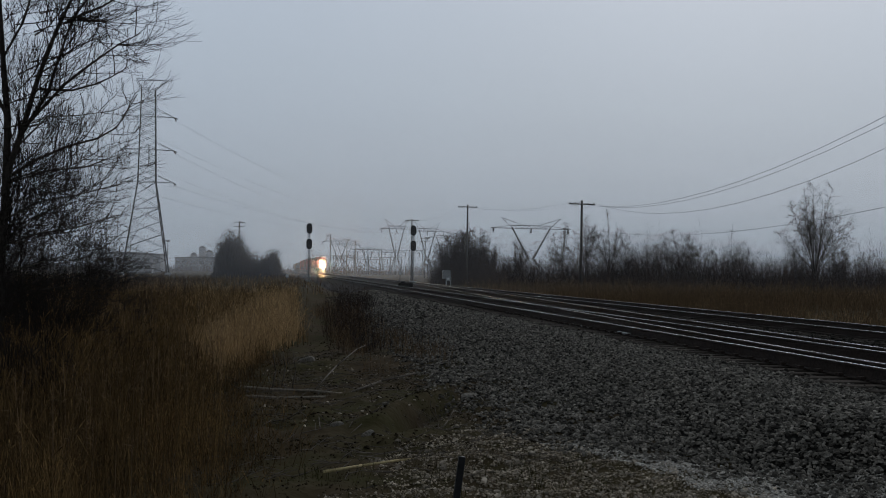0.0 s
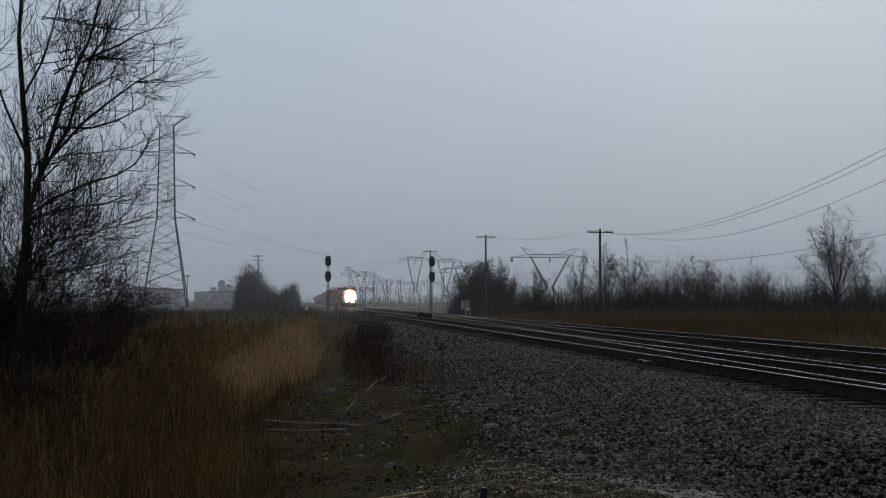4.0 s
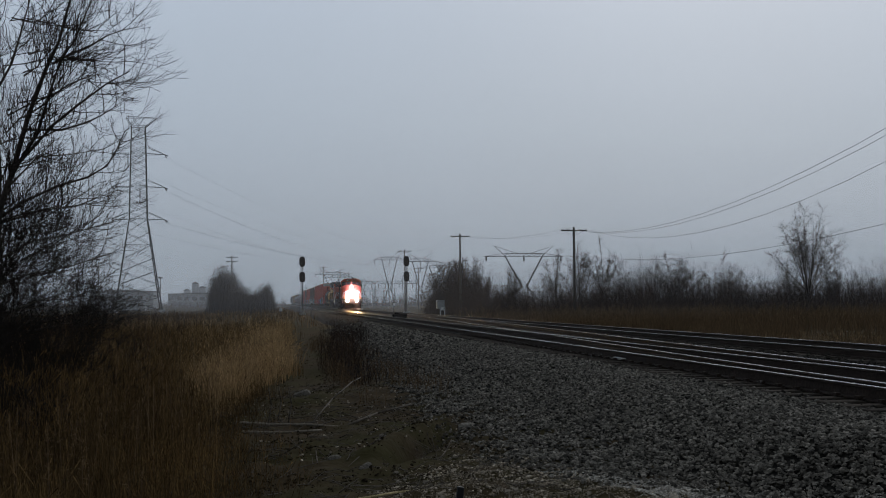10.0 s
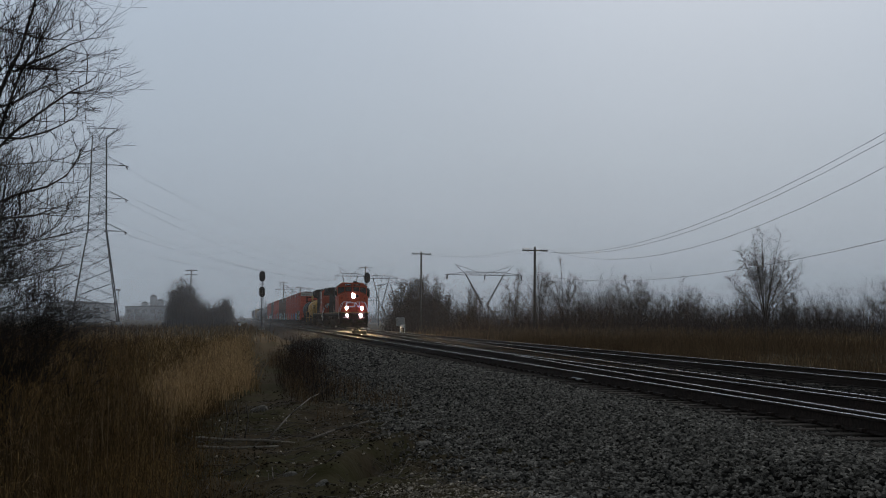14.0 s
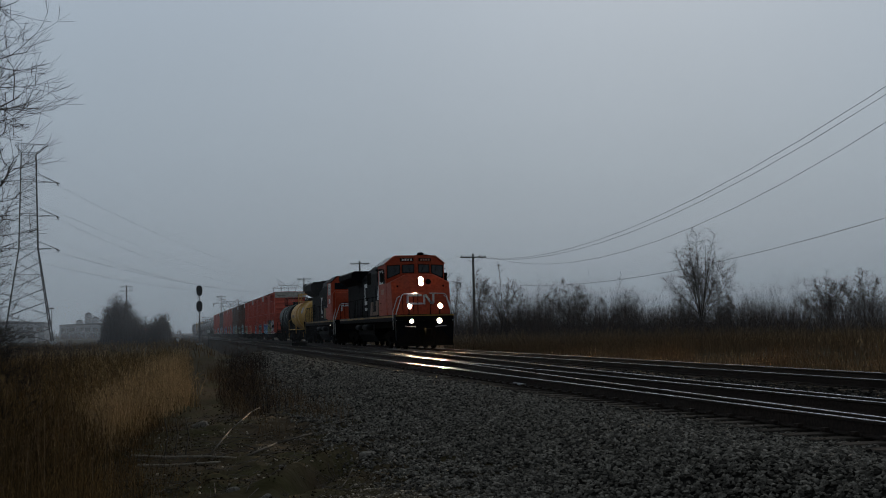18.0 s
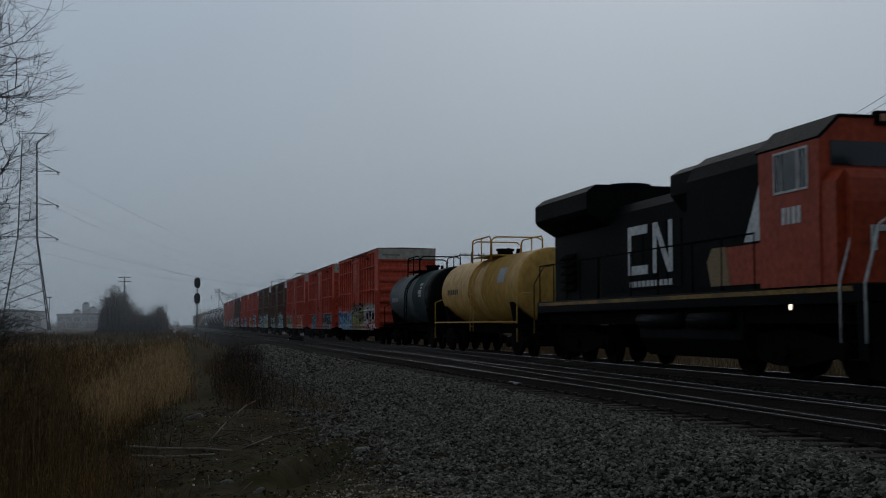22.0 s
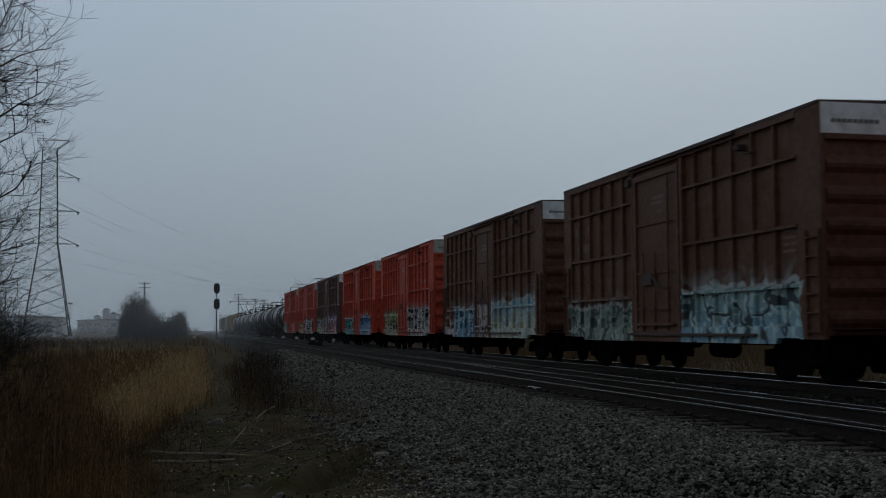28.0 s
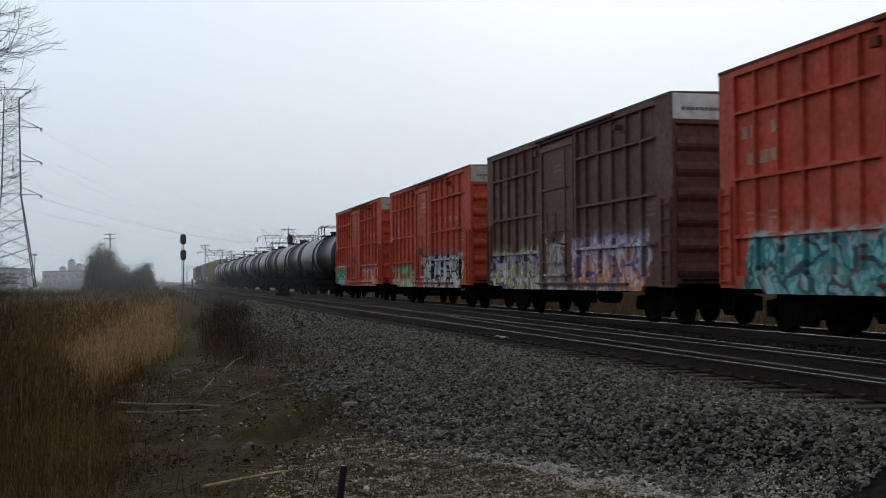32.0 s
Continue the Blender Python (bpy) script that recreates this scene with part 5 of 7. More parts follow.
def signal(x, y, label):
    c = thing("railway_signal", label, "railway signal", "signals", at=pose(x, y, 0))
    part("foundation", Shape().cbox(-0.4, 0.4, -0.4, 0.4, -1.1, -0.15, 0.03), CASE, c)
    part("mast", Shape().tube((0, 0, -0.15), (0, 0, 6.4), 0.075, k=12), PLATE, c)
    part("ladder", Shape().path([(0.2, 0.35, -0.1), (0.2, 0.35, 6.2)], 0.02).path([(-0.2, 0.35, -0.1), (-0.2, 0.35, 6.2)], 0.02), PLATE, c)
    for i in range(16):
        part("rung", Shape().tube((-0.2, 0.35, 0.2 + 0.38 * i), (0.2, 0.35, 0.2 + 0.38 * i), 0.015, k=5), PLATE, c)
    for z in (6.15, 4.25):
        ring = [(0.36 * math.cos(a), z + (0.28 if math.sin(a) > 0 else -0.28) + 0.36 * math.sin(a)) for a in [i * math.pi / 10 for i in range(20)]]
        head = part("signal_head", Shape().prism(ring, -0.1, -0.05), SIGNAL, c, "black oval signal backboard")
        part("lamp_box", Shape().cbox(-0.18, 0.18, -0.05, 0.25, z - 0.45, z + 0.45, 0.03), SIGNAL, head)
        for dz in (-0.3, 0, 0.3):
            part("hood", Shape().tube((0, -0.1, z + dz), (0, -0.38, z + dz - 0.02), 0.12, 0.12, 12, caps=False), SIGNAL, head)
    return c


signal(3.9, 143, "two-headed black railway signal on a silver mast beside the track")
signal(16.8, 143, "two-headed black railway signal on a silver mast across the tracks")


def utility_pole(x, y, z0, z1, arms, label, width=2.6):
    c = thing("utility_pole", label, "utility pole", "utility poles", at=pose(x, y, 0))
    part("pole", Shape().tube((0, 0, z0 - 0.5), (0, 0, z1), 0.16, 0.11, 10), WOOD, c)
    for k in range(arms):
        z = z1 - 0.35 - 0.9 * k
        arm = part("crossarm", Shape().cbox(-width / 2, width / 2, -0.16, -0.05, z - 0.06, z + 0.06, 0.01), WOOD, c)
        for xx in (-width / 2 + 0.1, -width / 4, width / 4, width / 2 - 0.1):
            part("insulator", Shape().tube((xx, -0.1, z + 0.06), (xx, -0.1, z + 0.24), 0.05, 0.03, 8), CASE, arm)
        part("brace", Shape().path([(-width / 3, -0.12, z - 0.05), (0, -0.12, z - 0.6), (width / 3, -0.12, z - 0.05)], 0.02), PLATE, c)
    return c


POLES = [(29.5, 110, -0.9, 8.25, 1), (25.1, 152, -0.6, 10.1, 1), (24.6, 212, -0.4, 10.8, 1), (15.0, 330, -0.8, 11.4, 2), (21.5, 360, -0.4, 10.9, 1), (24.4, 362, -0.4, 10.6, 2), (38.4, 300, -0.4, 10.1, 2), (-8.4, 260, -0.5, 11.7, 2), (-37.0, 260, -0.5, 10.6, 2)]
for x, y, z0, z1, n in POLES:
    utility_pole(x, y, z0, z1, n, "weathered wooden utility pole with a crossarm" if n == 1 else "weathered wooden utility pole with two crossarms")
utility_pole(29.0, 36, -0.9, 11.2, 1, "tall wooden utility pole beside the weedy field")


def wire(parent, a, b, sag, r, n=14):
    pts = []
    for i in range(n + 1):
        t = i / n
        pts.append((a[0] + (b[0] - a[0]) * t, a[1] + (b[1] - a[1]) * t, a[2] + (b[2] - a[2]) * t - 4 * sag * t * (1 - t)))
    part("wire", Shape().path(pts, r, 5), WIRE, parent)


lines = thing("overhead_wires", "thin dark wires strung between the wooden poles", "wires")
for dx, z, sag in ((-1.1, 8.1, 2.9), (-0.6, 8.1, 3.0), (1.1, 8.1, 3.6)):
    wire(lines, (29.5 + dx, 110, z), (29.0 + dx, 36, z + 2.9), sag, 0.012)
    wire(lines, (29.5 + dx, 110, z), (25.1 + dx, 152, 9.9), 0.7, 0.005)
    wire(lines, (25.1 + dx, 152, 9.9), (24.6 + dx, 212, 10.6), 0.9, 0.005)
wire(lines, (29.5, 110, 5.6), (29.0, 36, 5.7), 1.7, 0.012)


def lattice(s, a, b, k, r):
    """Struts zigzagging between two legs, each given by its foot and head."""
    for i in range(k):
        p0, p1 = a[0].lerp(a[1], i / k), a[0].lerp(a[1], (i + 1) / k)
        q0, q1 = b[0].lerp(b[1], i / k), b[0].lerp(b[1], (i + 1) / k)
        s.tube(p0, q1, r, k=3, caps=False).tube(q0, p1, r, k=3, caps=False)
        if i % 5 == 4 or i == k - 1:
            s.tube(p1, q1, r, k=3, caps=False)


def transmission_tower(x, y, z0):
    c = thing("transmission_tower", "tall grey steel lattice transmission tower with three arms", "transmission tower", at=pose(x, y, z0, 0, 0, 8))
    base, waist, top, H1, H2 = 5.1, 2.0, 1.55, 20.2, 41.5
    corners = [(-1, -1), (1, -1), (1, 1), (-1, 1)]
    for (a, b), (e, g) in zip(corners, corners[1:] + corners[:1]):
        legs = [(Vector((p * base, q * base, -0.6)), Vector((p * waist, q * waist, H1))) for p, q in ((a, b), (e, g))]
        ups = [(Vector((p * waist, q * waist, H1)), Vector((p * top, q * top, H2))) for p, q in ((a, b), (e, g))]
        part("leg", Shape().tube(*legs[0], 0.2, 0.16, 4), STEEL, c)
        part("leg", Shape().tube(*ups[0], 0.16, 0.13, 4), STEEL, c)
        s = Shape()
        lattice(s, legs[0], legs[1], 7, 0.06)
        lattice(s, ups[0], ups[1], 14, 0.055)
        part("bracing", s, STEEL, c)
    for z, w, d in ((20.2, 5.9, 1.2), (27.6, 5.9, 1.2), (35.2, 5.9, 1.2)):
        for e in (-1, 1):
            arm = Shape()
            for q in (-1, 1):
                arm.tube((e * 1.8, q * 1.6, z), (e * w, 0, z), 0.07, k=4)
                arm.tube((e * 1.8, q * 1.6, z + 1.8), (e * w, 0, z), 0.06, k=4)
            arm.tube((e * 3.8, -0.8, z), (e * 3.8, 0.8, z), 0.05, k=4)
            p = part("crossarm", arm, STEEL, c)
            for q in (-1, 1):
                part("insulator_string", Shape().tube((e * w, 0, z), (e * w + 0.5, q * 2.0, z - 0.5), 0.14, 0.12, 8), SIGNAL, p)
    head = Shape()
    for q in (-1, 1):
        head.tube((-1.55, q * 1.5, H2), (-2.8, q * 1.5, 43.6), 0.07, k=4).tube((1.55, q * 1.5, H2), (4.2, 0, 43.6), 0.07, k=4)
        head.tube((-2.8, q * 1.5, 43.6), (4.2, 0, 43.6), 0.07, k=4)
        head.tube((0, q * 1.5, H2), (-1.2, q * 1.5, 43.6), 0.05, k=4).tube((0, q * 1.5, H2), (1.2, q * 1.0, 43.6), 0.05, k=4)
    part("peak", head, STEEL, c)
    for a, b in corners:
        part("footing", Shape().cbox(a * base - 0.5, a * base + 0.5, b * base - 0.5, b * base + 0.5, -1.2, -0.4, 0.05), CASE, c)


transmission_tower(-29.7, 270, 0.3)


def v_pylon(x, y, s, z0, label, wide=1.0):
    """A V-framed tower with a long crossarm; s scales it, 1 is 21 m high, and wide its span."""
    c = thing("v_pylon", label, "pylon", "pylons", at=Matrix.Translation((x, y, z0)) @ pose(0, 0, 0, 0, 0, 6) @ Matrix.Diagonal((s * wide, s, s, 1)))
    for e in (-1, 1):
        for q in (-0.5, 0.5):
            part("leg", Shape().tube((e * 4.6, q * 3, -0.5), (e * 0.6, q * 1.5, 6.6), 0.16, 0.14, 4).tube((e * 0.6, q * 1.5, 6.6), (e * 4.9, q, 17.9), 0.14, 0.12, 4), STEEL, c)
        br = Shape()
        lattice(br, (Vector((e * 0.6, -0.75, 6.6)), Vector((e * 4.9, -0.5, 17.9))), (Vector((e * 0.6, 0.75, 6.6)), Vector((e * 4.9, 0.5, 17.9))), 8, 0.06)
        lattice(br, (Vector((e * 4.6, -1.5, -0.5)), Vector((e * 0.6, -0.75, 6.6))), (Vector((e * 4.6, 1.5, -0.5)), Vector((e * 0.6, 0.75, 6.6))), 4, 0.06)
        part("bracing", br, STEEL, c)
        part("peak", Shape().tube((e * 4.9, 0, 17.9), (e * 7.6, 0, 21.4), 0.1, k=4).tube((e * 1.5, 0, 18.6), (e * 7.6, 0, 21.4), 0.1, k=4), STEEL, c)
    arm = Shape()
    for z, w in ((17.6, 10.2), (18.7, 5.0)):
        arm.tube((-w, -0.5, z), (w, -0.5, z), 0.12, k=4).tube((-w, 0.5, z), (w, 0.5, z), 0.12, k=4)
    for i in range(8):
        arm.tube((-5 + i * 1.25, -0.5, 17.6), (-5 + (i + 0.5) * 1.25, -0.5, 18.7), 0.07, k=3).tube((-5 + (i + 0.5) * 1.25, -0.5, 18.7), (-5 + (i + 1) * 1.25, -0.5, 17.6), 0.07, k=3)
    for e in (-1, 1):
        arm.tube((e * 5, 0, 18.7), (e * 10.2, 0, 17.6), 0.1, k=4)
    part("crossarm", arm, STEEL, c)
    for xx in (-9.6, 0, 9.6):
        part("insulator_string", Shape().tube((xx, 0, 17.6), (xx, 0, 15.9), 0.2, k=8), SIGNAL, c)


v_pylon(46.2, 450, 1.0, 0, "grey V-shaped lattice pylon in the misty distance", 0.62)
v_pylon(75.6, 340, 0.82, 0, "grey V-shaped lattice pylon behind the bare trees", 1.5)
v_pylon(82.0, 560, 1.0, 0, "faint V-shaped lattice pylon far down the line")
v_pylon(44.0, 760, 1.0, 0, "faint V-shaped lattice pylon far down the line")
v_pylon(70.0, 900, 1.0, 0, "faint V-shaped lattice pylon far down the line")
v_pylon(61.0, 470, 1.0, 0, "grey V-shaped lattice pylon behind the tree clump", 0.7)
v_pylon(34.0, 640, 0.95, 0, "faint V-shaped lattice pylon far down the line")


def gantry(x0, x1, y, h, n, label):
    """A row of lattice posts under one long beam."""
    c = thing("substation_gantry", label, "substation gantry", "substation gantries", at=pose(0, y, -1))
    for i in range(n + 1):
        x = x0 + (x1 - x0) * i / n
        part("post", Shape().tube((x - 0.5, 0, 0), (x, 0, h), 0.14, 0.12, 4).tube((x + 0.5, 0, 0), (x, 0, h), 0.14, 0.12, 4), STEEL, c)
        part("spire", Shape().tube((x, 0, h), (x, 0, h + 2.6), 0.08, 0.04, 4), STEEL, c)
    beam = Shape().tube((x0 - 1, 0, h), (x1 + 1, 0, h), 0.14, k=4).tube((x0 - 1, 0, h - 1.1), (x1 + 1, 0, h - 1.1), 0.12, k=4)
    m = int((x1 - x0) / 1.6)
    for i in range(m):
        a, b = x0 + (x1 - x0) * i / m, x0 + (x1 - x0) * (i + 1) / m
        beam.tube((a, 0, h - 1.1 * (i % 2)), (b, 0, h - 1.1 * ((i + 1) % 2)), 0.07, k=3)
    part("beam", beam, STEEL, c)
    for i in range(n * 2):
        x = x0 + (x1 - x0) * (i + 0.5) / (n * 2)
        part("insulator_string", Shape().tube((x, 0, h - 1.1), (x, 0, h - 3.0), 0.15, k=6), SIGNAL, c)


gantry(33.0, 63.0, 500, 11.2, 5, "grey lattice substation gantry in the mist")
gantry(28.0, 60.0, 560, 8.6, 6, "low grey substation gantry in the mist")
gantry(20.0, 44.0, 660, 10.5, 4, "faint substation gantry far down the line")
power = thing("power_lines", "long sagging high-voltage lines between tower and pylons", "power lines")
for e in (-1, 1):
    for z, far, end, sag in ((19.7, 46.2, 15.9, 3.0), (27.1, 46.2, 15.9, 4.2), (34.7, 61.0, 17.6, 4.6)):
        for off in (-0.35, 0.35):
            wire(power, (-29.7 + e * 6.2 + off, 270, z), (far + e * 6 + off, 450, end), sag + 0.5 * off, 0.014, 24)
        wire(power, (-29.7 + e * 6.2, 270, z), (-190 + e * 6, 160, z + 1), 6, 0.02, 20)
    wire(power, (-29.7 + e * 3.4, 270, 43.8), (61.0 + e * 7, 470, 21.4), 5, 0.012, 24)
for xx in (-8, 0, 8):
    wire(power, (75.6 + xx, 340, 13.2), (82 + xx, 560, 16), 5, 0.03)
    wire(power, (46.2 + xx, 450, 16), (44 + xx, 760, 16), 7, 0.035)

# trackside case, markers and switch machine
case = thing("signal_case", "grey equipment case on a post beside the track", "equipment case", at=pose(17.36, 118, 0))
part("post", Shape().tube((0, 0, -1.1), (0, 0, 0.4), 0.07, k=10), PLATE, case)
part("cabinet", Shape().cbox(-0.4, 0.4, -0.3, 0.3, 0.35, 1.1, 0.03), CASE, case)
part("door", Shape().cbox(-0.34, 0.34, -0.325, -0.3, 0.42, 1.0, 0.01), CASE, case)
part("cap", Shape().prism([(-0.46, 1.1), (0.46, 1.1), (0.3, 1.24), (-0.3, 1.24)], -0.36, 0.36), CASE, case)
part("pipe", Shape().tube((0.45, 0, -1.1), (0.45, 0, 0.55), 0.05, k=8), PLATE, case)
for x, y, h in ((15.9, 150, 0.9), (1.0, 118, 0.55), (4.4, 128, 1.3), (16.6, 112, 0.5)):
    m = thing("marker_post", "slim dark marker post with a white top", "marker post", "marker posts", at=pose(x, y, 0))
    part("stake", Shape().tube((0, 0, -1.1), (0.06, 0, h - 0.25), 0.05, k=8), SIGNAL, m)
    part("plate", Shape().cbox(-0.09, 0.2, -0.03, 0.0, h - 0.3, h, 0.01), WHITE, m)
sw = thing("switch_machine", "low dark switch machine beside the rails", "switch machine", at=pose(9.9, 89, 0))
part("housing", Shape().cbox(-0.55, 0.55, -0.3, 0.3, -0.2, 0.16, 0.06), SOOT, sw)
part("motor_cover", Shape().tube((-0.2, 0, 0.16), (-0.2, 0, 0.28), 0.2, 0.17, 14), SOOT, sw)
part("throw_rod", Shape().tube((-2.6, 0, -0.08), (-0.5, 0, -0.08), 0.03, k=8), RAIL, sw)
far_light = thing("crossing_mast", "distant mast with two small white lights", "light mast", at=pose(-1.0, 520, 0))
part("mast", Shape().tube((0, 0, -1), (0, 0, 9), 0.15, k=8), STEEL, far_light)
part("arm", Shape().tube((-2.2, 0, 6), (2.2, 0, 6), 0.1, k=6), STEEL, far_light)
for x in (-2.1, 2.1):
    part("lens", Shape().lathe([(0.22, 0), (0.16, -0.06), (0.05, -0.1)], (x, -0.1, 6.0), "y", 12), TINY, far_light, "small white glowing lamp")
part("red_lens", Shape().lathe([(0.3, 0), (0.2, -0.06), (0.05, -0.1)], (-8.0, -0.1, 3.2), "y", 12), REDGLOW, far_light, "small red glowing lamp")
part("red_mast", Shape().tube((-8.0, 0, -1), (-8.0, 0, 3.2), 0.1, k=6), STEEL, far_light)


def warehouse(x, y, w, d, h, label, bays):
    c = thing("warehouse", label, "building", "distant buildings", at=pose(x, y, -1))
    part("wall", Shape().box(-w / 2, w / 2, 0, d, 0, h), MASONRY, c)
    part("roof", Shape().prism([(-w / 2 - 0.4, h), (w / 2 + 0.4, h), (w / 2 + 0.4, h + 0.4), (0, h + 1.0), (-w / 2 - 0.4, h + 0.4)], -0.4, d + 0.4), ROOFING, c)
    for i in range(bays):
        xx = -w / 2 + w * (i + 0.5) / bays
        win = part("window", Shape().box(xx - w / bays * 0.32, xx + w / bays * 0.32, -0.05, 0.0, h * 0.55, h * 0.8), GLASS, c)
        part("sill", Shape().box(xx - w / bays * 0.36, xx + w / bays * 0.36, -0.12, 0.0, h * 0.52, h * 0.55), MASONRY, win)


warehouse(-52, 420, 22, 20, 6.5, "long pale warehouse beyond the field", 7)
warehouse(-38, 330, 7, 8, 3.0, "small cream shed at the field's far edge", 3)
warehouse(-40, 700, 40, 24, 8, "low grey works building in the mist", 9)
for x, h in ((-60, 12), (-54, 17), (-49, 14)):
    silo = thing("silo", "tall grey concrete silo in the mist", "silo", "silos", at=pose(x, 860, -1))
    part("drum", Shape().tube((0, 0, 0), (0, 0, h), 2.6, k=20), MASONRY, silo)
    part("cap", Shape().tube((0, 0, h), (0, 0, h + 1.4), 2.8, 0.5, 20), ROOFING, silo)
mast = thing("floodlight_mast", "thin distant floodlight mast", "light mast", at=pose(-44, 480, -1))
part("pole", Shape().tube((0, 0, 0), (0, 0, 13), 0.2, 0.12, 8), STEEL, mast)
part("lamp_bar", Shape().cbox(-0.9, 0.9, -0.2, 0.2, 12.6, 13.2, 0.05), STEEL, mast)

# flat translucent sheets across the distance, added to stand in for misty haze
MIST = bpy.data.materials.new("haze_sheet")
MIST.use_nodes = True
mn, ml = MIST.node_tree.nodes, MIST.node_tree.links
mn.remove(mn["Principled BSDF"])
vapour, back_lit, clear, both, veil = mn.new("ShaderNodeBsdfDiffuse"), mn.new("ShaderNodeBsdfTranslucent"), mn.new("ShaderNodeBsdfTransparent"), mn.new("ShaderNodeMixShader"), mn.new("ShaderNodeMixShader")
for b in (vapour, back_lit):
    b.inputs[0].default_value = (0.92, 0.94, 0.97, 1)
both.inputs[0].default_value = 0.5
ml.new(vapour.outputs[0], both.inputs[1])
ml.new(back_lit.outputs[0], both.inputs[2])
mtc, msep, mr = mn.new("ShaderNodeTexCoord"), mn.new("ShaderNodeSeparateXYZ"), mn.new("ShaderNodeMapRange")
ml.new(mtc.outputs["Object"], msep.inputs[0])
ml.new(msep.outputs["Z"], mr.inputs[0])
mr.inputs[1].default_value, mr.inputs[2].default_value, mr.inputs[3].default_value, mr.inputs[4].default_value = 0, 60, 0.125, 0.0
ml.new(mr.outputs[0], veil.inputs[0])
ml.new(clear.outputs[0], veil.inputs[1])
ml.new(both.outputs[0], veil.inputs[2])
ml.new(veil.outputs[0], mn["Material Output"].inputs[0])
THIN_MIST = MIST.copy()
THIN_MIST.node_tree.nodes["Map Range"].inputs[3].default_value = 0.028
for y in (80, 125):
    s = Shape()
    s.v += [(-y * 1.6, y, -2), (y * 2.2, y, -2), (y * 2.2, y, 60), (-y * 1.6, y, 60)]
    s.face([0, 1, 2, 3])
    m = part("mist", s, THIN_MIST, None, "flat translucent sheet standing in for haze over the near fields", "stuff")
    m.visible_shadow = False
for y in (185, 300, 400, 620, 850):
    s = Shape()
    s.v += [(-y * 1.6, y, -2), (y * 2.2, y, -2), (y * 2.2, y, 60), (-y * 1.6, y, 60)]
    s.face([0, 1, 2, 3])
    m = part("mist", s, MIST, None, "flat translucent sheet standing in for haze over the fields", "stuff")
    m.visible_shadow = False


# ---- plants ----
BARK = mat("dark_bark", (0.075, 0.064, 0.052), (0.040, 0.034, 0.028), rough=0.95, scale=3, fine=30, bump=0.5, spec=0.05)
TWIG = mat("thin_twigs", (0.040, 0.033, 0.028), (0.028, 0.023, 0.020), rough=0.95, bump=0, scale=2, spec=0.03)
# paler than TWIG for far plants: distance haze is put into the colour
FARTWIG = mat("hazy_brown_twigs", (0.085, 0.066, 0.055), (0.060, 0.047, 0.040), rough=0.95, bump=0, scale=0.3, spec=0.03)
THICKET = mat("brown_thicket", (0.082, 0.052, 0.036), (0.046, 0.031, 0.023), rough=0.95, bump=0, scale=0.2, island=0.35, spec=0.03)
WEED = mat("dead_brown_weeds", (0.275, 0.165, 0.064), (0.085, 0.054, 0.025), rough=0.95, bump=0, scale=0.9, island=0.6, spread=(0.38, 0.58), spec=0.02)
TAN = mat("dry_tan_grass", (0.64, 0.43, 0.22), (0.36, 0.23, 0.11), rough=0.9, bump=0, scale=0.9, island=0.5, spread=(0.4, 0.62), spec=0.02)
RUSSET = mat("russet_weeds", (0.19, 0.125, 0.068), (0.12, 0.078, 0.044), rough=0.95, bump=0, scale=0.3, island=0.45, spec=0.02)


def grow(limbs, twigs, p, d, length, r, depth, rng, spread_by, up, split=3, seg=3, thin=0.006):
    """One limb in bent segments, with side shoots along it."""
    q, way = Vector(p), Vector(d).normalized()
    shoots = []
    for i in range(seg):
        way = (way + Vector((rng.uniform(-1, 1), rng.uniform(-1, 1), rng.uniform(-0.6, 1))) * 0.16 + Vector((0, 0, up))).normalized()
        nxt = q + way * (length / seg)
        r1 = max(thin, r * (1 - 0.28 * (i + 1) / seg * (1.6 if depth == 0 else 1)))
        (limbs if r > 0.02 else twigs).tube(q, nxt, r if i == 0 else rr, r1, 6 if r > 0.05 else 4 if r > 0.02 else 3, caps=False)
        rr, q = r1, nxt
        if i > 0 or depth < 3:
            shoots.append((q.copy(), way.copy()))
    if depth <= 0:
        return
    n = split + (1 if rng.random() < 0.4 else 0)
    for k in range(n):
        at, base = shoots[-1] if k < 2 else shoots[rng.randrange(len(shoots))]
        side = Vector((rng.uniform(-1, 1), rng.uniform(-1, 1), rng.uniform(-0.5, 0.9)))
        side = (side - base * side.dot(base)).normalized()
        turn = spread_by * rng.uniform(0.5, 1.15) * (0.55 if k == 0 else 1)
        grow(limbs, twigs, at, base + side * turn, length * rng.uniform(0.58, 0.82), rr * (0.85 if k == 0 else rng.uniform(0.45, 0.7)), depth - 1, rng, spread_by, up, split, seg, thin)


def bare_tree(x, y, z, stems, label, seed, depth, spread_by=0.7, up=0.05, split=3, thin=0.006, group="bare trees", twig=None):
    rng = random.Random(seed)
    c = thing("bare_tree", label, "tree", group, at=pose(x, y, z))
    limbs, twigs = Shape(), Shape()
    for p, d, length, r in stems:
        grow(limbs, twigs, p, d, length, r, depth, rng, spread_by, up, split, 3, thin)
    part("trunk", limbs, BARK, c)
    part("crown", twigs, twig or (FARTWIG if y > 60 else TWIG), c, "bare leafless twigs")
    return c


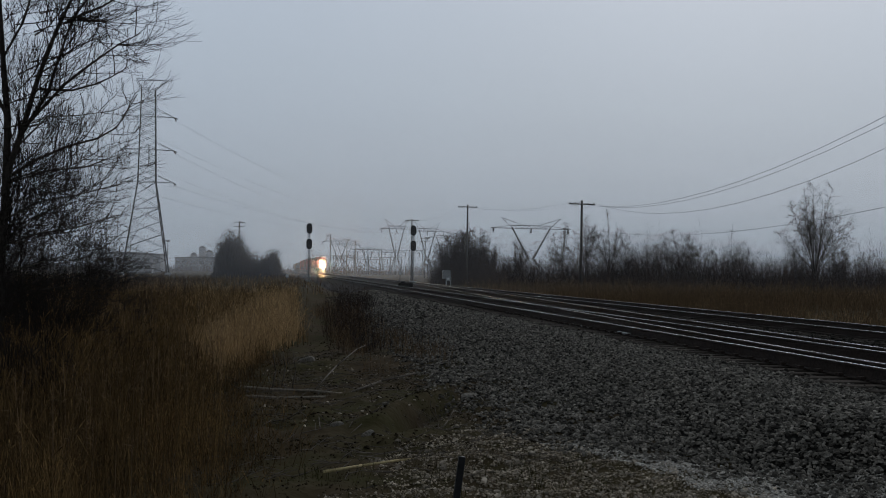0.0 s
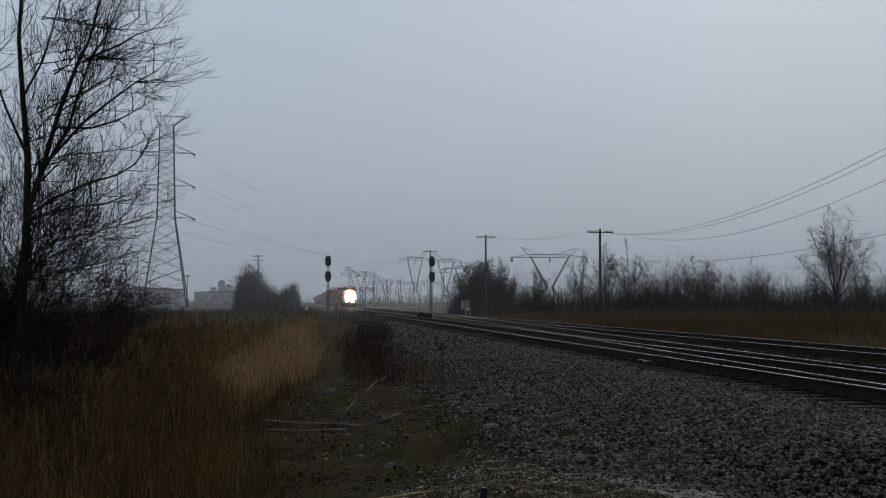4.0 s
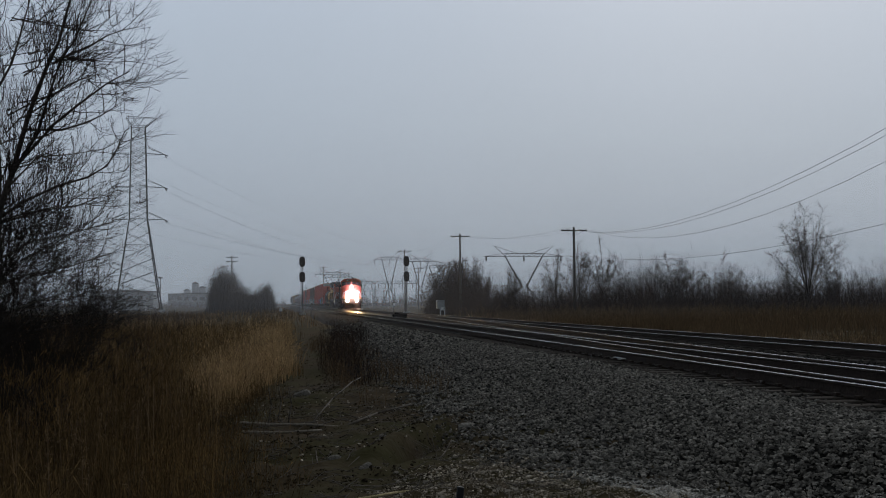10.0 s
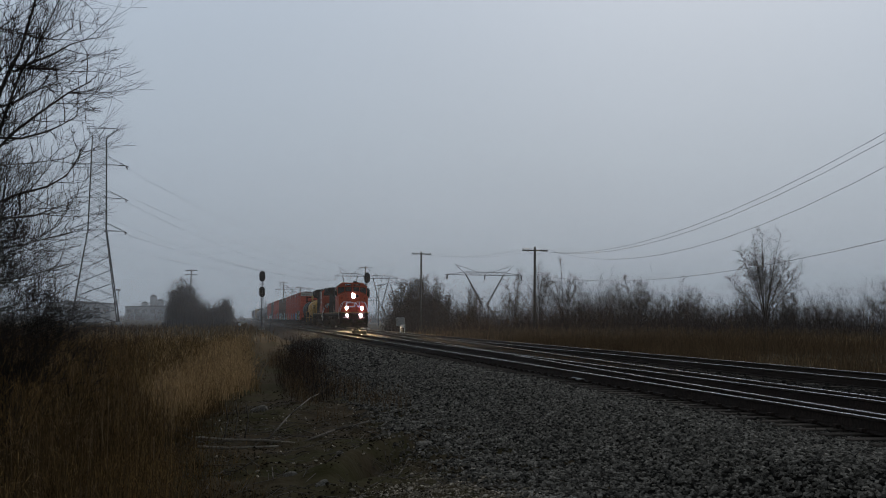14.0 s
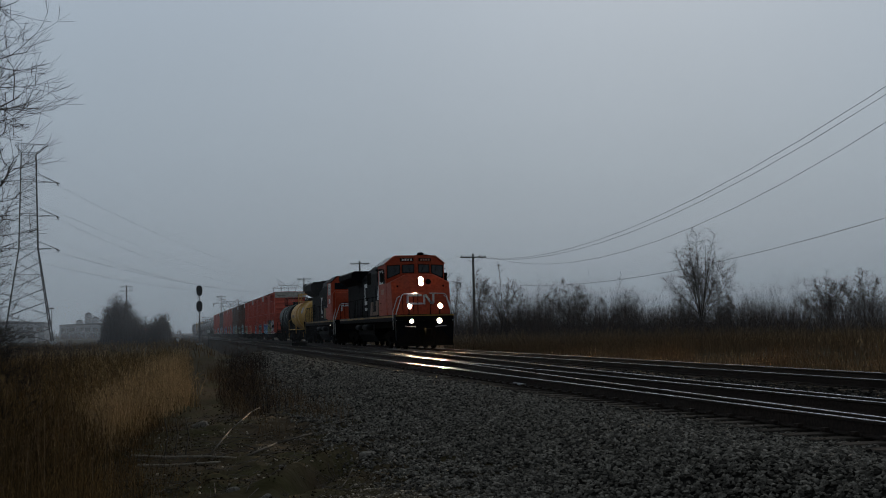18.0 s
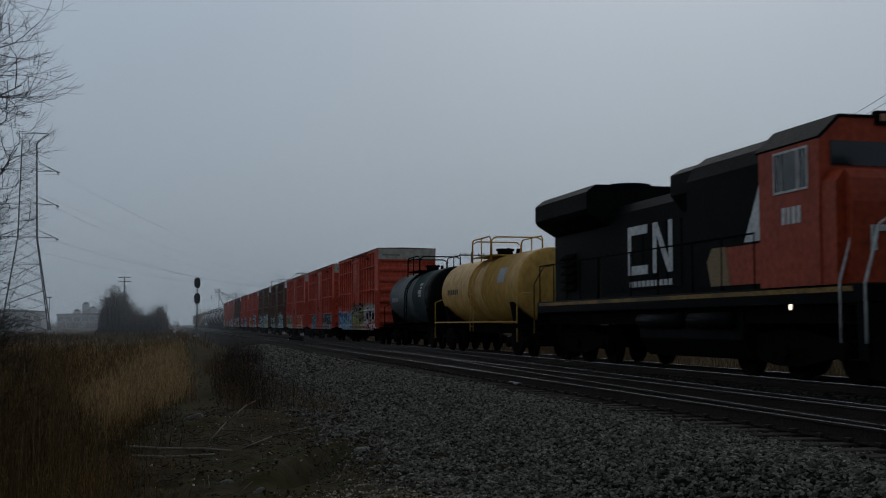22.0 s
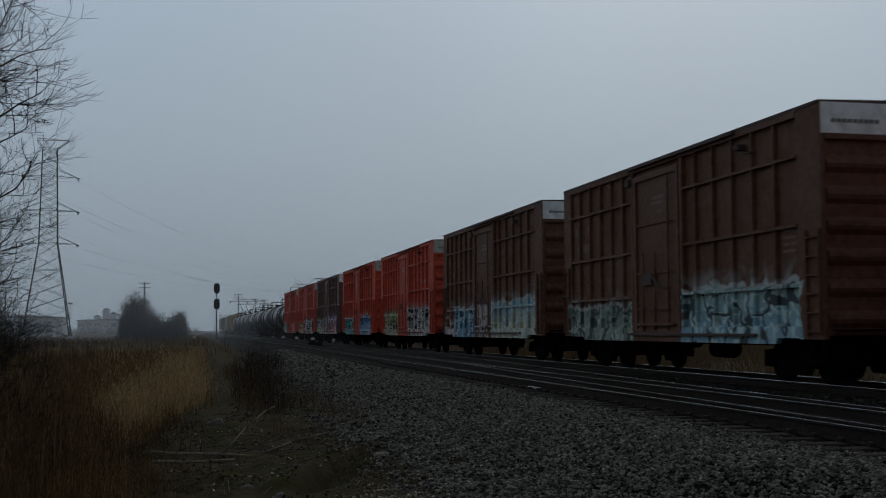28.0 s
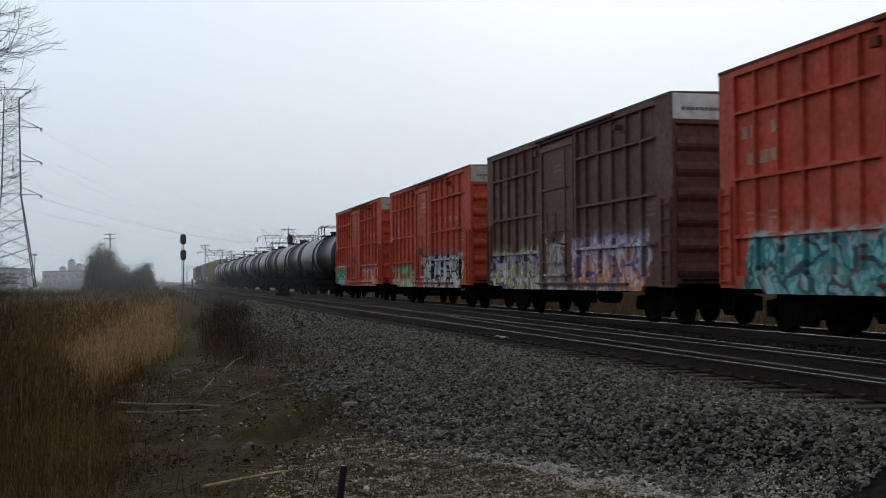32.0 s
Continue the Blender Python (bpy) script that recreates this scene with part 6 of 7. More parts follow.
# the large tree beside the camera's view, and scrub round its foot
def leaning_tree():
    """The tree that fills the view's edge: limbs as (x, z) points, each with its own depth."""
    rng = random.Random(5)
    c = thing("bare_tree", "large bare many-branched tree over brown weeds", "tree", "bare trees", at=pose(-0.28, 0, 0))
    limbs, twigs = Shape(), Shape()
    bends = [
        (0.10, 0.05, [(-3.03, -0.95), (-3.0, 1.03), (-2.98, 2.0), (-2.97, 2.83), (-3.04, 3.55), (-3.1, 4.3), (-3.05, 5.6)]),
        (0.07, 0.0, [(-2.98, 1.9), (-2.93, 2.25), (-2.79, 2.69), (-2.62, 3.35), (-2.42, 3.9), (-2.27, 4.3), (-2.0, 5.3)]),
        (0.042, 0.2, [(-2.88, 2.5), (-2.51, 3.17), (-2.36, 3.7), (-2.27, 4.09), (-2.11, 4.35), (-1.8, 5.1)]),
        (0.036, -0.3, [(-2.75, 2.75), (-2.3, 3.25), (-2.03, 3.48), (-1.66, 3.75), (-1.38, 3.87)]),
        (0.036, 0.4, [(-2.98, 2.1), (-2.7, 2.33), (-2.29, 2.53), (-1.95, 2.65), (-1.73, 2.8), (-1.5, 3.25)]),
        (0.028, -0.5, [(-2.62, 3.2), (-2.2, 3.18), (-1.9, 3.25), (-1.72, 3.32), (-1.5, 3.42)]),
        (0.028, 0.2, [(-2.3, 4.05), (-1.9, 4.25), (-1.7, 4.4), (-1.5, 4.5)]),
        (0.026, 0.5, [(-2.99, 1.6), (-2.6, 1.85), (-2.2, 1.95), (-1.75, 2.1)]),
        (0.024, -0.4, [(-3.0, 1.3), (-2.55, 1.45), (-2.1, 1.52), (-1.65, 1.66)]),
        (0.024, 0.4, [(-3.0, 0.9), (-2.6, 1.1), (-2.15, 1.24), (-1.8, 1.3)]),
        (0.024, -0.3, [(-2.95, 2.05), (-2.45, 2.2), (-2.0, 2.26), (-1.75, 2.34)]),
        (0.035, 0.3, [(-3.0, 2.9), (-3.25, 3.44), (-3.45, 3.97), (-3.6, 4.8)]),
        (0.030, -0.2, [(-3.04, 3.55), (-2.8, 4.0), (-2.65, 4.5), (-2.45, 5.2)]),
        (0.022, 0.6, [(-2.9, 2.45), (-2.55, 2.9), (-2.2, 2.95), (-1.8, 3.05)]),
        (0.020, 0.7, [(-3.02, 0.5), (-2.7, 0.75), (-2.4, 0.8), (-2.05, 0.95)]),
    ]
    # lesser limbs reaching out over the weeds
    for i in range(26):
        z, a = rng.uniform(0.6, 5.0), radians(rng.uniform(-8, 52))
        l, x = rng.uniform(0.55, 1.3) * (0.75 if z < 1.4 else 1), -3.06 + 0.09 * z + rng.uniform(-0.25, 0.1)
        pts = [(x, z)]
        for k in range(4):
            pts.append((pts[-1][0] + math.cos(a) * l / 4, pts[-1][1] + math.sin(a) * l / 4))
            a += radians(rng.uniform(-14, 20))
        bends.append((rng.uniform(0.012, 0.02), rng.uniform(-1.0, 1.0), pts))
    for r, depth, pts in bends:
        n, slim = len(pts) - 1, 0.6 if r < 0.05 else 0.72
        line = [Vector((x, 14.5 + depth * k / n + rng.uniform(-0.05, 0.05), z)) for k, (x, z) in enumerate(pts)]
        for k, (a, b) in enumerate(zip(line, line[1:])):
            r0, r1 = slim * r * (1 - 0.75 * k / n), slim * r * (1 - 0.75 * (k + 1) / n)
            limbs.tube(a, b, max(0.006, r0), max(0.005, r1), 6, caps=False)
            if k == 0 and r > 0.05:
                continue
            count = max(2, int((b - a).length / 0.098))
            for s in range(count):
                at = a.lerp(b, rng.random())
                way = (b - a).normalized()
                side = Vector((rng.uniform(-0.7, 1), rng.uniform(-1, 1), rng.uniform(-0.6, 1)))
                side = (side - way * side.dot(way)).normalized()
                grow(limbs, twigs, at, way * 0.7 + side * rng.uniform(0.5, 1.1), rng.uniform(0.18, 0.52), 0.0065, 2, rng, 0.8, 0.02, 3, 3, 0.0024)
    part("trunk", limbs, BARK, c)
    part("crown", twigs, TWIG, c, "bare leafless twigs")


leaning_tree()
bare_tree(-3.9, 13.2, -0.9, [((0, 0, 0), (0.25, 0.2, 0.9), 1.1, 0.03), ((0, 0, 0), (-0.2, 0.2, 0.9), 1.2, 0.03), ((0.1, 0, 0), (0.5, -0.1, 0.8), 1.0, 0.025)], "bare tangled shrub in the weeds", 12, 5, 0.85, 0.02, 3, 0.003)
for i, (x, y, h) in enumerate(((-2.85, 14.2, 0.62), (-3.25, 15.6, 0.8), (-3.9, 16.4, 1.0), (-3.0, 17.4, 0.8), (-4.5, 15.2, 1.0), (-3.6, 13.0, 0.62), (-5.0, 17.8, 1.1), (-2.6, 12.4, 0.45))):
    bare_tree(x, y, -0.9, [((0, 0, 0), (0.2, 0.1, 1), h, 0.018), ((0.1, 0, 0), (-0.35, 0, 1), h * 0.9, 0.016), ((0, 0.1, 0), (0.5, -0.2, 0.8), h * 0.8, 0.014), ((0, 0.1, 0), (-0.1, 0.3, 1), h, 0.016)], "dense leafless brush below the large tree", 60 + i, 5, 0.8, 0.02, 3, 0.0028, "leafless brush")
bare_tree(-4.7, 15.6, -0.9, [((0, 0, 0), (0.15, 0, 1), 1.7, 0.04), ((0, 0, 0.2), (0.5, 0.1, 1), 1.5, 0.032), ((0, 0.1, 0.2), (-0.1, 0.2, 1), 1.8, 0.035), ((0.1, 0.1, 0), (0.7, -0.1, 0.8), 1.4, 0.026)], "bare slender tree behind the large one", 71, 5, 0.85, 0.0, 3, 0.0028)
bare_tree(-4.6, 18.5, -0.9, [((0, 0, 0), (0.1, 0, 1), 1.6, 0.06), ((0.05, 0, 0.3), (0.35, 0, 1), 1.4, 0.05)], "bare tangled sapling in the weeds", 11, 5, 0.75, 0.02, 3, 0.004)
# far trees
def fan_tree(x, y, z, h, w, n, label, seed, fork=0.1, drop=0.35, thin=0.009, shoots=12, group="bare trees"):
    """A tree of limbs fanning up to a rounded crown w wide, each with fine ascending twigs."""
    rng = random.Random(seed)
    c = thing("bare_tree", label, "tree", group, at=pose(x, y, z, 0, 0, rng.uniform(0, 360)))
    limbs, twigs = Shape(), Shape()
    r0 = 0.011 * h
    limbs.tube((0, 0, -0.2), (0, 0, fork * h), r0, r0 * 0.85, 8, caps=False)
    for i in range(n):
        a, rho = 2.4 * i + rng.uniform(-0.4, 0.4), math.sqrt(rng.uniform(0.03, 1))
        p0 = Vector((0, 0, fork * h * rng.uniform(0.55, 1.0)))
        tip = Vector((math.cos(a) * rho * w / 2, math.sin(a) * rho * w / 2, h * (1 - drop * rho * rho) * rng.uniform(0.8, 1.0)))
        mid = Vector((tip.x * 0.5, tip.y * 0.5, p0.z + 0.5 * (tip.z - p0.z))) + Vector((rng.uniform(-1, 1), rng.uniform(-1, 1), 0)) * 0.03 * h
        pts = [p0 * (1 - t) ** 2 + mid * 2 * t * (1 - t) + tip * t * t for t in [k / 7 for k in range(8)]]
        r = r0 * rng.uniform(0.3, 0.55)
        for k in range(7):
            limbs.tube(pts[k], pts[k + 1], max(thin, r * (1 - k / 7.5)), max(thin * 0.8, r * (1 - (k + 1) / 7.5)), 5, caps=False)
        for s in range(shoots):
            t = rng.uniform(0.28, 1.0) * 6.99
            k = int(t)
            way = (pts[k + 1] - pts[k]).normalized()
            at = pts[k].lerp(pts[k + 1], t - k)
            side = Vector((rng.gauss(0, 1), rng.gauss(0, 1), rng.gauss(0, 0.5)))
            d = (way * 0.55 + side.normalized() * rng.uniform(0.6, 1.1) + Vector((0, 0, 0.08))).normalized()
            l = h * rng.uniform(0.06, 0.15) * (1.15 - 0.06 * t)
            one = at + d * l * 0.5
            two = one + (d + Vector((rng.uniform(-0.5, 0.5), rng.uniform(-0.5, 0.5), 0.1))).normalized() * l * 0.5
            twigs.tube(at, one, thin * 1.2, thin, 3, caps=False).tube(one, two, thin, thin * 0.6, 3, caps=False)
            for _ in range(4):
                f = at.lerp(two, rng.uniform(0.25, 0.95))
                dd = (d + Vector((rng.gauss(0, 0.8), rng.gauss(0, 0.8), rng.uniform(-0.5, 0.6)))).normalized()
                twigs.tube(f, f + dd * l * rng.uniform(0.3, 0.6), thin * 0.9, thin * 0.5, 3, caps=False)
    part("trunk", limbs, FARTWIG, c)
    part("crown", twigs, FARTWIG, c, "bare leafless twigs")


fan_tree(53.8, 110, -0.9, 12.0, 7.8, 26, "tall bare tree with several upright stems", 21, 0.22, 0.42, 0.011, 34)
fan_tree(39.7, 110, -0.9, 7.0, 6.2, 20, "small round-headed bare tree", 22, 0.36, 0.34, 0.011, 30)
fan_tree(32.7, 111, -0.9, 8.3, 4.0, 12, "slender bare tree with a forked crown", 23, 0.34, 0.35, 0.011, 26)
fan_tree(30.3, 111, -0.9, 8.0, 3.8, 12, "slender bare tree among the scrub", 24, 0.3, 0.35, 0.011, 26)
fan_tree(28.3, 113, -0.9, 7.4, 3.2, 11, "bare tree among the scrub", 29, 0.2, 0.4, 0.011, 24)
for i, (x, y) in enumerate(((69.5, 112), (75.5, 114))):
    fan_tree(x, y, -0.9, 7.6, 6.6, 24, "round-headed bare tree behind the field", 25 + i, 0.22, 0.42, 0.011, 30)
fan_tree(46.0, 112, -0.9, 7.3, 2.3, 9, "thin bare tree among the scrub", 27, 0.2, 0.5, 0.011, 24)
fan_tree(57.5, 122, -0.9, 5.6, 2.8, 9, "thin bare tree among the scrub", 28, 0.2, 0.4, 0.011, 24)
rt = random.Random(15)
for i, (x, h, w) in enumerate(((-7.4, 9.2, 4.6), (-6.5, 8.3, 4.2), (-8.5, 7.2, 3.6), (-7.0, 8.7, 4.0), (-5.7, 6.8, 3.4), (-4.4, 5.3, 3.8), (-3.0, 5.1, 3.8), (-1.6, 4.9, 3.6), (-0.5, 4.3, 3.2))):
    fan_tree(x, 191 + rt.uniform(-2, 2), -0.7, h, w, 18, "dark twiggy tree in a clump at the field's edge", 130 + i, 0.05, 0.4, 0.016, 14, "field clump")
rt = random.Random(9)
for i in range(10):
    u = (i + 0.5) / 10
    fan_tree(21.9 + 8.3 * u + rt.uniform(-0.2, 0.2), 160 + rt.uniform(-2, 3), -0.8, 5.2 + 3.9 * math.sin(math.pi * min(1, u * 0.9 + 0.04)) + rt.uniform(-0.4, 0.4), 4.6, 18, "dense twiggy tree in a clump beyond the tracks", 40 + i, 0.05, 0.5, 0.016, 24, "tree clump")
for i in range(14):
    fan_tree(24 + 3.1 * i + rt.uniform(-1, 1), 112 + rt.uniform(-5, 16), -0.9, rt.uniform(4.6, 6.6), rt.uniform(1.8, 3.2), 9, "small bare tree among the scrub", 160 + i, 0.15, 0.45, 0.010, 22, "scrub trees")


def thicket(name, label, spots, seed, material, lean=0.5, wide=0.03, form=None, shoots=6):
    """Scrub of many thin stems: spots hold x0, x1, y0, y1, stems, low height, high height."""
    rng = np.random.default_rng(seed)
    vs, fs = [], []
    for x0, x1, y0, y1, n, h0, h1 in spots:
        for _ in range(n):
            x, y = rng.uniform(x0, x1), rng.uniform(y0, y1)
            z = lie(x, y) - 0.1
            h = rng.uniform(h0, h1) * (0.72 + 0.55 * noise.noise((x * 0.16, y * 0.16, seed)) + 0.3 * noise.noise((x * 0.7, y * 0.7, seed)))
            if form:
                h *= form(x, y)
            top = Vector((x + rng.normal(0, lean * 0.4) * h * 0.5, y + rng.normal(0, lean * 0.4) * h * 0.5, z + h))
            base = Vector((x, y, z))
            for a, b, w in [(base, top, wide)] + [(base.lerp(top, f), base.lerp(top, f) + Vector((rng.normal(0, 0.45), rng.normal(0, 0.4), rng.uniform(-0.05, 0.45))) * h * 0.34, wide * 0.6) for f in rng.uniform(0.2, 1.0, shoots)]:
                k = len(vs)
                ang = rng.uniform(0, 3.14)
                o = Vector((math.cos(ang), math.sin(ang), 0)) * w
                vs += [tuple(a - o), tuple(a + o), tuple(b)]
                fs.append((k, k + 1, k + 2))
    me = bpy.data.meshes.new(name)
    me.from_pydata(vs, [], fs)
    me.materials.append(material)
    tagged(new(name, me), label, name.replace("_", " "), kind="stuff")


thicket("scrub", "dense leafless brown scrub along the far side of the tracks", [(23, 36, 106, 130, 2300, 2.6, 5.2), (33, 62, 100, 126, 6500, 3.0, 6.2), (60, 110, 100, 128, 5400, 3.2, 6.4), (22, 34, 130, 175, 1500, 2.4, 4.8), (30, 90, 150, 200, 1800, 3.5, 6)], 3, THICKET, 1.0, 0.016, lambda x, y: 0.9 + 0.9 * noise.noise((x * 0.13, y * 0.08, 44)) + 0.35 * noise.noise((x * 0.45, y * 0.3, 45)), 16)
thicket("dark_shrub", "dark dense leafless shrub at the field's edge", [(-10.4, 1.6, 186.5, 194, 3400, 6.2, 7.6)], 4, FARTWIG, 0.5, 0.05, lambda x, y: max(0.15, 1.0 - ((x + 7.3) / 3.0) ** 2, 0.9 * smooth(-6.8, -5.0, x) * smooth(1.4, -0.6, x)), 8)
thicket("far_woods", "hazy line of leafless woods far away", [(60, 420, 300, 360, 3500, 5, 9), (-260, -60, 330, 420, 2200, 4, 8), (20, 120, 480, 560, 1500, 4, 8), (-60, 8, 560, 640, 900, 3, 6)], 6, THICKET, 0.5, 0.10)
thicket("brush", "russet leafless brush standing over the field weeds", [(-30, -4.5, 45, 95, 2200, 1.9, 3.3), (-12, -3.4, 26, 44, 420, 1.2, 2.3)], 9, THICKET, 0.7, 0.012, lambda x, y: 0.75 + 0.6 * max(0.0, noise.noise((x * 0.12, y * 0.07, 31))), 12)
thicket("brush", "dense hazy brush under the tree clump", [(21.4, 30.4, 157, 163, 1100, 5.0, 7.0)], 10, FARTWIG, 0.6, 0.03, lambda x, y: max(0.25, 1 - ((x - 26.2) / 4.8) ** 2), 10)
BUSH = [(1.3, 2.5, 28.5, 34, 150, 0.7, 1.5), (1.6, 2.2, 30, 32, 50, 1.2, 1.8), (1.2, 2.3, 23.5, 28, 110, 0.3, 0.7)]
thicket("dark_shrub", "low dark brown shrubs along the ballast", [(1.7, 3.3, 23, 48, 420, 0.5, 1.2)], 18, TWIG, 0.8, 0.008, None, 14)
thicket("dark_shrub", "dense dark shrub at the foot of the ballast", BUSH, 19, THICKET, 1.1, 0.006, None, 18)
thicket("dark_shrub", "small dark shrub on the ballast's edge", [(2.6, 4.2, 46, 56, 260, 0.7, 1.3)], 8, TWIG, 0.7, 0.012)


def blades(name, label, fields, seed, material, lean=0.24, plume=0):
    """Grass and dead stalks: fields hold x0, x1, y0, y1, number, low and high height, width, a keep-function that may give a height factor."""
    rng = np.random.default_rng(seed)
    vs, fs = [], []
    for x0, x1, y0, y1, n, h0, h1, w, keep in fields:
        xs, ys, hs, turns = rng.uniform(x0, x1, n), rng.uniform(y0, y1, n), rng.uniform(h0, h1, n), rng.uniform(0, 6.28, n)
        leans = rng.normal(0, lean, (n, 2))
        for x, y, h, a, (lx, ly) in zip(xs.tolist(), ys.tolist(), hs.tolist(), turns.tolist(), leans.tolist()):
            k = keep(x, y) if keep else 1.0
            if not k:
                continue
            z = lie(x, y) - 0.03
            h *= (1 + 0.55 * noise.noise((x * 0.7, y * 0.7, seed)) + 0.5 * noise.noise((x * 2.6, y * 2.6, seed))) * k
            lx, ly = lx * h, ly * h
            ox, oy = math.cos(a) * w, math.sin(a) * w
            k = len(vs)
            vs += [(x - ox, y - oy, z), (x + ox, y + oy, z), (x + lx * 0.35 + ox * 0.7, y + ly * 0.35 + oy * 0.7, z + h * 0.6), (x + lx * 0.35 - ox * 0.7, y + ly * 0.35 - oy * 0.7, z + h * 0.6), (x + lx, y + ly, z + h)]
            fs += [(k, k + 1, k + 2, k + 3), (k + 3, k + 2, k + 4)]
            for f in [random.uniform(0.4, 1.0) for _ in range(plume)]:
                bx, by, bz = x + lx * f * f, y + ly * f * f, z + h * f
                k = len(vs)
                e0, e1, e2 = random.gauss(0, 0.06) * h, random.gauss(0, 0.06) * h, random.uniform(0.06, 0.24) * h
                vs += [(bx, by, bz), (bx + e0 + oy * 0.8, by + e1 - ox * 0.8, bz + e2), (bx + e0 - oy * 0.8, by + e1 + ox * 0.8, bz + e2 + 2 * w)]
                fs.append((k, k + 1, k + 2))
    me = bpy.data.meshes.new(name)
    me.from_pydata(vs, [], fs)
    me.materials.append(material)
    tagged(new(name, me), label, name.replace("_", " "), kind="stuff")


def edge_x(y):
    return -0.40 - 0.42 * smooth(12.5, 8.5, y) - 0.40 * smooth(11, 16, y) + 0.3 * smooth(17, 22, y) + 1.0 * smooth(22, 31, y) + 0.02 * max(0, y - 31) + 0.3 * noise.noise((y * 0.6, 7, 0)) + 0.15 * noise.noise((y * 2.5, 9, 0))


def tan_share(x, y):
    """How much of the growth is pale dry grass, 0 to 1."""
    a = x + 2.1 - 0.02 * y - 0.9 * noise.noise((x * 0.5, y * 0.3, 4)) - 0.4 * noise.noise((x * 2.1, y * 0.9, 5))
    return smooth(-0.7, 0.7, a) * smooth(0.3, -0.35, x - edge_x(y) - 0.25 * noise.noise((x, y * 0.7, 9))) * smooth(18, 22, y)


def tan_patch(x, y):
    s = tan_share(x, y)
    return random.random() < s and 0.6 + 0.4 * s


def in_weeds(x, y):
    """Thinner and lower toward the bare earth and within the tan patch; else a height factor."""
    d = edge_x(y) - x
    if y < 60 and random.random() < 0.9 * tan_share(x, y):
        return 0
    s = smooth(-0.7, 1.1, d + 0.3 * noise.noise((x * 1.6, y * 1.1, 17)))
    clump = 0.75 * noise.noise((x * 1.9, y * 1.3, 21)) + 0.35 * noise.noise((x * 5.0, y * 3.5, 22))
    return random.random() < s * smooth(-0.45, 0.35, clump) and 0.5 + 0.5 * s + 0.25 * clump


def low_front(x, y):
    d = edge_x(y) - x
    return random.random() < smooth(-1.0, 0.1, d) * smooth(2.2, 0.9, d)


random.seed(4)
blades("weeds", "tall dead brown weeds and goldenrod stalks", [(-7, 0.4, 6.5, 16, 36000, 0.35, 1.05, 0.0030, in_weeds), (-10, 1.1, 16, 32, 34000, 0.3, 0.95, 0.005, in_weeds), (-24, 1.9, 32, 75, 26000, 0.3, 0.9, 0.009, in_weeds), (-60, 3.2, 75, 190, 11000, 0.25, 0.8, 0.02, None)], 51, WEED, 0.15, 3)
blades("low_weeds", "low matted brown weeds at the field's edge", [(-2.5, 1.2, 7, 24, 15000, 0.06, 0.36, 0.003, low_front)], 56, WEED, 0.5, 1)
blades("tan_grass", "patch of pale tan dry grass", [(-3.6, 1.4, 18, 34, 22000, 0.35, 0.85, 0.0042, tan_patch), (-3.2, 2.0, 32, 62, 11000, 0.35, 0.8, 0.008, lambda x, y: noise.noise((x * 0.4, y * 0.1, 4)) > -0.15 and tan_patch(x, y)), (-11, 1.5, 28, 95, 8000, 0.35, 0.8, 0.009, lambda x, y: random.random() < smooth(-0.25, 0.4, noise.noise((x * 0.2, y * 0.05, 14))))], 52, TAN, 0.24, 2)
blades("russet_weeds", "low russet weeds on the bank", [(1.4, 3.2, 20, 50, 2600, 0.1, 0.5, 0.005, lambda x, y: noise.noise((x, y * 0.2, 8)) > -0.05), (16.8, 24, 12, 70, 16000, 0.35, 0.95, 0.008, lambda x, y: noise.noise((x * 0.3, y * 0.12, 3)) > -0.1), (17, 40, 60, 108, 10000, 0.4, 1.2, 0.016, None), (24, 60, 30, 108, 11000, 0.4, 1.2, 0.016, None)], 53, RUSSET, 0.26, 2)
blades("field_grass", "pale straw-coloured field grass beyond the tracks", [(16.6, 26, 14, 100, 6000, 0.25, 0.6, 0.008, lambda x, y: noise.noise((x * 0.3, y * 0.12, 3)) < 0.1), (40, 120, 60, 105, 7000, 0.3, 0.7, 0.025, None)], 54, TAN)
blades("short_grass", "short olive and brown grass on bare earth", [(-1.2, 2.6, 8, 24, 9000, 0.02, 0.09, 0.0035, lambda x, y: noise.noise((x * 0.8, y * 0.8, 6)) > 0.0), (0.2, 2.8, 6.5, 10, 500, 0.05, 0.22, 0.003, None)], 55, mat("olive_grass", (0.068, 0.066, 0.020), (0.045, 0.042, 0.016), rough=0.95, bump=0, island=0.4, spec=0.02), 0.4)


def seed_stalks(name, label, spots, seed, material):
    """Single tall stems, each with a tuft of fine sprays at its head."""
    rng = random.Random(seed)
    s = Shape()
    for x0, x1, y0, y1, n, h0, h1 in spots:
        for _ in range(n):
            x, y, h = rng.uniform(x0, x1), rng.uniform(y0, y1), rng.uniform(h0, h1)
            if x > edge_x(y) - 0.1:
                continue
            foot = Vector((x, y, lie(x, y) - 0.03))
            head = foot + Vector((rng.gauss(0, 0.1) * h, rng.gauss(0, 0.1) * h, h))
            s.tube(foot, head, 0.003, 0.002, 3, caps=False)
            for _ in range(16):
                f = foot.lerp(head, rng.uniform(0.78, 1.0))
                s.tube(f, f + Vector((rng.gauss(0, 0.022), rng.gauss(0, 0.022), rng.uniform(0.005, 0.035))), 0.0022, 0.0012, 3, caps=False)
    tagged(part(name, s, material), label, "weed stalks", kind="stuff")


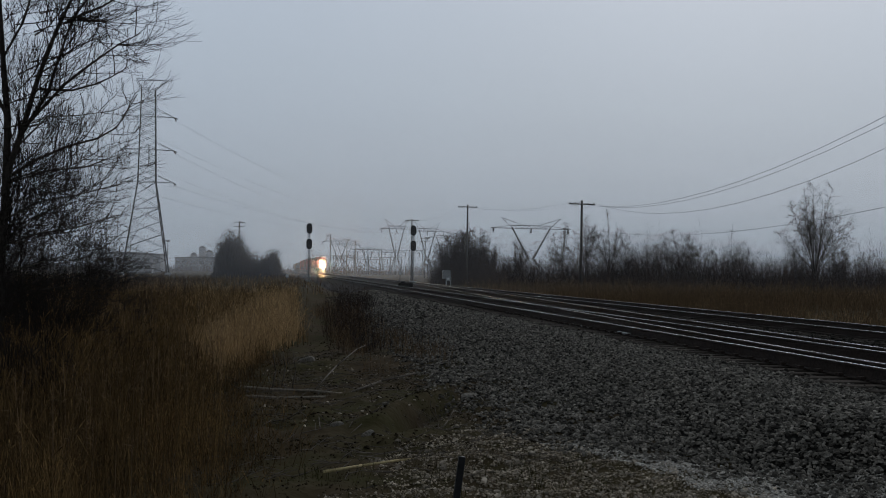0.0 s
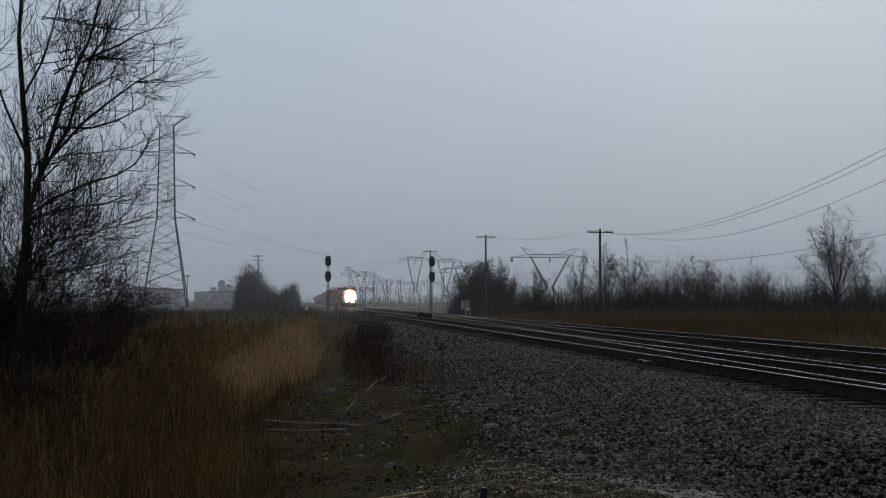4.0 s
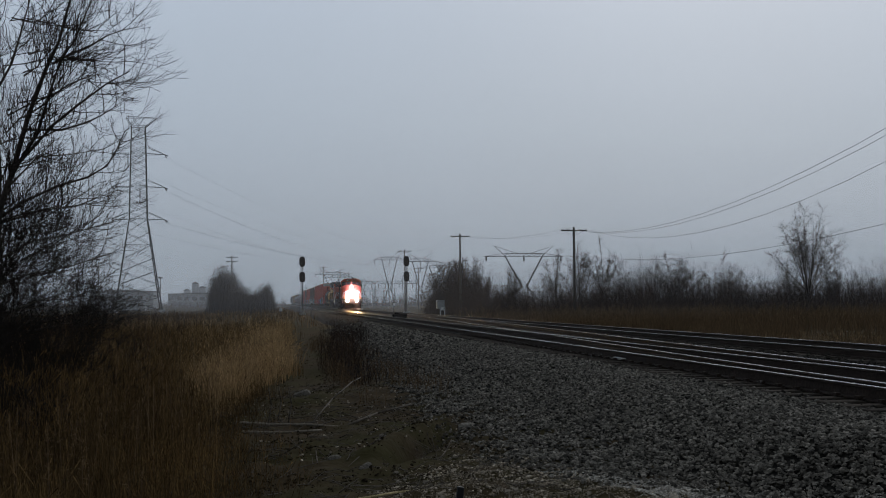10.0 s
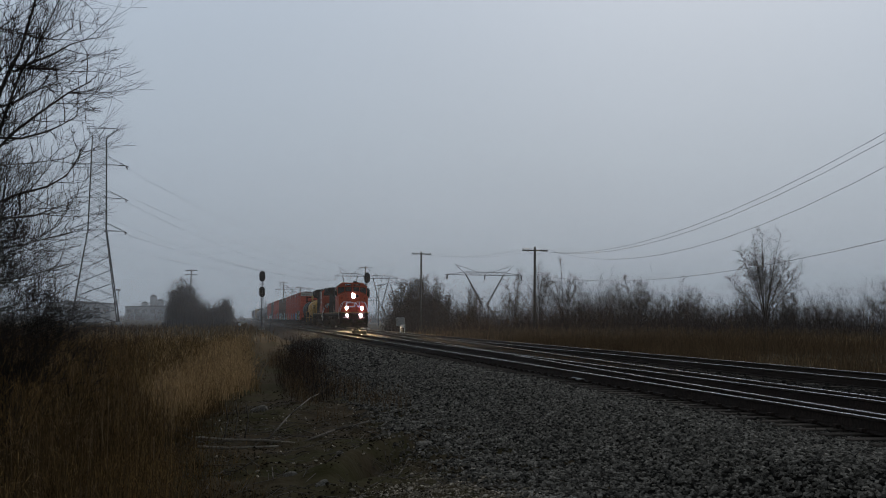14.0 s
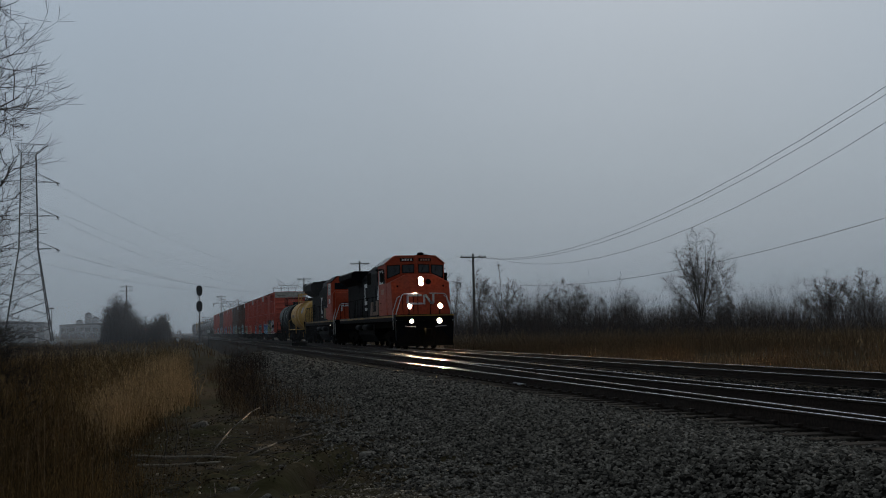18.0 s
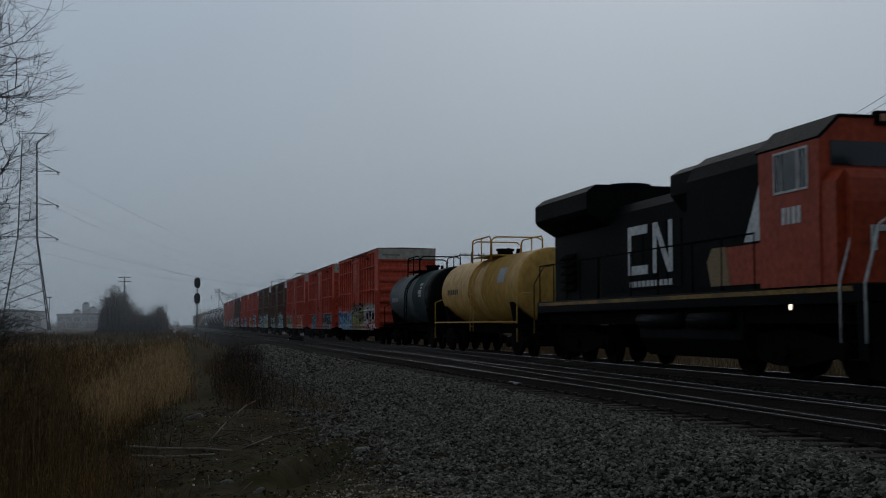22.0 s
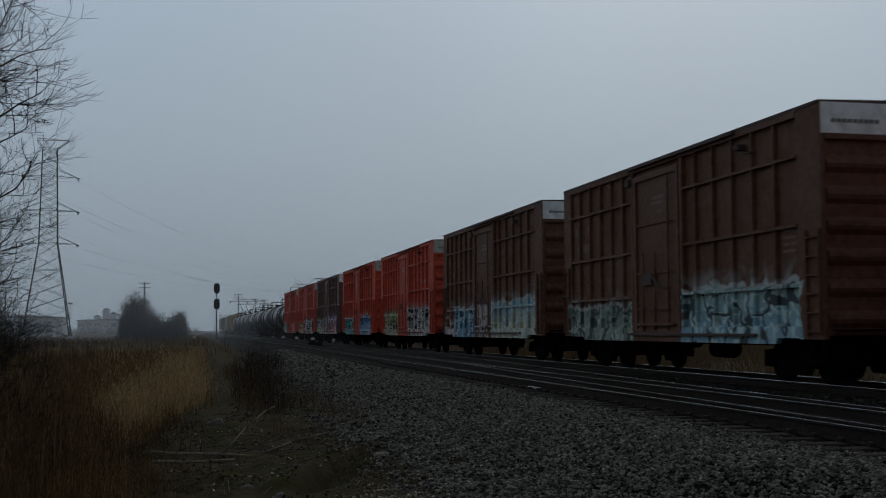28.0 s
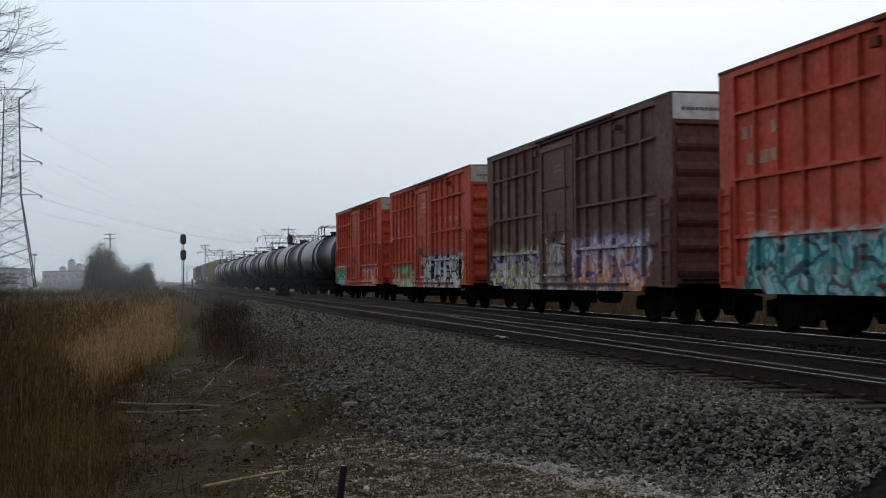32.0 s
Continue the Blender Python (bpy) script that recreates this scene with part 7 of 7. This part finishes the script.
SEED = mat("pale_seed_heads", (0.30, 0.20, 0.11), (0.16, 0.10, 0.055), rough=0.95, bump=0, scale=3, island=0.4, spec=0.02)
seed_stalks("weed_stalks", "tall dead goldenrod stalks with pale seed heads", [(-4.5, 0.2, 7.5, 14, 260, 0.7, 1.15), (-6.5, 0.3, 14, 24, 420, 0.7, 1.2), (-14, 0.8, 24, 45, 420, 0.7, 1.3)], 81, SEED)

# ---- stones ----
def stones(name, label, spots, seed, material, height):
    rng = np.random.default_rng(seed)
    cube = np.array([(-1, -1, -1), (1, -1, -1), (1, 1, -1), (-1, 1, -1), (-0.8, -0.8, 1), (0.8, -0.8, 1), (0.8, 0.8, 1), (-0.8, 0.8, 1)], float)
    quads = np.array([(3, 2, 1, 0), (4, 5, 6, 7), (0, 1, 5, 4), (1, 2, 6, 5), (2, 3, 7, 6), (3, 0, 4, 7)])
    vs, fs = [], []
    k = 0
    for x0, x1, y0, y1, n, s0, s1, keep in spots:
        for _ in range(n):
            x, y = rng.uniform(x0, x1), rng.uniform(y0, y1)
            if keep and not keep(x, y, rng):
                continue
            s = rng.uniform(s0, s1)
            v = cube * rng.uniform(0.45, 1.0, (8, 3)) * np.array([1, rng.uniform(0.6, 1), rng.uniform(0.26, 0.55)]) * s
            a, b, c = rng.normal(0, 0.35), rng.normal(0, 0.35), rng.uniform(0, 6.28)
            R = np.array(Euler((a, b, c)).to_matrix())
            vs.append(v @ R.T + (x, y, height(x, y) + s * rng.uniform(0.0, 0.5)))
            fs.append(quads + k)
            k += 8
    me = bpy.data.meshes.new(name)
    me.from_pydata(np.concatenate(vs).tolist(), [], np.concatenate(fs).tolist())
    me.materials.append(material)
    tagged(new(name, me), label, name.replace("_", " "), kind="stuff")


def on_bank(x, y, rng):
    t = toe(y)
    return x > t + rng.normal(-0.03, 0.2) + 0.35 * noise.noise((x * 1.3, y * 1.3, 12))


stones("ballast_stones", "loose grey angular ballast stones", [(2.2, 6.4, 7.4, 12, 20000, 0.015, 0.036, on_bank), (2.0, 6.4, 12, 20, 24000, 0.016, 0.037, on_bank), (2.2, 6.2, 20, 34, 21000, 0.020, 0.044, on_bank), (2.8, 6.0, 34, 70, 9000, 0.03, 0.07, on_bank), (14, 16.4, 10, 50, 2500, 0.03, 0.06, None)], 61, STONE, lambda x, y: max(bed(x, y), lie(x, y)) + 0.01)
OILY = mat("oil_dark_stone", (0.050, 0.045, 0.038), (0.028, 0.025, 0.021), rough=0.9, scale=5, fine=40, bump=0.3, island=0.6, spec=0.03)
stones("track_stones", "oil-darkened stones between the rails", [(6.0, 8.9, 6, 40, 3500, 0.025, 0.05, None), (8.6, 11.3, 8, 45, 5500, 0.03, 0.06, None), (11.3, 14.2, 8, 45, 3000, 0.03, 0.06, None)], 66, OILY, lambda x, y: bed(x, y) + 0.01)
DIRTSTONE = mat("dull_pebbles", (0.58, 0.49, 0.38), (0.26, 0.22, 0.17), rough=0.95, bump=0.2, island=0.65, spec=0.05)
GRIT = mat("gravelly_grit", (0.46, 0.38, 0.28), (0.22, 0.18, 0.13), rough=0.95, bump=0.2, island=0.5, spec=0.05)


def pebbly(x, y, r):
    """Stony dirt by the ballast's foot, thinning out toward the weeds and further up the track."""
    return x < toe(y) + 0.3 and r.random() < smooth(-0.6, 0.7, x - 0.75 - 0.32 * (y - 9) + 0.6 * noise.noise((x * 0.9, y * 0.9, 2))) * smooth(14.5, 11.5, y)


stones("pebbles", "scattered dull pebbles in the dirt", [(0.0, 4.2, 7.2, 14.5, 9500, 0.004, 0.022, pebbly), (0.0, 4.2, 7.2, 14.5, 500, 0.02, 0.04, pebbly), (-0.6, 2.8, 13, 24, 350, 0.010, 0.028, None)], 62, DIRTSTONE, lie)
stones("grit", "brown grit and fine gravel in the dirt", [(0.0, 4.2, 7.2, 14.5, 64000, 0.005, 0.013, pebbly)], 65, GRIT, lie)
stones("pale_gravel", "pale crushed limestone gravel by the ballast", [(2.6, 5.4, 7.6, 11.4, 62000, 0.005, 0.014, lambda x, y, r: abs(x - toe(y) + 0.12) < 0.5 * smooth(11.3, 9.8, y) + 0.3 * noise.noise((x * 1.6, y * 1.6, 1)) + r.normal(0, 0.06))], 63, PALE, lambda x, y: max(lie(x, y), bed(x, y) if x > toe(y) - 0.3 else -9) + 0.008)

CLOD = mat("brown_clods", (0.080, 0.060, 0.036), (0.040, 0.031, 0.019), rough=0.98, bump=0.3, island=0.7, spec=0.02)
stones("earth_clods", "brown clods and dead leaf litter on bare earth", [(-1.2, 3.0, 11, 26, 9000, 0.006, 0.026, lambda x, y, r: x < toe(y) + 0.1 and noise.noise((x * 1.6, y * 0.9, 77)) > -0.1), (-1.4, 2.6, 7, 12, 3500, 0.005, 0.016, None), (-0.5, 4.5, 26, 60, 1200, 0.012, 0.035, lambda x, y, r: x < toe(y) + 0.2)], 64, CLOD, lie)
# fallen wood and litter
STRAW = mat("bleached_stick", (0.50, 0.40, 0.20), (0.40, 0.30, 0.14), rough=0.8, bump=0.1)
PALEWOOD = mat("bleached_wood", (0.34, 0.29, 0.22), (0.24, 0.20, 0.15), rough=0.9, bump=0.3)
DEADWOOD = mat("grey_deadwood", (0.13, 0.105, 0.078), (0.08, 0.065, 0.05), rough=0.9, bump=0.4)


def bent_stick(name, label, category, pts, r, material, group=""):
    s = Shape()
    for i, (a, b) in enumerate(zip(pts, pts[1:])):
        s.tube(a, b, r * (1 - 0.5 * i / len(pts)), r * (1 - 0.5 * (i + 1) / len(pts)), 7)
    tagged(part(name, s, material), label, category, group)


bent_stick("pale_reed", "long bleached yellow reed lying on the dirt", "stick", [(0.42, 9.7, -0.62), (0.75, 9.93, -0.61), (1.1, 10.2, -0.61), (1.45, 10.42, -0.63)], 0.014, STRAW)
stake = thing("stake", "short black leaning stake in the gravel", "stake", at=pose(1.06, 7.0, -0.75, 0, 7, 0))
part("shaft", Shape().cbox(-0.02, 0.02, -0.02, 0.02, 0, 0.69, 0.004), SIGNAL, stake)
bent_stick("fallen_branch", "grey fallen branch on bare earth", "branch", [(-0.5, 17.7, -0.72), (0.0, 17.1, -0.7), (0.5, 16.6, -0.66), (1.0, 16.5, -0.70)], 0.026, PALEWOOD, "fallen branches")
bent_stick("fallen_branch", "pale fallen branch on bare earth", "branch", [(-0.4, 16.6, -0.74), (0.1, 16.0, -0.70), (0.7, 16.0, -0.68)], 0.022, PALEWOOD, "fallen branches")
bent_stick("fallen_branch", "thin fallen branch leaning on the bank", "branch", [(0.6, 17.2, -0.7), (1.0, 19.0, -0.5), (1.5, 21.5, -0.4), (1.8, 23.4, -0.45)], 0.014, DEADWOOD, "fallen branches")
bent_stick("fallen_branch", "dark forked branch on bare earth", "branch", [(1.0, 16.5, -0.7), (1.6, 17.6, -0.62), (2.2, 18.2, -0.55)], 0.02, DEADWOOD, "fallen branches")
rng = random.Random(71)
for i in range(26):
    x, y = rng.uniform(-0.6, 2.2), rng.uniform(12, 22)
    a, l = rng.uniform(0, 6.28), rng.uniform(0.25, 0.9)
    z = lie(x, y) + 0.02
    bent_stick("twig", "small dry twig on bare earth", "twig", [(x, y, z), (x + math.cos(a) * l * 0.5, y + math.sin(a) * l * 0.5, z + 0.05), (x + math.cos(a) * l, y + math.sin(a) * l, z + rng.uniform(0, 0.2))], 0.008, DEADWOOD, "twigs")
for x, y in ((0.1, 18.0), (0.25, 17.6), (-0.05, 17.5)):
    bent_stick("dead_stalk", "broken pale upright stalk", "stalk", [(x, y, -0.8), (x + 0.06, y, -0.45), (x + 0.02, y, -0.2)], 0.012, DEADWOOD, "dead stalks")
for i, (x, y, s) in enumerate(((2.6, 15.3, 0.12), (3.0, 14.9, 0.09), (1.35, 14.0, 0.07), (0.7, 13.0, 0.08), (0.6, 22.5, 0.16), (1.0, 12.4, 0.07))):
    b = Shape()
    b.cbox(-s, s, -s * 0.7, s * 0.7, -0.1, s * 0.55, s * 0.25)
    tagged(part("rock", b, STONE, at=pose(x, y, max(lie(x, y), bed(x, y) if x > toe(y) else -9), 8, 5 * i, 40 * i)), "dull grey rock lying in the dirt", "rock", "rocks")

bent_stick("fallen_branch", "dark broken branch lying beside the gravel", "branch", [(0.0, 8.35, -0.74), (0.35, 8.75, -0.71), (0.8, 9.3, -0.68), (1.1, 9.55, -0.70)], 0.026, TWIG, "fallen branches")
blades("moss", "dull green moss on the bare earth", [(-1.3, 1.4, 10.5, 17, 16000, 0.008, 0.035, 0.006, lambda x, y: noise.noise((x * 0.9, y * 0.55, 63)) > 0.12)], 57, mat("dull_moss", (0.060, 0.070, 0.018), (0.040, 0.045, 0.016), rough=0.98, bump=0, island=0.4, spec=0.01), 0.6)

# thin dead twigs strewn over the bare earth
litter = Shape()
for i in range(700):
    x, y = rng.uniform(-1.0, 2.6), rng.uniform(9.5, 26)
    a, l = rng.uniform(0, 6.28), rng.uniform(0.08, 0.45)
    p = Vector((x, y, lie(x, y) + 0.012))
    q = Vector((x + math.cos(a) * l, y + math.sin(a) * l, 0))
    q.z = lie(q.x, q.y) + rng.uniform(0.01, 0.07)
    litter.tube(p, q, 0.006, 0.003, 3, caps=False)
    if rng.random() < 0.5:
        litter.tube(p.lerp(q, 0.5), p.lerp(q, 0.5) + Vector((math.cos(a + 0.8) * l * 0.5, math.sin(a + 0.8) * l * 0.5, 0.05)), 0.004, 0.002, 3, caps=False)
tagged(part("dead_twigs", litter, DEADWOOD), "thin grey dead twigs strewn over bare earth", "twigs", kind="stuff")

# ---- ties, last ----
TIE_MESH = {}


def tie(track, x, y, z, half):
    if half not in TIE_MESH:
        TIE_MESH[half] = Shape().cbox(-half, half, -0.115, 0.115, -0.2, 0, 0.012).data("tie", TIE)
    part("tie", TIE_MESH[half], None, track, at=pose(x, y, z - 0.17, 0, 0, rng.uniform(-0.7, 0.7)))


for i in range(150):
    y = 4.0 + 0.52 * i
    o = spread(y)
    tie(crossover if y < 80 else near_track, NEAR_X + o / 2, y, cross_z(y) if o > 2.6 else NEAR_Z, 1.3 + round(o / 2 * 5) / 5)
for i in range(140):
    tie(far_track, FAR_X, 5.0 + 0.52 * i, 0.0, 1.3)
CLIPS = Shape().cbox(-0.09, 0.09, -0.1, 0.1, 0, 0.02, 0.004).cbox(-0.13, -0.07, -0.05, 0.05, 0.02, 0.05, 0.004).data("tie_plate", RAIL)
for i in range(70):
    part("tie_plate", CLIPS, None, near_track, at=pose(NEAR_X - 0.7525, 4.0 + 0.52 * i, NEAR_Z - 0.17))


# ---- what moves ----
def lead_lights(t):
    """Where the lead locomotive's lights are along the track."""
    return 26.0 + (15.5 * (20 - t) if t < 20 else -15.25 * (t - 20))


def motions():
    times = [0, 4, 8, 12, 16, 20, 24, 28, 32]
    for ob, back in TRAIN:
        walk(ob, [(t, pose(FAR_X, lead_lights(t) + back, 0)) for t in times])
    # wheels of one size turn alike: the first is keyed, and the others take its keys
    first = {}
    for w, r in WHEELS:
        if r not in first:
            walk(w, [(k / FPS, pose(0, 0, 0, math.degrees((lead_lights(0) - lead_lights(k / FPS)) / r) % 360)) for k in range(32 * FPS + 1)])
            first[r] = w.animation_data
        else:
            w.rotation_mode = "QUATERNION"
            keys = w.animation_data_create()
            keys.action = first[r].action
            keys.action_slot = first[r].action_slot


motions()
